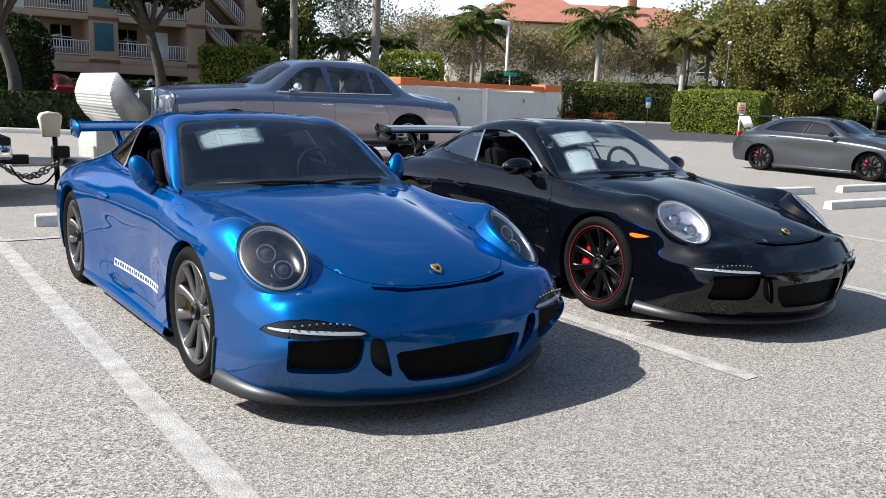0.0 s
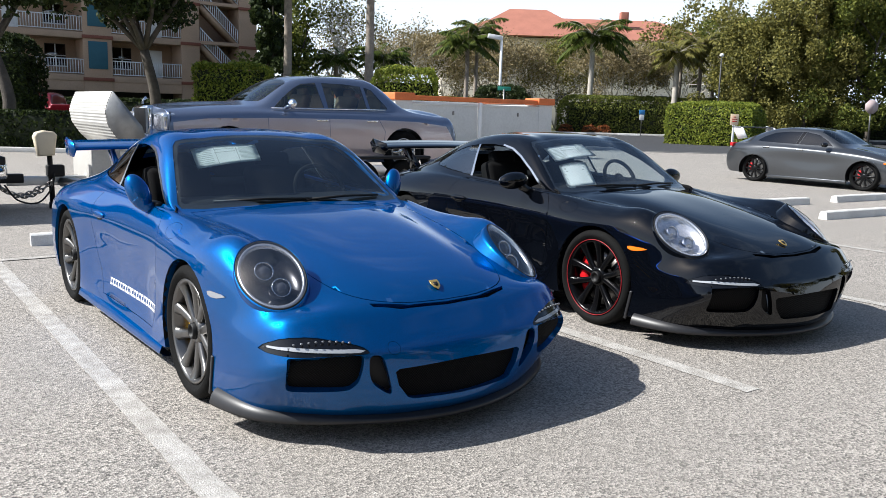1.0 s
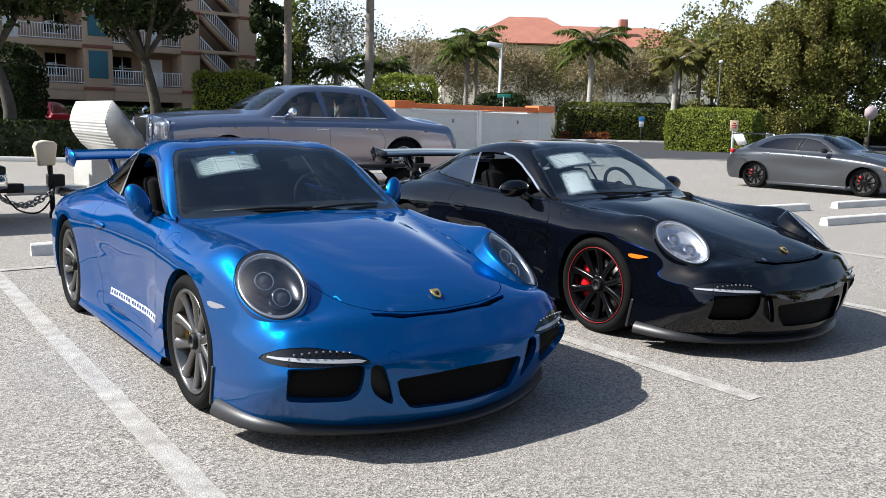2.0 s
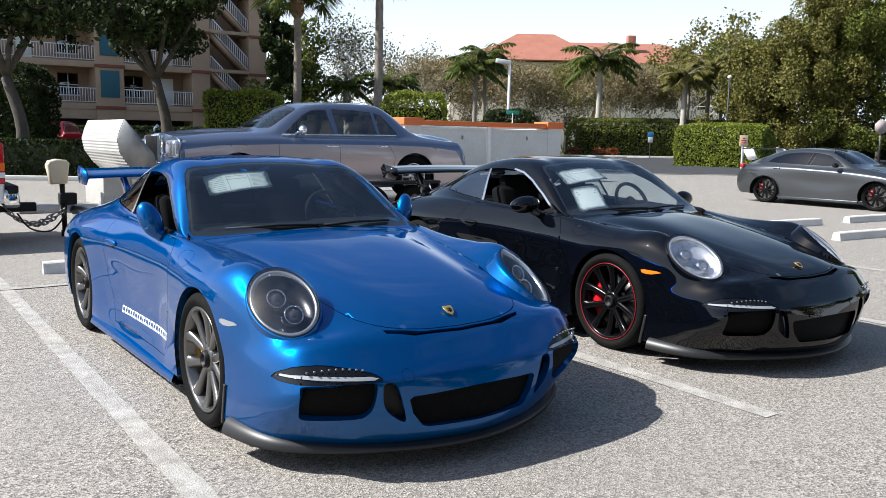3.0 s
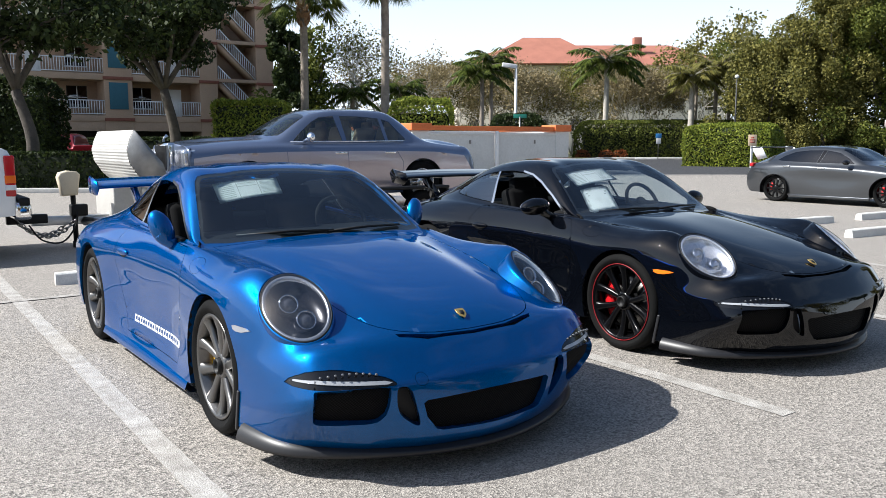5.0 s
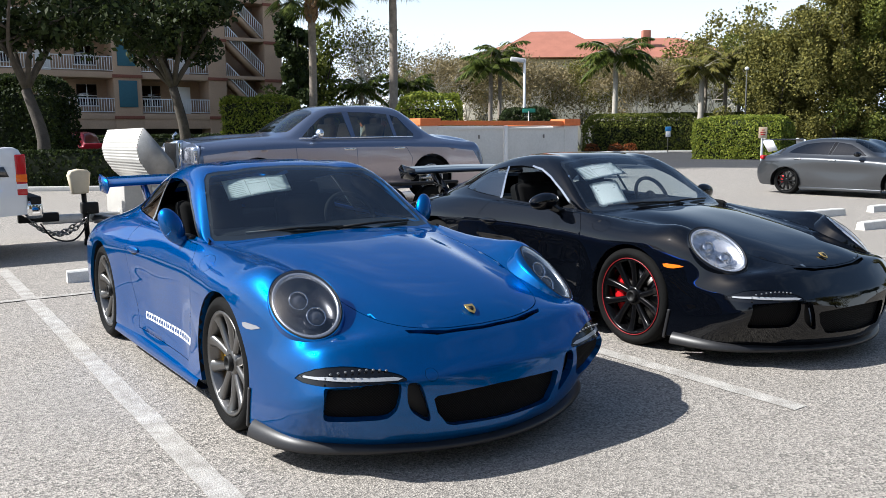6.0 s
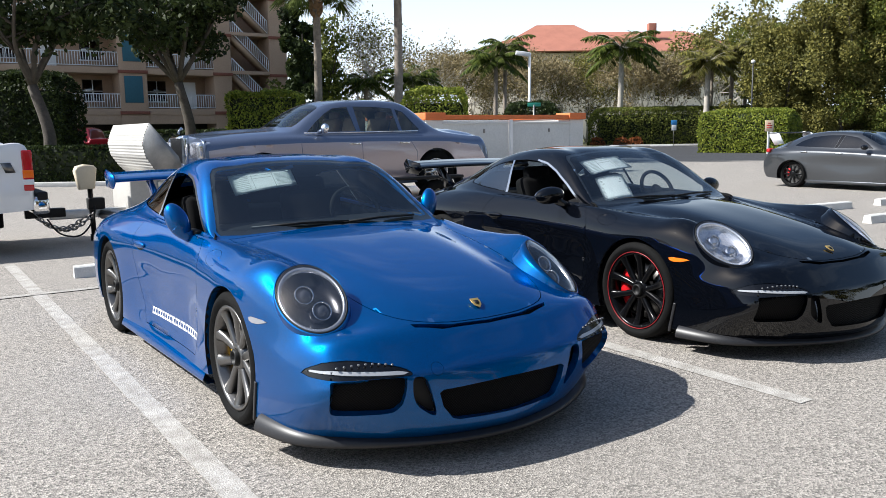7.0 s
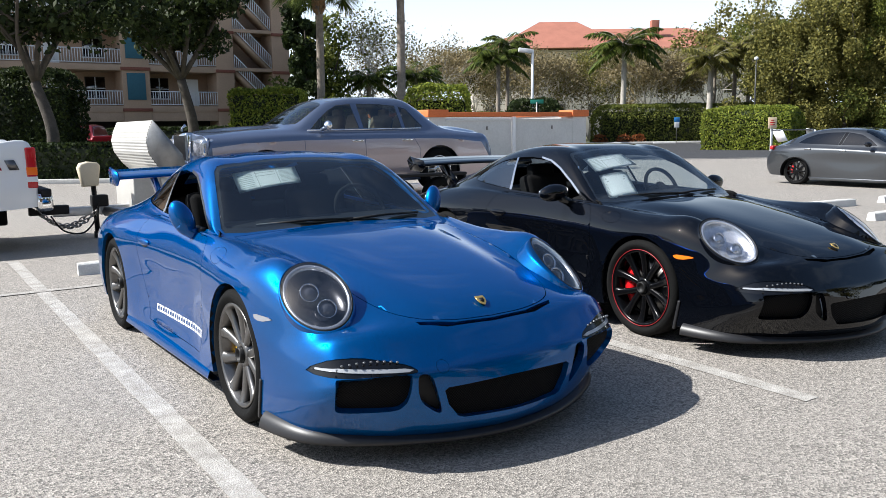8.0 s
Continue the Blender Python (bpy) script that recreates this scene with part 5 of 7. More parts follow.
def pickup(m, paint, label, lamp_glass=GLASS_DARK, fold=False):
    car = thing("pickup_truck", m, label, "pickup truck")
    ys = [-0.85, -0.6, -0.2, 0.2, 0.52, 0.62, 0.9, 1.2, 1.6, 2.3, 2.8, 2.98, 3.06, 3.12, 3.6, 4.3, 4.75]
    centre = [(-0.85, 1.12), (-0.4, 1.20), (0.3, 1.24), (0.55, 1.25), (0.65, 1.28), (1.2, 1.80), (1.6, 1.88), (2.4, 1.88), (2.9, 1.84), (2.99, 1.78), (3.08, 1.30), (3.2, 1.27), (4.75, 1.27)]
    bm = shell_from([(-0.90, 0.42, 0.10, 0.0), (-0.96, 0.55, 0.12, 0.0), (-0.94, 0.75, 0.10, 0.0), (-0.92, 1.0, 0.08, 0.03)], ys, centre, [
        [(-0.85, 0.45, 1.11), (0.5, 0.50, 1.24), (1.2, 0.50, 1.79), (2.4, 0.50, 1.87), (2.95, 0.50, 1.80), (3.08, 0.52, 1.29), (4.75, 0.55, 1.27)],
        [(-0.85, 0.72, 1.08), (0.5, 0.78, 1.17), (0.65, 0.79, 1.22), (1.2, 0.70, 1.70), (2.4, 0.69, 1.78), (2.95, 0.72, 1.72), (3.08, 0.86, 1.30), (4.75, 0.88, 1.30)],
        [(-0.85, 0.86, 1.02), (0.5, 0.92, 1.12), (2.0, 0.93, 1.20), (3.0, 0.94, 1.22), (3.08, 0.96, 1.32), (4.75, 0.96, 1.33)],
        [(-0.85, 0.94, 0.92), (0.5, 0.98, 1.00), (2.0, 0.98, 1.05), (3.1, 0.99, 1.15), (4.75, 0.99, 1.15)],
        [(-0.85, 0.96, 0.70), (0.5, 1.0, 0.78), (2.0, 1.0, 0.80), (3.1, 1.005, 0.80), (4.75, 1.0, 0.80)],
        [(-0.85, 0.95, 0.50), (0.5, 0.985, 0.45), (2.0, 0.98, 0.42), (3.1, 0.985, 0.45), (4.75, 0.98, 0.55)]], 0.06)
    for s in (-1, 1):
        for y in (0, 3.645):
            take(bm, ellipse(y, 0.42, 0.47, 0.46, 0, 32), SIDE, lambda c, s=s: c.x * s > 0.6 and c.z < 1.1).free()
            road_wheel(car, s * 0.86, y, 0.405, 0.27, 0.25, ALLOY, s, 6)
            part("wheel_liner", moved(arch_liner(-0.25, 0.1, 0.455, -0.05), Matrix.Translation((s * 0.85, y, 0.42))), PLASTIC, car)
        part("mirror", box(0.20, 0.10, 0.22, (s * 1.09, 0.95, 1.24), 0.04), CHROME, car)
        tl = part("tail_lamp", box(0.05, 0.12, 0.50, (s * 0.985, 4.755, 1.04), 0.02), TAIL_RED, car, "red tail lamp with amber and clear bands")
        part("amber_band", box(0.054, 0.124, 0.10, (s * 0.985, 4.756, 1.00), 0.01), AMBER, tl)
        part("clear_band", box(0.054, 0.124, 0.07, (s * 0.985, 4.756, 0.90), 0.01), WHITE_LENS, tl)
        part("door_handle", box(0.02, 0.2, 0.04, (s * 1.0, 1.75, 1.03), 0.01), CHROME, car)
        part("door_handle", box(0.02, 0.2, 0.04, (s * 1.0, 2.75, 1.05), 0.01), CHROME, car)
        part("headlamp", box(0.36, 0.10, 0.24, (s * 0.73, -0.90, 0.90), 0.03), WHITE_LENS, car)
        part("side_moulding", box(0.02, 3.0, 0.05, (s * 1.003, 1.9, 0.66), 0.008), CHROME, car)
        # badge bars on the bed
        if fold:
            for k in range(3):
                part("bed_badge", slab([(-0.08, 0), (0.03, 0), (0.08, 0.12), (-0.03, 0.12)], 0.006, Matrix.Translation((s * 1.006, 4.16 + 0.19 * k, 1.02)) @ Matrix(((0, 0, s, 0), (-s, 0, 0, 0), (0, 1, 0, 0), (0, 0, 0, 1)))), TAIL_RED if k == 1 else GUNMETAL, car, "angular badge on the bed side")
    part("windscreen", rim(take(bm, mirrored([(0, 0.66), (0.6, 0.72), (0.73, 0.78), (0.66, 1.12), (0.5, 1.20), (0, 1.22)]), TOP, lambda c: c.z > 1.1), 0.001, 0.004), lamp_glass, car)
    cut_windows(bm, car, [[(0.98, 1.24), (1.25, 1.66), (1.9, 1.72), (1.92, 1.25)], [(2.0, 1.25), (1.98, 1.72), (2.75, 1.71), (2.86, 1.26)]], GLASS_DARK, zmin=1.15)
    part("body", rim(bm, 0.0, 0.02), paint, car)
    gr = part("grille", box(1.1, 0.08, 0.40, (0, -0.955, 0.88), 0.03), CHROME, car, "chrome grille")
    for k in range(3):
        part("grille_slot", box(1.0, 0.03, 0.07, (0, -0.99, 0.77 + 0.11 * k), 0.01), PLASTIC, gr)
    part("front_bumper", box(1.9, 0.22, 0.26, (0, -0.98, 0.56), 0.06), CHROME, car)
    part("rear_bumper", box(1.96, 0.20, 0.22, (0, 4.88, 0.60), 0.05), CHROME, car)
    part("bumper_pad", box(2.0, 0.12, 0.10, (0, 4.90, 0.72), 0.02), PLASTIC, car)
    part("frame", box(0.9, 5.2, 0.25, (0, 1.9, 0.42), 0.03), DARK, car)
    part("cabin_floor", box(1.6, 2.2, 0.5, (0, 1.8, 0.75), 0.03), DARK, car)
    part("hitch", box(0.12, 0.5, 0.12, (0, 5.05, 0.42), 0.01), PLASTIC, car)
    return car


pickup(pose(-5.55, 8.35, 0, 0, 0, -90), WHITE_PAINT, "white pickup truck with a tow hitch", fold=True)


def hatchback(m):
    car = thing("hatchback_car", m, "grey five-door hatchback with a large rear wing", "car")
    ys = [-0.80, -0.5, -0.1, 0.3, 0.48, 0.6, 0.9, 1.2, 1.6, 2.0, 2.5, 2.9, 3.2, 3.45]
    centre = [(-0.80, 0.76), (-0.4, 0.88), (0.2, 0.99), (0.48, 1.02), (0.58, 1.05), (0.9, 1.22), (1.25, 1.37), (1.6, 1.425), (2.1, 1.41), (2.6, 1.34), (3.0, 1.20), (3.3, 1.05), (3.45, 0.98)]
    bm = shell_from([(-0.86, 0.20, 0.25, 0.0), (-0.92, 0.35, 0.30, 0.0), (-0.92, 0.55, 0.30, 0.0), (-0.87, 0.68, 0.25, 0.05)], ys, centre, [
        [(-0.80, 0.40, 0.75), (0.5, 0.45, 1.01), (1.25, 0.45, 1.36), (2.1, 0.45, 1.40), (3.0, 0.45, 1.18), (3.45, 0.45, 0.96)],
        [(-0.80, 0.66, 0.72), (0.3, 0.70, 0.95), (0.55, 0.72, 0.98), (0.9, 0.68, 1.13), (1.25, 0.61, 1.28), (1.8, 0.60, 1.335), (2.3, 0.60, 1.30), (2.8, 0.62, 1.16), (3.15, 0.66, 1.02), (3.45, 0.66, 0.93)],
        [(-0.80, 0.78, 0.69), (0.3, 0.80, 0.91), (1.2, 0.83, 0.95), (2.3, 0.84, 0.99), (3.0, 0.82, 0.98), (3.45, 0.76, 0.90)],
        [(-0.80, 0.84, 0.62), (0.0, 0.91, 0.80), (1.2, 0.91, 0.86), (2.3, 0.92, 0.89), (3.0, 0.91, 0.86), (3.45, 0.82, 0.80)],
        [(-0.80, 0.86, 0.50), (0.0, 0.935, 0.62), (1.2, 0.90, 0.62), (2.3, 0.93, 0.66), (2.8, 0.94, 0.64), (3.45, 0.84, 0.60)],
        [(-0.80, 0.87, 0.34), (0.0, 0.93, 0.40), (1.2, 0.91, 0.36), (2.7, 0.935, 0.40), (3.45, 0.84, 0.40)],
        [(-0.80, 0.86, 0.20), (0.0, 0.90, 0.18), (1.2, 0.91, 0.16), (2.7, 0.90, 0.18), (3.45, 0.82, 0.24)]], 0.12)
    for s in (-1, 1):
        for y in (0, 2.70):
            take(bm, ellipse(y, 0.335, 0.365, 0.365, 0, 32), SIDE, lambda c, s=s: c.x * s > 0.6 and c.z < 0.9).free()
            road_wheel(car, s * 0.80, y, 0.335, 0.245, 0.26, WHEEL_BLACK, s, 10, STEEL)
            part("red_caliper", box(0.05, 0.07, 0.20, (s * 0.84, y + 0.12, 0.37), 0.02), RED, car)
            part("wheel_liner", moved(arch_liner(-0.2, 0.1, 0.36, -0.12), Matrix.Translation((s * 0.80, y, 0.335))), PLASTIC, car)
        part("side_skirt", box(0.05, 1.95, 0.07, (s * 0.915, 1.35, 0.17), 0.015), GREY_PAINT, car)
        part("mirror", ellipsoid((s * 0.98, 0.92, 1.02), 0.10, 0.07, 0.06), GLOSS_BLACK, car)
        # white material on the end plate stands in for sun on grey paint
        part("wing_plate", slab([(3.1, 1.10), (3.25, 1.36), (3.5, 1.40), (3.5, 1.28), (3.35, 1.05)], 0.03, Matrix.Translation((s * 0.70, 0, 0)) @ Matrix(((0, 0, 1, 0), (1, 0, 0, 0), (0, 1, 0, 0), (0, 0, 0, 1))), 0.006), WHITE_LENS, car, "wing end plate coloured pale to stand for sun on it")
        part("tail_lamp", box(0.22, 0.10, 0.10, (s * 0.74, 3.43, 0.92), 0.03), TAIL_RED, car)
        part("door_handle", box(0.02, 0.17, 0.03, (s * 0.925, 1.55, 0.87), 0.008), CHROME, car)
        part("door_handle", box(0.02, 0.17, 0.03, (s * 0.930, 2.42, 0.90), 0.008), CHROME, car)
        part("side_marker", box(0.03, 0.14, 0.04, (s * 0.915, -0.48, 0.66), 0.01), AMBER, car)
    part("windscreen", rim(take(bm, mirrored([(0, 0.58), (0.5, 0.62), (0.66, 0.72), (0.58, 1.20), (0.4, 1.27), (0, 1.29)]), TOP, lambda c: c.z > 0.9), 0.001, 0.004), GLASS, car)
    part("rear_window", rim(take(bm, mirrored([(0, 2.65), (0.5, 2.66), (0.58, 3.1), (0, 3.16)]), TOP, lambda c: c.z > 0.9), 0.001, 0.004), GLASS_DARK, car)
    cut_windows(bm, car, [[(0.82, 0.985), (1.0, 1.12), (1.25, 1.245), (1.56, 1.30), (1.64, 1.0)], [(1.72, 1.0), (1.66, 1.305), (2.0, 1.30), (2.35, 1.26), (2.6, 1.16), (2.74, 1.05), (2.6, 1.03)]], GLASS_HATCH)
    cut_windows(bm, car, [[(1.645, 1.0), (1.565, 1.30), (1.655, 1.305), (1.715, 1.0)]], GLOSS_BLACK, "door_pillar")
    part("rear_wing", box(1.42, 0.26, 0.035, (0, 3.42, 1.37), 0.012), GREY_PAINT, car)
    part("body", rim(bm, 0.0, 0.02), GREY_PAINT, car)
    part("splitter", box(1.7, 0.10, 0.04, (0, -0.92, 0.17), 0.01), PLASTIC, car)
    part("floor_pan", box(1.5, 3.2, 0.3, (0, 1.35, 0.36), 0.05), DARK, car)
    part("dashboard", box(1.4, 0.4, 0.2, (0, 0.9, 0.88), 0.06), DARK, car)
    for x in (-0.37, 0.37):
        bucket_seat(car, x, 1.35)
    return car


GLASS_HATCH = glass_material("hatchback_glass", (0.10, 0.11, 0.12))
hatchback(pose(16.80, 5.15, 0) @ Matrix.Diagonal((1, 1, 0.95, 1)))

# ---- wheel stops ----


def wheel_stop(x, y, turn=0, length=1.83):
    prof = [(-0.08, 0), (0.08, 0), (0.06, 0.11), (0.045, 0.125), (-0.045, 0.125), (-0.06, 0.11)]
    bm = bmesh.new()
    rows = []
    for k in np.linspace(-0.5, 0.5, 9):
        e = 1.0 if abs(k) < 0.49 else 0.94
        rows.append([bm.verts.new((k * length, a * e, z * e)) for a, z in prof])
    for p, q in zip(rows, rows[1:]):
        for j in range(6):
            bm.faces.new((p[j], p[(j + 1) % 6], q[(j + 1) % 6], q[j]))
    bm.faces.new(rows[0]), bm.faces.new(rows[-1])
    bmesh.ops.recalc_face_normals(bm, faces=bm.faces)
    ob = link("wheel_stop", bm, STOP, smooth=False)
    ob.matrix_world = pose(x, y, 0, 0, 0, turn)
    return tagged(ob, "white-painted concrete wheel stop on the asphalt", "wheel stop", "wheel stops")


STOP = material("white_concrete", (0.66, 0.65, 0.62), 0.8, vary=0.15, scale=5, bump=0.3, bump_scale=90)

# the parking row runs a little askew to the bays
for sx, off in ((0.19, 0.82), (10.95, 0.74), (13.62, 0.76), (10.75, -0.86)):
    wheel_stop(sx, 4.31 - 0.08 * sx + off, -4.5)

# ---- street frame: u runs along the road to the right, v across it, away from the lot ----
AX, AY = Vector((0.831, -0.556, 0)), Vector((0.556, 0.831, 0))
ORIGIN = Vector((-2.224, -3.886, 0))
STREET = Matrix(((AX.x, AY.x, 0, ORIGIN.x), (AX.y, AY.y, 0, ORIGIN.y), (0, 0, 1, 0), (0, 0, 0, 1)))


def far(u, v, z=0.0):
    return STREET @ Vector((u, v, z))


def flat(name, outline, z, mat, label, category):
    bm = bmesh.new()
    bm.faces.new([bm.verts.new((*far(u, v).xy, z)) for u, v in outline])
    bmesh.ops.recalc_face_normals(bm, faces=bm.faces)
    for f in bm.faces:
        if f.normal.z < 0:
            f.normal_flip()
    return tagged(link(name, bm, mat), label, category, kind="structure")


GRASS = material("grass", (0.075, 0.10, 0.03), 0.9, vary=0.4, scale=1.5, bump=0.6, bump_scale=40, second=(0.16, 0.14, 0.06))
flat("road", [(-120, 35.5), (120, 35.5), (120, 44), (-120, 44)], 0.006, ROAD, "dark asphalt street beyond the lot", "road")
flat("road_apron", [(2, 44), (120, 44), (120, 70), (2, 70)], 0.007, ROAD, "dark asphalt of the further parking lot", "road")
flat("edge_line", [(4, 35.9), (60, 35.9), (60, 36.1), (4, 36.1)], 0.012, LINE, "white painted edge line along the street", "road line")
flat("verge", [(-60, 24.2), (-4.5, 24.2), (-2.0, 27.0), (-2.0, 35.2), (-60, 35.2)], 0.10, GRASS, "grass verge with hedges beside the lot", "grass")
flat("far_lawn", [(-200, 44.3), (1.5, 44.3), (1.5, 70.3), (150, 70.3), (260, 300), (-260, 300)], 0.05, GRASS, "grass strip behind the street", "grass")


def kerb(pts, label="pale concrete kerb along the asphalt"):
    bm = bmesh.new()
    rows = []
    for i, p in enumerate(pts):
        a, b = Vector(pts[max(0, i - 1)]), Vector(pts[min(len(pts) - 1, i + 1)])
        d = (b - a).normalized()
        n = Vector((-d.y, d.x))
        q = Vector(p)
        rows.append([bm.verts.new((*far(*(q + n * o)).xy, z)) for o, z in ((0.08, 0), (0.075, 0.12), (0.06, 0.14), (-0.06, 0.14), (-0.08, 0.11), (-0.08, 0))])
    for p, r in zip(rows, rows[1:]):
        for j in range(5):
            bm.faces.new((p[j], p[j + 1], r[j + 1], r[j]))
    bmesh.ops.recalc_face_normals(bm, faces=bm.faces)
    return tagged(link("kerb", bm, CONCRETE), label, "kerb", "kerbs", "structure")


kerb([(-60, 24.15), (-20, 24.15), (-4.6, 24.15), (-2.6, 25.2), (-1.9, 27.0), (-1.9, 35.2)])
kerb([(1.6, 70.2), (30, 70.2), (150, 70.2)])
for u in (18.5, 23.0, 27.5, 14.0):
    st = wheel_stop(0, 0)
    st.matrix_world = STREET @ pose(u, 68.6, 0.01)
for u in (16.0, 20.6, 25.2, 29.6):
    flat("parking_line", [(u, 63.5), (u + 0.12, 63.5), (u + 0.12, 68.5), (u, 68.5)], 0.013, LINE, "white painted bay line on dark asphalt", "parking line")


# ---- leaves ----
def quads(name, centres, size, mat, parent=None, normals=None, stretch=1.7, seed=1, droop=0.0):
    """Leaves as small folded diamonds at centres, each turned its own way, in one mesh."""
    rng = np.random.default_rng(seed)
    n = len(centres)
    a = rng.normal(size=(n, 3))
    a[:, 2] -= droop
    a /= np.linalg.norm(a, axis=1)[:, None]
    b = rng.normal(size=(n, 3)) if normals is None else normals + 0.9 * rng.normal(size=(n, 3))
    c = np.cross(a, b)
    c /= np.linalg.norm(c, axis=1)[:, None] + 1e-9
    s = size * rng.uniform(0.6, 1.35, n)[:, None]
    nn = np.cross(a, c)
    v = np.stack([centres - a * s * stretch / 2, centres + c * s * 0.5 + nn * s * 0.12, centres + a * s * stretch / 2, centres - c * s * 0.5 + nn * s * 0.12], 1).reshape(-1, 3)
    me = bpy.data.meshes.new(name)
    me.vertices.add(4 * n)
    me.vertices.foreach_set("co", v.astype(np.float32).ravel())
    me.loops.add(4 * n)
    me.loops.foreach_set("vertex_index", np.arange(4 * n, dtype=np.int32))
    me.polygons.add(n)
    me.polygons.foreach_set("loop_start", np.arange(0, 4 * n, 4, dtype=np.int32))
    me.update(calc_edges=True)
    me.validate()
    me.materials.append(mat)
    ob = new(name, me)
    if parent is not None:
        ob.parent = parent
    return ob


LEAF_HEDGE = leaf_material("hedge_leaf", (0.07, 0.11, 0.016), (0.32, 0.35, 0.05))
# leaf tones lowered to near black to carry the deep shade in crowns and hedges
LEAF_DARK = leaf_material("shaded_leaf", (0.011, 0.019, 0.006), (0.052, 0.072, 0.020))
LEAF_MID = leaf_material("tree_leaf", (0.04, 0.06, 0.012), (0.20, 0.215, 0.04))
LEAF_OLIVE = leaf_material("olive_leaf", (0.06, 0.065, 0.018), (0.26, 0.235, 0.06))
LEAF_DRY = leaf_material("dry_leaf", (0.13, 0.105, 0.055), (0.36, 0.29, 0.15))
LEAF_PALM = leaf_material("palm_leaf", (0.022, 0.045, 0.008), (0.14, 0.17, 0.03))
LEAF_RUST = leaf_material("rust_leaf", (0.10, 0.03, 0.012), (0.30, 0.10, 0.03))
BARK = material("bark", (0.075, 0.062, 0.05), 0.9, vary=0.4, scale=6, bump=0.8, bump_scale=25)
BARK_PALM = material("palm_bark", (0.26, 0.22, 0.18), 0.9, vary=0.35, scale=5, bump=0.8, bump_scale=18)
BARK_PALE = material("pale_bark", (0.40, 0.37, 0.32), 0.85, vary=0.2, scale=4, bump=0.4)
# near-black colour stands in for the shade behind the hedge leaves
CORE_SHADE = material("hedge_core", (0.012, 0.018, 0.006), 0.95, vary=0.3)


def hedge(u, v, su, sv, h, label, leaf=LEAF_HEDGE, count=9000, size=0.09, turn=0.0, round_top=0.25, seed=3, name="hedge", base=0.0):
    """A clipped hedge: a box core coloured as inner shade and a coat of leaves with a ragged outline."""
    t = thing(name, STREET @ pose(u, v, base, 0, 0, turn), label, "hedge", "hedges")
    rng = np.random.default_rng(seed)
    k = 0.93 if round_top < 0.5 else 0.82
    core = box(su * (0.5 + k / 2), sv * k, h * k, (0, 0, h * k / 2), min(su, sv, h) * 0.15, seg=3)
    part("hedge_core", core, CORE_SHADE, t)
    d = rng.uniform(-1, 1, (count * 3, 3))
    d[:, 2] = rng.uniform(0, 1, count * 3)
    area = np.array([sv * h, su * h, su * sv])
    ax = rng.choice(3, count * 3, p=area / area.sum())
    sg = np.sign(rng.uniform(-1, 1, count * 3))
    p = d * (su / 2, sv / 2, h)
    for k, lim in ((0, su / 2), (1, sv / 2)):
        m = ax == k
        p[m, k] = sg[m] * lim
    p[ax == 2, 2] = h
    p = p[:count]
    r = round_top * min(su, sv) * 0.5
    for k, lim in ((0, su / 2), (1, sv / 2)):
        over = np.clip((np.abs(p[:, k]) - lim + r) / r, 0, 1) * np.clip((p[:, 2] - h + r) / r, 0, 1)
        p[:, k] -= np.sign(p[:, k]) * r * 0.35 * over
        p[:, 2] -= r * 0.2 * over
    wob = np.array([noise.noise(Vector(q) * 1.3 + Vector((seed, 0, 0))) for q in p])
    c = np.array([0, 0, h * 0.5])
    dirs = p - c
    dirs /= np.linalg.norm(dirs, axis=1)[:, None]
    p = p + dirs * (wob[:, None] * 0.14 + rng.normal(0, 0.035, (len(p), 1)))
    p[:, 2] = np.maximum(p[:, 2], 0.03)
    leaves = quads("foliage", p, size, leaf, t, dirs, seed=seed)
    tagged(leaves, kind="stuff")
    return t


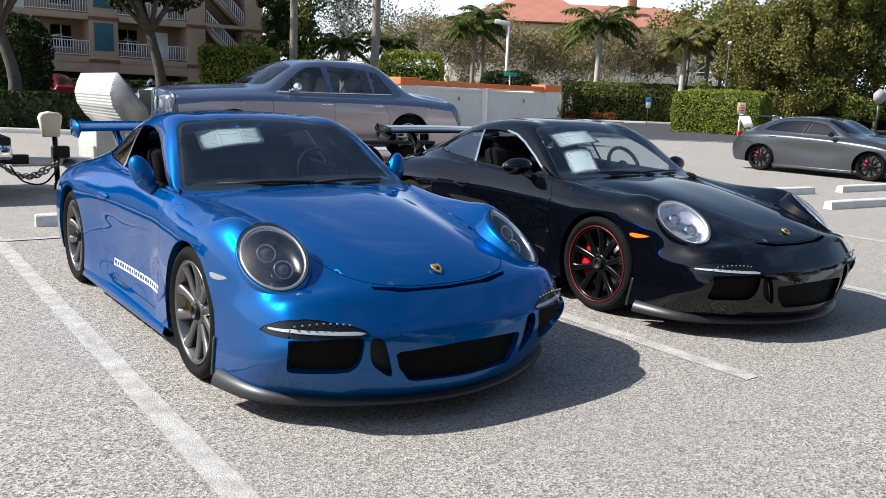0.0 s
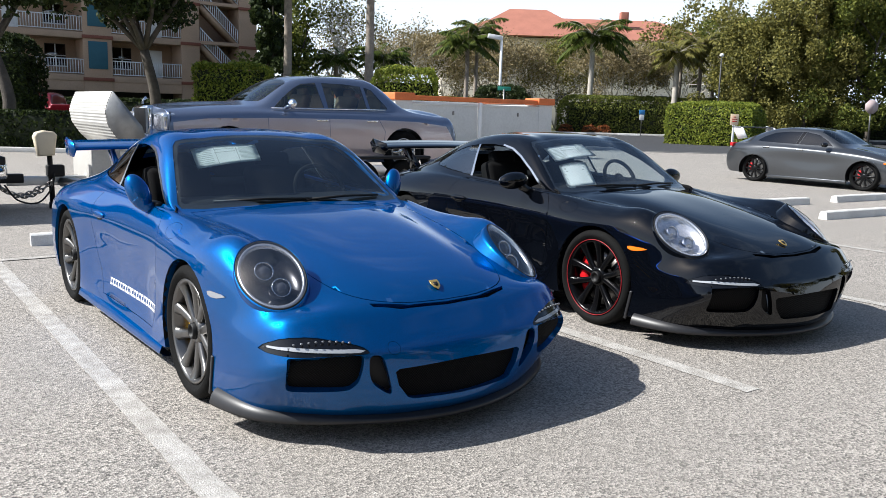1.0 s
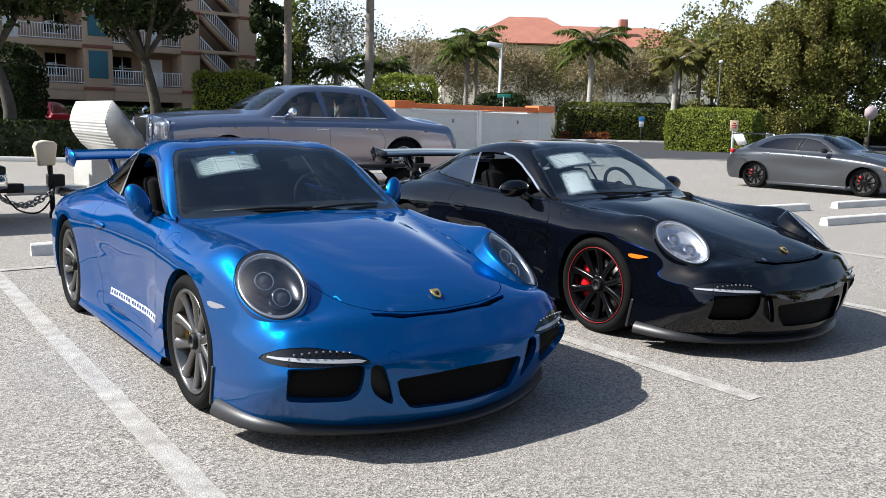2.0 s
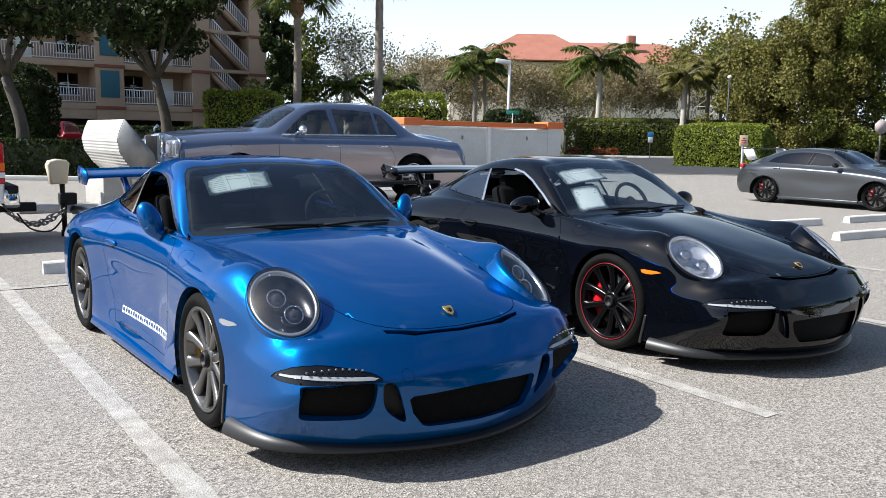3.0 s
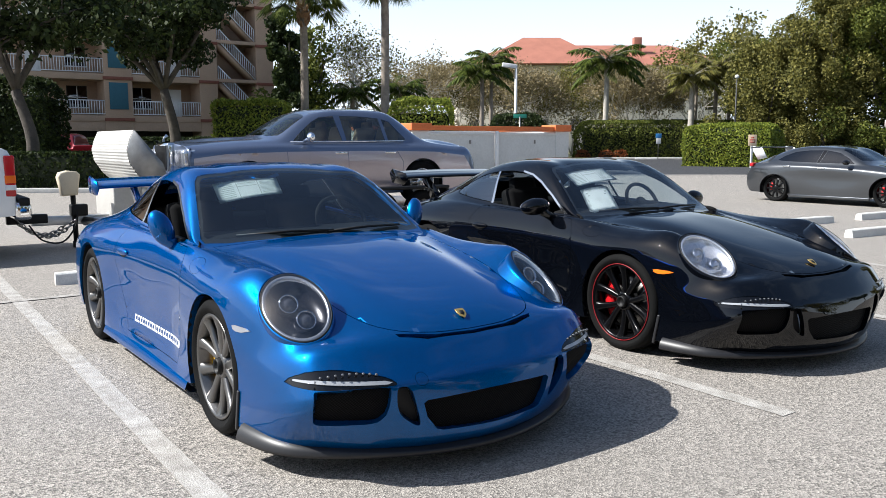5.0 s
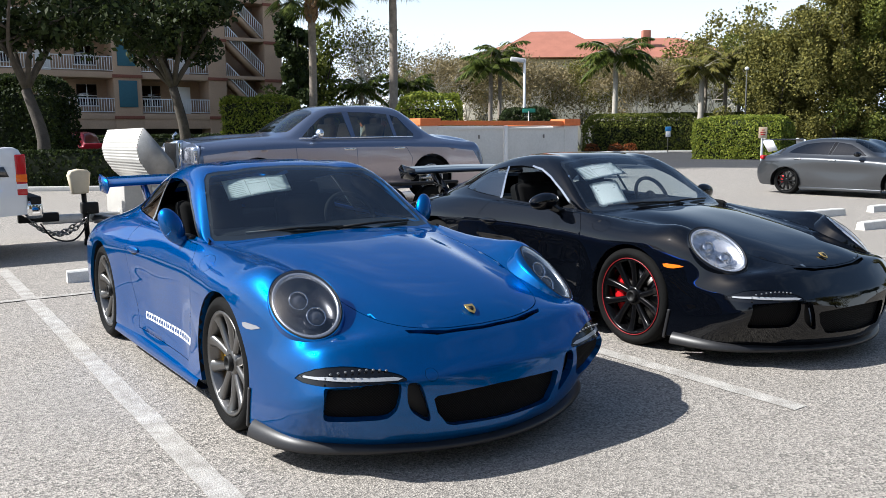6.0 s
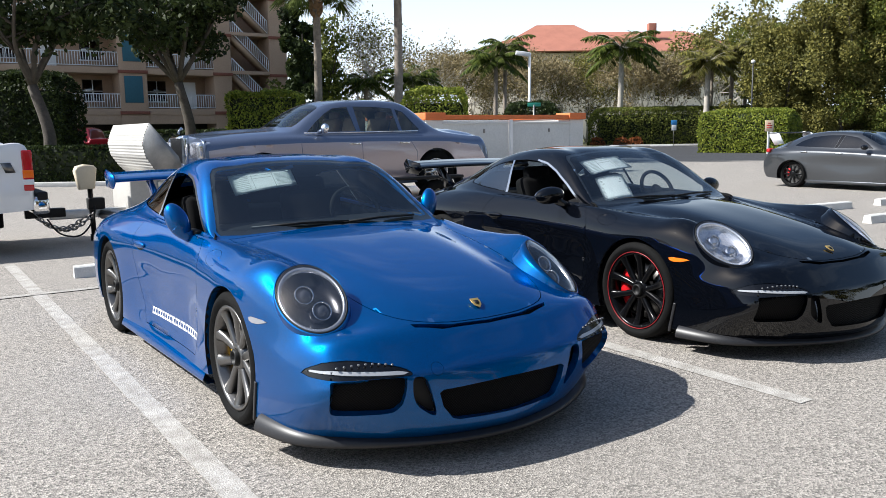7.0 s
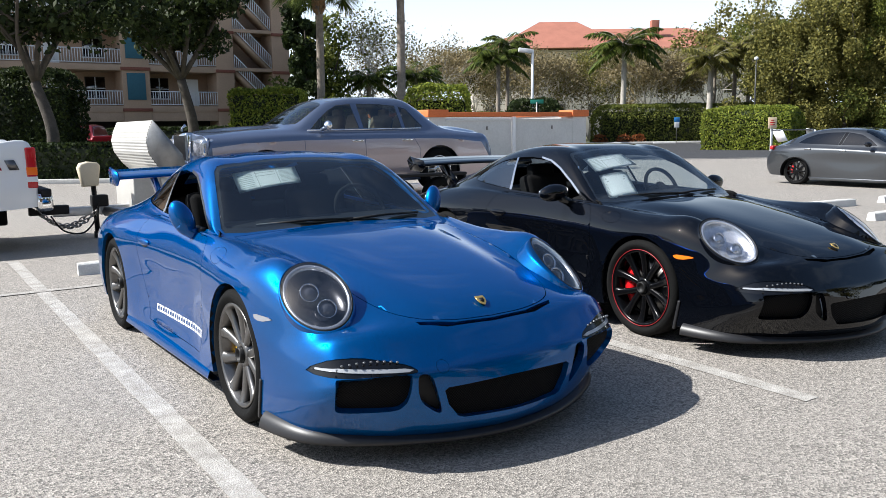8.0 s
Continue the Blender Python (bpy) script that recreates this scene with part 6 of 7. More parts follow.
def tree(u, v, h, spread, label, leaf=LEAF_MID, count=9000, size=0.16, trunk_r=0.18, fork=0.35, seed=1, flat_crown=0.75, bark=BARK, base=0.0, density=1.0, lean=0.0, lowest=None):
    """A broadleaf tree: forked trunk with limbs and twigs, and a ragged crown of leaf clumps with gaps."""
    t = thing("tree", STREET @ pose(u, v, base), label, "tree", "trees")
    rng = np.random.default_rng(seed)
    wood = bmesh.new()
    fz = h * fork
    trunk = [Vector((0, 0, -0.1)), Vector((0.03 * h * rng.normal() * 0.3 - lean * 0.5, 0.01, fz * 0.45)), Vector((lean + 0.02 * h * rng.normal(), 0.02 * h * rng.normal(), fz))]
    join(wood, tube(smooth_line([tuple(q) for q in trunk], 4), list(np.linspace(trunk_r * 1.15, trunk_r * 0.78, 9)), 10))
    tips = []
    n_limb = 7
    for k in range(n_limb):
        a = 2 * math.pi * (k + rng.uniform(-0.3, 0.3)) / n_limb
        rr = spread * rng.uniform(0.45, 0.8)
        end = trunk[-1] + Vector((rr * math.cos(a), rr * math.sin(a), (h - fz) * rng.uniform(0.35, 0.85)))
        mid = trunk[-1].lerp(end, 0.45) + Vector((rng.normal() * 0.1 * spread, rng.normal() * 0.1 * spread, 0.12 * h * rng.uniform(-0.3, 0.6)))
        pts = smooth_line([tuple(trunk[-1]), tuple(mid), tuple(end)], 4)
        join(wood, tube(pts, list(np.linspace(trunk_r * 0.55, trunk_r * 0.12, len(pts))), 7))
        tips.append(end)
        for j in range(4):
            s = Vector(pts[int(len(pts) * rng.uniform(0.35, 0.9))])
            e = s + Vector((rng.normal() * spread * 0.28, rng.normal() * spread * 0.28, abs(rng.normal()) * h * 0.12))
            join(wood, tube([s, s.lerp(e, 0.5) + Vector((0, 0, 0.05 * h * rng.uniform(0, 1))), e], [trunk_r * 0.2, trunk_r * 0.12, trunk_r * 0.05], 5))
            tips.append(e)
    part("trunk", wood, bark, t)
    tips += [trunk[-1] + Vector((rng.normal() * spread * 0.4, rng.normal() * spread * 0.4, (h - fz) * rng.uniform(0.3, 1.0))) for _ in range(int(16 * density))]
    if lowest is not None:
        tips += [Vector((rng.normal() * spread * 0.5, rng.normal() * spread * 0.5, rng.uniform(lowest, fz + 0.3 * h))) for _ in range(int(14 * density))]
    pts = []
    per = count // len(tips)
    for e in tips:
        cr = spread * rng.uniform(0.16, 0.34)
        g = rng.normal(size=(per, 3))
        g /= np.linalg.norm(g, axis=1)[:, None]
        g *= (rng.uniform(0.25, 1.0, per) ** 0.45)[:, None] * cr * (1, 1, flat_crown)
        pts.append(g + np.array(e))
    p = np.concatenate(pts)
    p = p[p[:, 2] > 0.4]
    crown = quads("crown", p, size, leaf, t, seed=seed, droop=0.4)
    return t


def palm(u, v, h, r, label, trunk_r=0.17, fronds=26, seed=1, bark=BARK_PALM, fan=False, base=0.0, boots=False, leaf=LEAF_PALM):
    """A palm: ringed trunk and arching fronds of many leaflets, each frond its own arc."""
    t = thing("palm_tree", STREET @ pose(u, v, base), label, "palm tree", "palm trees")
    rng = np.random.default_rng(seed)
    n = 26
    pts = [(0.12 * math.sin(2 * k / n), 0.05 * math.sin(3 * k / n), h * k / n - 0.05) for k in range(n + 1)]
    rad = [trunk_r * (1.15 - 0.25 * k / n) * (1.03 if k % 2 else 0.97) for k in range(n + 1)]
    part("trunk", tube(pts, rad, 12), bark, t)
    if boots:
        bm = bmesh.new()
        for k in range(70):
            z = h - 1.5 * rng.uniform(0, 1)
            a = k * 2.4
            rr = trunk_r * 1.15
            join(bm, moved(box(0.05, 0.10, 0.26, (0, 0, 0.1), 0.01), Matrix.Translation((pts[-1][0] + rr * math.cos(a), pts[-1][1] + rr * math.sin(a), z)) @ pose(0, 0, 0, 0, 0, math.degrees(a)) @ pose(0, 0, 0, 0, 28, 0)))
        part("leaf_boots", bm, material("leaf_boot", (0.24, 0.15, 0.08), 0.9, vary=0.3), t, "brown leaf stubs below the crown")
    top = Vector(pts[-1])
    leaf_c, stems = [], bmesh.new()
    verts, faces = [], []
    for k in range(fronds):
        a = 2.39996 * k + rng.uniform(-0.2, 0.2)
        rise = 1.85 - 2.3 * k / fronds + rng.uniform(-0.15, 0.15)
        d = Vector((math.cos(a), math.sin(a), 0))
        side = Vector((-d.y, d.x, 0))
        ln = r * rng.uniform(0.85, 1.1)
        line = []
        for i in range(11):
            s = i / 10
            line.append(top + d * ln * s * (1 - 0.12 * s * s) + Vector((0, 0, ln * (rise * s * 0.55 - (0.75 + 0.2 * rise) * s * s * 0.62))))
        join(stems, tube(line[:8], list(np.linspace(0.03, 0.01, 8)), 4))
        first = 5 if fan else 1
        cnt = 34
        for i in range(cnt):
            s = (0.55 + 0.10 * i / cnt) if fan else 0.12 + 0.88 * i / cnt
            f = s * 10
            j = min(int(f), 9)
            p = line[j].lerp(line[j + 1], f - j)
            fwd = (line[j + 1] - line[j]).normalized()
            for sg in (-1, 1):
                if fan:
                    ang = sg * (i / cnt) * 1.7
                    out = (fwd * math.cos(ang) + side * math.sin(ang) + Vector((0, 0, -0.25 * rng.uniform(0, 1)))).normalized()
                    L = 0.48 * ln * rng.uniform(0.85, 1.1)
                else:
                    out = (side * sg + fwd * 0.55 + Vector((0, 0, -0.55 + 0.5 * rng.normal() * 0.6))).normalized()
                    L = 0.26 * ln * math.sin(math.pi * min(1, 0.15 + 0.85 * s)) * rng.uniform(0.8, 1.15) + 0.03 * ln
                wv = out.cross(Vector((0, 0, 1))).normalized() * 0.030 * max(1.0, r / 1.6) * (0.6 if fan else 1.0)
                b = len(verts)
                tip = p + out * L + Vector((0, 0, -0.12 * L))
                midp = p + out * L * 0.5
                verts += [p - wv * 0.6, p + wv * 0.6, midp + wv, midp - wv, tip]
                faces += [(b, b + 1, b + 2, b + 3), (b + 3, b + 2, b + 4)]
    part("frond_base", stems, bark, t)
    me = bpy.data.meshes.new("crown")
    me.from_pydata([tuple(q) for q in verts], [], faces)
    me.materials.append(leaf)
    ob = new("crown", me)
    ob.parent = t
    return t


def bare_tree(u, v, h, spread, label, seed=1, count=2600, leaf=LEAF_DRY, base=0.0, size=0.13):
    """A thin winter tree: many fine branches and few leaves."""
    t = thing("tree", STREET @ pose(u, v, base), label, "tree", "trees")
    rng = np.random.default_rng(seed)
    wood, tips = bmesh.new(), []

    def grow(p, d, ln, r, depth):
        q = p + d * ln
        mid = p.lerp(q, 0.5) + Vector((rng.normal(), rng.normal(), rng.normal())) * ln * 0.06
        join(wood, tube([p, mid, q], [r, r * 0.85, r * 0.65], 5 if depth > 1 else 4))
        if depth == 0:
            tips.append(q)
            return
        for k in range(3 if depth > 2 else 3):
            nd = (d + Vector((rng.normal(), rng.normal(), rng.normal() * 0.6 + 0.15)) * 0.55).normalized()
            grow(q, nd, ln * rng.uniform(0.6, 0.82), r * 0.6, depth - 1)

    for k in range(4):
        a = k * 1.57 + rng.uniform(-0.4, 0.4)
        grow(Vector((0, 0, 0)), Vector((math.cos(a) * 0.35 * spread / h * 2, math.sin(a) * 0.35 * spread / h * 2, 1)).normalized(), h * 0.30, 0.09, 4)
    part("bare_wood", wood, BARK_PALE, t)
    e = np.array([tuple(q) for q in tips])
    p = e[rng.integers(0, len(e), count)] + rng.normal(0, 0.45, (count, 3))
    quads("crown", p, size, leaf, t, seed=seed)
    return t


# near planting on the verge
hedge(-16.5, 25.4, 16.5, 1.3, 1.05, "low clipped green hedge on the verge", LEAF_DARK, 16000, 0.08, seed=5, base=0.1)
hedge(-7.0, 34.0, 2.85, 1.8, 3.1, "tall square-clipped sunlit hedge", count=15000, size=0.075, seed=6)
hedge(-0.2, 34.0, 2.6, 1.8, 3.15, "tall square-clipped sunlit hedge", count=13000, size=0.075, seed=7, round_top=0.5)
hedge(-3.9, 36.5, 2.4, 1.6, 2.75, "clipped hedge behind the street trees", count=7000, size=0.085, seed=8)
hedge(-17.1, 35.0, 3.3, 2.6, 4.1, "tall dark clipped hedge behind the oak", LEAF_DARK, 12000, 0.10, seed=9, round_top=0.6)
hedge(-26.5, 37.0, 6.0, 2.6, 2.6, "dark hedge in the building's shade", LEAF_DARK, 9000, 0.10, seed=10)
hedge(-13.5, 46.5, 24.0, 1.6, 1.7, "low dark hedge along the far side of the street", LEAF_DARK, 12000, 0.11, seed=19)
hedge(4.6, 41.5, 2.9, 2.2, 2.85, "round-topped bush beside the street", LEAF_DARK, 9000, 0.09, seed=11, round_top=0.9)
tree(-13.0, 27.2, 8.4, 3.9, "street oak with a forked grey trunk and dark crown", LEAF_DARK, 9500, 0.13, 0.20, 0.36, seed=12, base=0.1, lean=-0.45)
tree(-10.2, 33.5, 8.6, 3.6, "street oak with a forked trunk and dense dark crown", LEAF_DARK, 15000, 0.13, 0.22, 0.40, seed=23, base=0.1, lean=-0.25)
palm(-5.45, 37.2, 8.0, 2.3, "tall fan palm with stubs below its crown", 0.17, 30, 14, fan=True, boots=True)
palm(-1.85, 37.0, 8.7, 2.2, "tall fan palm with a bare grey trunk", 0.18, 28, 15, fan=True)

# greenery across the street
hedge(18.2, 48.5, 5.0, 3.0, 2.45, "clipped green hedge on the lot's corner island", count=26000, size=0.08, turn=-38, seed=16, round_top=0.4)
hedge(22.0, 72.5, 17.5, 2.5, 3.3, "loose green hedge along the far lot", LEAF_MID, 26000, 0.12, seed=17, round_top=0.9)
hedge(40.0, 72.5, 18.0, 2.5, 3.2, "loose green hedge along the far lot", LEAF_DARK, 20000, 0.12, seed=18, round_top=0.9)
hedge(5.0, 72.5, 14.0, 2.5, 2.8, "loose green hedge along the far lot", LEAF_MID, 15000, 0.12, seed=20, round_top=0.9)
for u, sd in ((13.6, 1), (15.6, 2), (16.8, 3), (23.0, 4)):
    hedge(u, 70.9, 1.1, 0.8, 0.7, "rust-coloured low shrub beside the lawn kerb", LEAF_RUST, 700, 0.13, seed=40 + sd, round_top=0.9, name="shrub")
palm(16.1, 74.0, 8.6, 3.9, "royal palm with a pale smooth trunk", 0.24, 24, 21, BARK_PALE)
palm(4.7, 70.0, 7.4, 3.2, "feather palm beyond the street", 0.18, 22, 22)
palm(5.6, 71.5, 8.5, 3.0, "feather palm beyond the street", 0.16, 20, 24)
palm(22.8, 70.9, 7.0, 3.0, "feather palm with yellowing fronds", 0.24, 24, 25, BARK_PALE, leaf=LEAF_OLIVE)
palm(24.0, 73.5, 7.6, 2.8, "feather palm with yellowing fronds", 0.16, 20, 26, leaf=LEAF_OLIVE)
palm(25.6, 73.0, 8.0, 3.0, "feather palm with yellowing fronds", 0.18, 24, 27, leaf=LEAF_OLIVE)
palm(27.4, 74.5, 8.0, 2.9, "feather palm with yellowing fronds", 0.16, 20, 28, leaf=LEAF_OLIVE)
palm(-5.5, 62.0, 5.2, 2.6, "dark feather palm behind the hedges", 0.18, 22, 29)
palm(-2.0, 64.0, 5.5, 2.6, "dark feather palm behind the hedges", 0.18, 22, 30)
for u, v, h, sp, lf, ct, sd in ((26.5, 64, 8.6, 3.4, LEAF_OLIVE, 12000, 31), (30.0, 62, 12.2, 3.8, LEAF_OLIVE, 15000, 32), (34.0, 60, 14.0, 4.2, LEAF_MID, 16000, 33), (29.5, 70, 9.6, 3.4, LEAF_MID, 9000, 34), (38.5, 58, 14.5, 4.4, LEAF_DARK, 14000, 35), (34.5, 70, 13.5, 4.2, LEAF_OLIVE, 12000, 36), (43.0, 60, 15.0, 5.0, LEAF_OLIVE, 13000, 37)):
    tree(u, v, h, sp, "dense olive-green tree at the lot's edge" if lf is not LEAF_DARK else "dense dark green tree at the lot's edge", lf, int(ct * 3.0), 0.135, 0.2, 0.22, seed=sd, flat_crown=1.1, lowest=1.2, density=2.2)
tree(-9.3, 56, 9.6, 1.5, "dark tree beside the apartment block", LEAF_DARK, 9000, 0.19, 0.2, 0.25, seed=38, flat_crown=1.2, lowest=1.5)
tree(-8.6, 60, 9.4, 2.4, "tree with light foliage beside the apartment block", LEAF_MID, 6000, 0.18, 0.18, 0.25, seed=39, flat_crown=1.2, lowest=1.5)
for u, v, h, sp, sd in ((-6.5, 70, 12.5, 4, 51), (-2.6, 76, 11.5, 4, 52), (0.8, 82, 10.5, 4, 53), (3.6, 88, 10.6, 4, 54), (9.0, 84, 10.8, 4.5, 55), (12.2, 88, 11.0, 4.5, 56), (16.0, 90, 10.6, 4.5, 57), (19.0, 92, 11.0, 4.5, 63), (21.0, 84, 10.5, 4.5, 58), (24.0, 86, 9.5, 4.5, 59), (28.0, 84, 10.5, 4.5, 60), (6.3, 94, 11.4, 4.5, 61)):
    bare_tree(u, v, h, sp, "thin winter tree with sparse dry leaves", sd, 3800 if sd < 53 else 9500, LEAF_DRY if sd % 3 else LEAF_OLIVE, size=0.13)
bare_tree(32.5, 88, 15.5, 5, "tall thin tree with sparse leaves", 62, 7000, LEAF_OLIVE, size=0.22)

# ---- red pickup on the street ----
pickup(STREET @ pose(-19.3, 39.5, 0.008, 0, 0, -90), RED_PAINT, "dark red crew-cab pickup truck on the street")

# ---- white enclosure with orange capping ----
ORANGE = material("orange_paint", (0.62, 0.16, 0.045), 0.7, vary=0.15, scale=2, bump=0.2)
SHED_WHITE = material("white_gate", (0.62, 0.62, 0.60), 0.6, vary=0.08, scale=1.2)
sh = thing("bin_enclosure", pose(11.43, 17.06, 0), "white-gated bin enclosure with orange wall capping", "enclosure")
for x, wd in ((0.18, 0.62), (6.0, 0.62)):
    pr = part("pier", box(wd, 0.6, 1.80, (x, 0.25, 0.90), 0.02), SHED_WHITE, sh)
    part("pier_cap", box(wd + 0.12, 0.72, 0.22, (x, 0.25, 1.91), 0.02), ORANGE, pr, "orange pier cap")
for x in (1.75, 4.45):
    gt = part("gate", box(2.55, 0.06, 1.62, (x, 0.0, 0.93), 0.01), SHED_WHITE, sh, "plain white metal gate")
    part("gate_frame", box(2.58, 0.03, 0.06, (x, -0.045, 1.70), 0.008), SHED_WHITE, gt)
    part("gate_frame", box(2.58, 0.03, 0.06, (x, -0.045, 0.20), 0.008), SHED_WHITE, gt)
    part("latch", box(0.06, 0.03, 0.12, (x + 0.3, -0.05, 1.45), 0.01), STEEL, gt)
part("centre_post", box(0.10, 0.10, 1.80, (3.10, -0.08, 0.90), 0.01), WHITE_PAINT, sh)
part("capping", box(5.15, 0.34, 0.14, (3.09, 0.12, 1.88), 0.015), ORANGE, sh, "orange wall capping")
for x in (0.0, 6.2):
    part("side_wall", box(0.22, 3.4, 1.85, (x, 2.0, 0.925), 0.02), SHED_WHITE, sh)
    part("side_capping", box(0.32, 3.4, 0.13, (x, 2.0, 1.90), 0.015), ORANGE, sh)
part("back_wall", box(6.4, 0.22, 1.85, (3.1, 3.7, 0.925), 0.02), SHED_WHITE, sh)

# ---- signs and lamps ----
POLE = material("white_pole", (0.70, 0.70, 0.70), 0.5, vary=0.05)
DARK_POLE = material("dark_pole", (0.03, 0.03, 0.03), 0.5)
SIGN_BACK = material("sign_back", (0.42, 0.34, 0.33), 0.5, vary=0.1)
SIGN_YELLOW = material("sign_face", (0.80, 0.62, 0.42), 0.5, vary=0.05)
SIGN_BLUE = material("blue_sign", (0.04, 0.22, 0.50), 0.5)
SIGN_GREEN = material("green_sign", (0.02, 0.22, 0.16), 0.5)
t = thing("street_lamp", STREET @ pose(4.95, 45.2, 0), "white street lamp with a box head", "street lamp")
part("pole", tube([(0, 0, 0), (0, 0, 5.6)], [0.09, 0.07], 10), POLE, t)
part("lamp_head", box(0.75, 0.34, 0.22, (-0.38, 0, 5.55), 0.03, rot=pose(0, 0, 0, 0, 8, 0)), POLE, t)
t = thing("street_lamp", STREET @ pose(23.0, 61.0, 0), "slim dark lamp post with a small globe head", "street lamp")
part("pole", tube([(0, 0, 0), (0, 0, 6.1)], [0.08, 0.05], 8), DARK_POLE, t)
part("lamp_head", ellipsoid((0, 0, 6.2), 0.16, 0.16, 0.14), POLE, t)
t = thing("sign_post", STREET @ pose(17.95, 45.0, 0), "small pale yellow notice on a white post", "sign")
part("post", box(0.10, 0.10, 1.45, (0, 0, 0.725), 0.01), POLE, t)
bd = part("board", box(0.46, 0.03, 0.60, (0, -0.07, 1.52), 0.008), SIGN_YELLOW, t)
for k, wd in enumerate((0.16, 0.3, 0.26)):
    part("print_bar", box(wd, 0.006, 0.05, (0, -0.089, 1.66 - 0.12 * k)), TAIL_RED, bd)
t = thing("parking_sign", STREET @ pose(19.7, 69.4, 0), "small blue and white parking sign on a post", "sign")
part("post", tube([(0, 0, 0), (0, 0, 1.9)], 0.03, 6), STEEL, t)
part("blue_board", box(0.5, 0.03, 0.38, (0, -0.05, 1.95), 0.01), SIGN_BLUE, t)
part("white_board", box(0.4, 0.03, 0.45, (0, -0.05, 1.52), 0.01), POLE, t)
t = thing("street_sign", STREET @ pose(4.0, 34.8, 0), "green street name blade on a post", "sign")
part("post", tube([(0, 0, 0), (0, 0, 2.5)], 0.03, 6), STEEL, t)
part("blade", box(0.55, 0.02, 0.16, (0, 0, 2.52), 0.005), SIGN_GREEN, t)
t = thing("stop_sign", STREET @ pose(25.6, 45.0, 0), "eight-sided road sign seen from its faded back", "sign")
part("post", tube([(0, 0, 0), (0, 0, 2.75)], 0.035, 6), STEEL, t)
part("plate", slab([(0.40 * math.cos(math.radians(22.5 + 45 * k)), 0.40 * math.sin(math.radians(22.5 + 45 * k))) for k in range(8)], 0.02, Matrix.Translation((0, -0.04, 2.42)) @ pose(0, 0, 0, 90)), SIGN_BACK, t)

# ---- apartment block ----
STUCCO = material("tan_stucco", (0.42, 0.29, 0.20), 0.9, vary=0.10, scale=0.8, bump=0.3, bump_scale=60)
BAND = material("brown_band", (0.20, 0.07, 0.045), 0.85, vary=0.15)
TEAL = material("teal_shutter", (0.02, 0.10, 0.14), 0.6, vary=0.1)
RAIL = material("white_rail", (0.78, 0.78, 0.78), 0.5)
WINDOW = glass_material("window_glass", (0.05, 0.06, 0.07))
# dark colour stands in for unlit rooms and the depth of the carport
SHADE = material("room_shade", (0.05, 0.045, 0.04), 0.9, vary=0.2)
bl = thing("apartment_building", pose(0, 56.9, 0), "tan four-storey apartment block with white balcony railings", "building")
Z0, ST, NF = 3.35, 2.85, 5
TOPZ = Z0 + ST * NF
part("back_wall", box(36, 0.3, TOPZ + 0.6, (6.3, 2.4, TOPZ / 2 + 0.3), 0.0), STUCCO, bl)
part("roof", box(38, 8, 0.4, (6.3, 3.6, TOPZ + 0.6), 0.05), BAND, bl)
part("rear_block", box(36, 6, TOPZ, (6.3, 5.7, TOPZ / 2), 0.0), STUCCO, bl)
for x0, x1 in ((11.7, 13.6), (18.45, 19.8), (22.9, 24.3), (2.0, 3.6), (-8.0, -6.4)):
    w = part("pier", box(x1 - x0, 2.3, TOPZ, ((x0 + x1) / 2, 1.15, TOPZ / 2), 0.02), STUCCO, bl)
    for k in range(NF):
        part("band", box(x1 - x0 + 0.12, 0.10, 0.22, ((x0 + x1) / 2, -0.05, Z0 + k * ST - 0.28), 0.01), BAND, w, "brown string course")
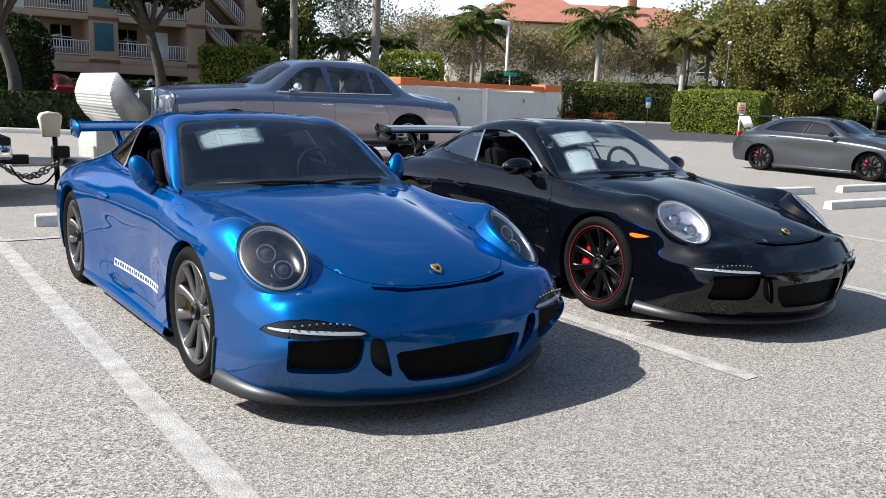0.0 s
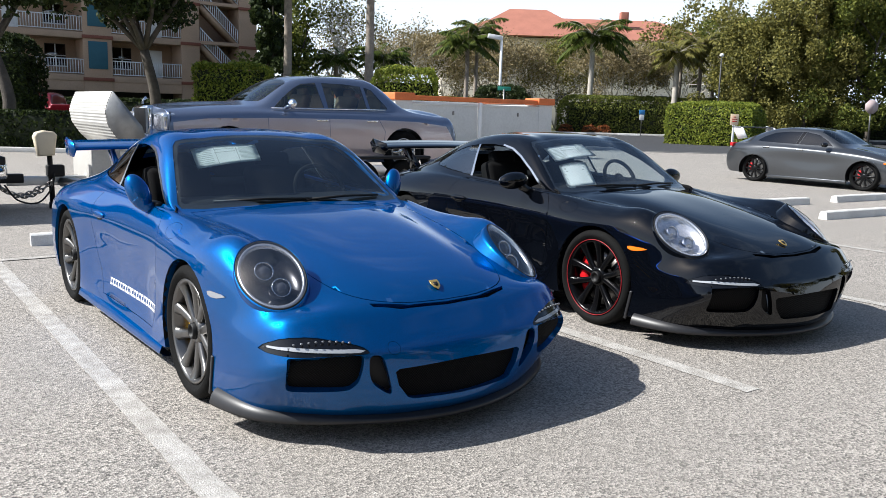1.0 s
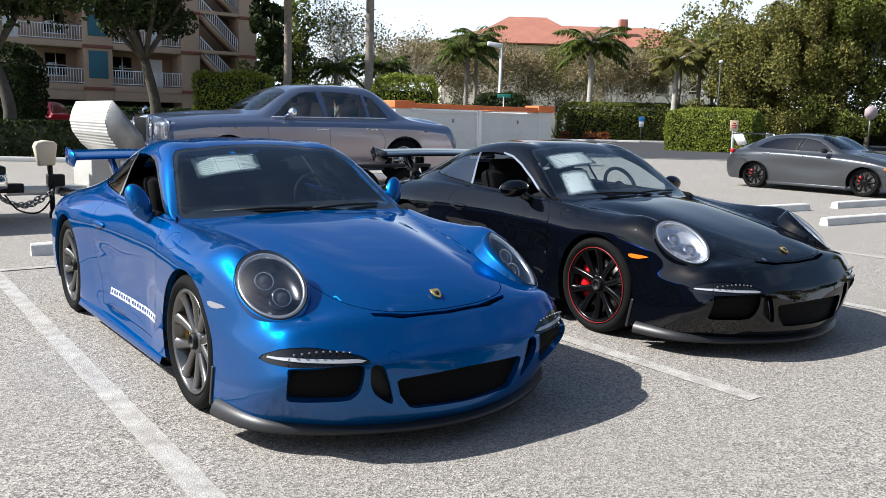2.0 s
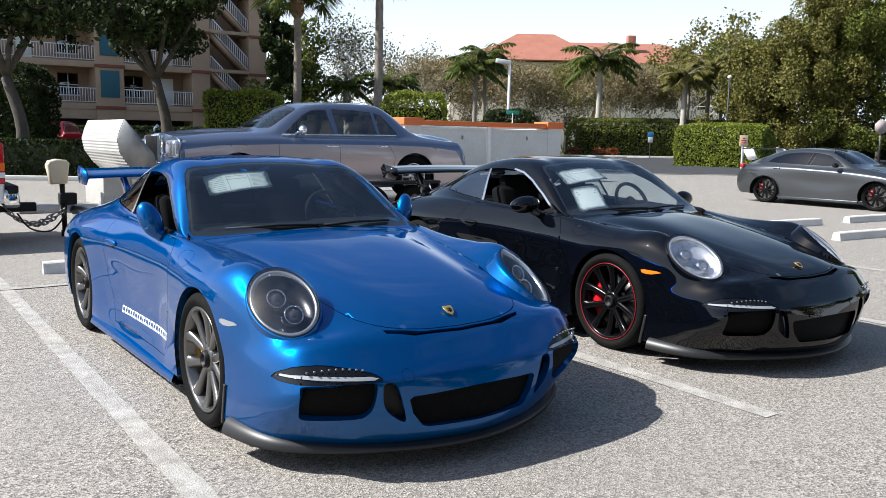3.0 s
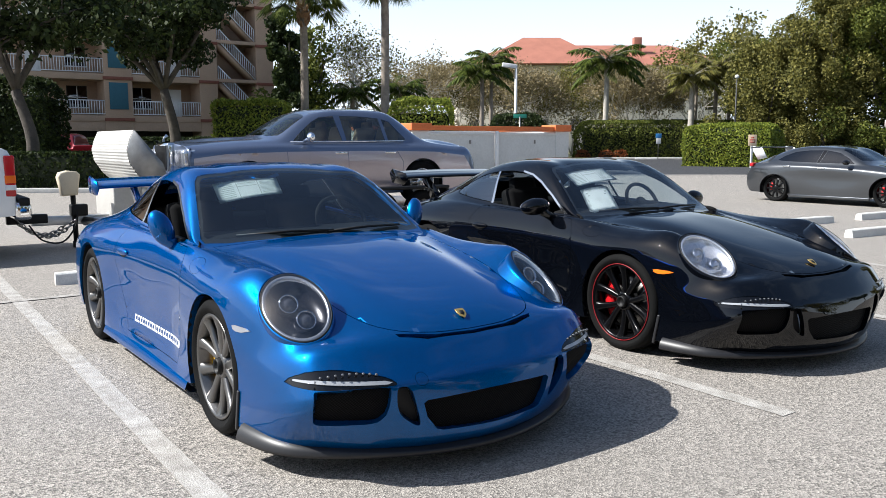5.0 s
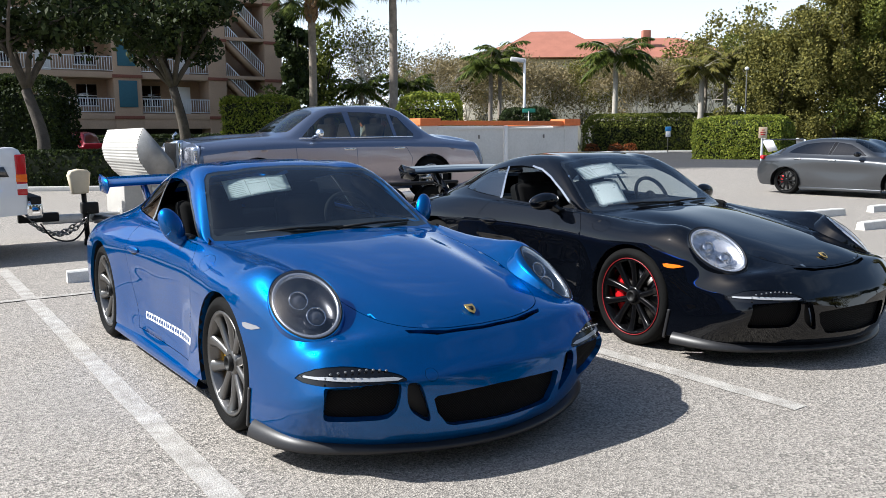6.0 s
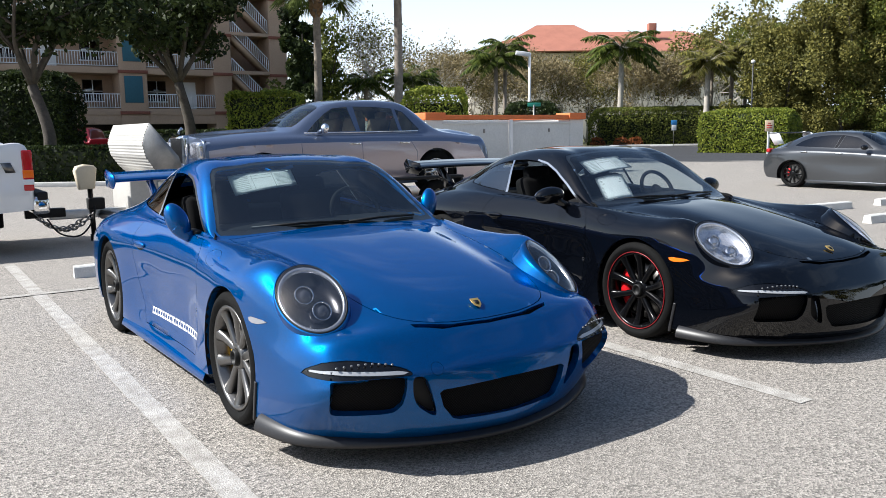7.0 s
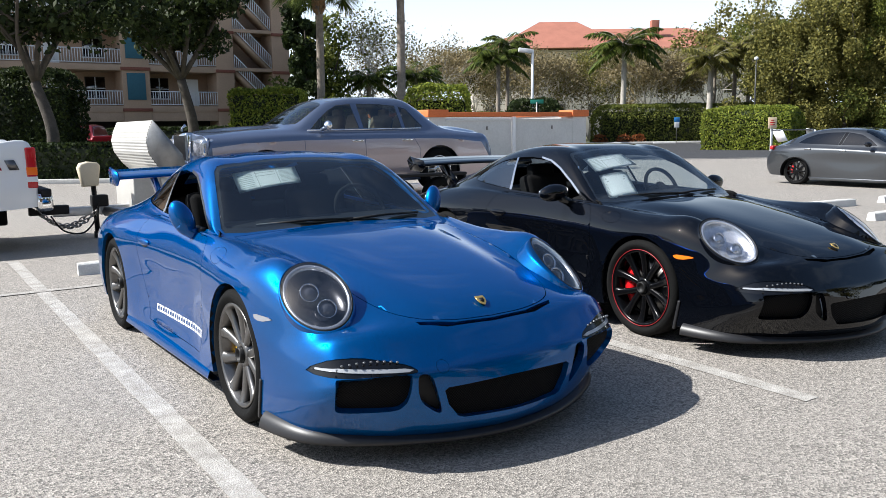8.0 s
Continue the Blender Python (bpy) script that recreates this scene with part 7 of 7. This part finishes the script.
for k in range(NF):
    z = Z0 + k * ST
    for x0, x1 in ((3.6, 11.7), (13.6, 18.45), (-6.4, 2.0)):
        slabp = part("balcony", box(x1 - x0, 2.3, 0.42, ((x0 + x1) / 2, 1.15, z - 0.22), 0.01), STUCCO, bl, "balcony slab with stucco edge")
        bm = box(x1 - x0, 0.06, 0.06, ((x0 + x1) / 2, 0.06, z + 1.02))
        box(x1 - x0, 0.05, 0.05, ((x0 + x1) / 2, 0.06, z + 0.10), bm=bm)
        n = int((x1 - x0) / 0.17)
        for j in range(n + 1):
            box(0.04, 0.03, 0.95, (x0 + (x1 - x0) * j / n, 0.06, z + 0.55), bm=bm)
        part("railing", bm, RAIL, slabp, "white picket railing")
        m = int((x1 - x0) / 2.3)
        for j in range(m):
            xc = x0 + (j + 0.5) * (x1 - x0) / m
            if j % 3 == 1:
                part("door", box(0.95, 0.08, 2.05, (xc, 2.22, z + 1.03), 0.01), RAIL, bl, "white apartment door")
            else:
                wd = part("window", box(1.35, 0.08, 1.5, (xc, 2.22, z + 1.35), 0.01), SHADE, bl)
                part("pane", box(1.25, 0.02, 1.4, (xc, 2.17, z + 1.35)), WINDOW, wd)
                part("glazing_bar", box(0.06, 0.03, 1.45, (xc, 2.15, z + 1.35)), RAIL, wd)
                part("glazing_bar", box(1.35, 0.03, 0.06, (xc, 2.15, z + 1.30)), RAIL, wd)
                part("sill", box(1.5, 0.12, 0.08, (xc, 2.16, z + 0.58)), RAIL, wd)
    part("shutter", box(1.25, 0.06, 1.85, (12.65, -0.03, z + 1.35), 0.01), TEAL, bl, "teal closed shutter panel")
    # open stair
    part("landing", box(3.1, 2.2, 0.25, (21.35, 1.1, z - 0.12), 0.01), STUCCO, bl)
    fl = part("stair_flight", slab([(19.9, z + ST - 0.1), (19.9, z + ST - 0.45), (22.8, z - 0.35), (22.8, z)], 1.0, Matrix.Translation((0, 1.15, 0)) @ pose(0, 0, 0, 90)), STUCCO, bl, "sloping stair flight")
    bm = bmesh.new()
    for j in range(19):
        x = 19.9 + 2.9 * j / 18
        box(0.04, 0.03, 0.95, (x, 0.10, z + ST * (22.8 - x) / 2.9 + 0.45), bm=bm)
    join(bm, tube([(19.9, 0.10, z + ST + 0.95), (22.8, 0.10, z + 0.95)], 0.035, 4))
    join(bm, tube([(19.9, 0.10, z + ST + 0.05), (22.8, 0.10, z + 0.05)], 0.035, 4))
    part("stair_railing", bm, RAIL, fl, "white sloping stair railing")
for x0, x1 in ((3.6, 11.7), (13.6, 18.45)):
    part("carport_lintel", box(x1 - x0, 0.3, 0.7, ((x0 + x1) / 2, 0.2, 2.62), 0.02), STUCCO, bl)
# dark sheet in place of the shade under the carport
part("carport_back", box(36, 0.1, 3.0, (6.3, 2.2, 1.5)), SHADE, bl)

# ---- orange-roofed block far behind ----
ROOF = material("terracotta_roof", (0.34, 0.135, 0.09), 0.8, vary=0.15, scale=0.7, bump=0.4, bump_scale=8)
FARWALL = material("pale_far_wall", (0.70, 0.62, 0.52), 0.9, vary=0.06)
ob = thing("roofed_building", STREET @ pose(27.0, 132, 0.9), "pale apartment block with a hipped terracotta roof", "building")
part("wall", box(44, 16, 13.6, (0, 8, 5.8), 0.05), FARWALL, ob)


def hip(x0, x1, y0, y1, z0, z1, ridge0, ridge1):
    bm = bmesh.new()
    a = [bm.verts.new(p) for p in ((x0, y0, z0), (x1, y0, z0), (x1, y1, z0), (x0, y1, z0), (ridge0, (y0 + y1) / 2, z1), (ridge1, (y0 + y1) / 2, z1))]
    for f in ((0, 1, 5, 4), (1, 2, 5), (2, 3, 4, 5), (3, 0, 4), (3, 2, 1, 0)):
        bm.faces.new([a[i] for i in f])
    bmesh.ops.recalc_face_normals(bm, faces=bm.faces)
    return bm


part("roof", hip(-23, 23, -1.2, 17, 12.6, 16.6, -12, 14), ROOF, ob, "terracotta tiled hip roof", False)
part("gable_roof", hip(-19, 2, -3.5, 12, 12.6, 17.4, -11, -5), ROOF, ob, "terracotta tiled hip roof", False)
part("chimney", box(1.3, 1.3, 2.4, (7.6, 4.0, 16.2), 0.1), ROOF, ob)
for k in range(8):
    for fl_z in (3.2, 6.6, 10.2):
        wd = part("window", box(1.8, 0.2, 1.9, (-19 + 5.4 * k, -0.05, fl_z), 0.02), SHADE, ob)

# ---- behind and beside the viewpoint: unseen trees and a low block, added to darken the cars' reflections ----
row = [o for o in scene.objects if o.name.startswith("tree") and o.parent is None and "dense" in o.get("label", "")]
for k, (x, y, turn) in enumerate(((-22, -24, 40), (-14, -27, 130), (-6, -29, 220), (2, -30, 300), (10, -29, 15), (18, -26, 75), (26, -21, 160), (-26, -14, 250), (31, -14, 20), (35, -7, 95), (37, 0, 200))):
    copy_thing(row[k % len(row)], pose(x, y, 0, 0, 0, turn))
low = thing("low_building", pose(2, -40, 0), "unseen low tan block with a flat roof, added to darken reflections", "building")
part("wall", box(60, 8, 6, (0, 0, 3), 0.05), STUCCO, low)
part("roof", box(61, 9, 0.4, (0, 0, 6.2), 0.05), BAND, low)
for k in range(9):
    wd = part("window", box(3.6, 0.1, 2.2, (-26 + 6.5 * k, 4.02, 1.7), 0.02), SHADE, low)
    part("pane", box(3.4, 0.04, 2.0, (-26 + 6.5 * k, 4.09, 1.7)), WINDOW, wd)
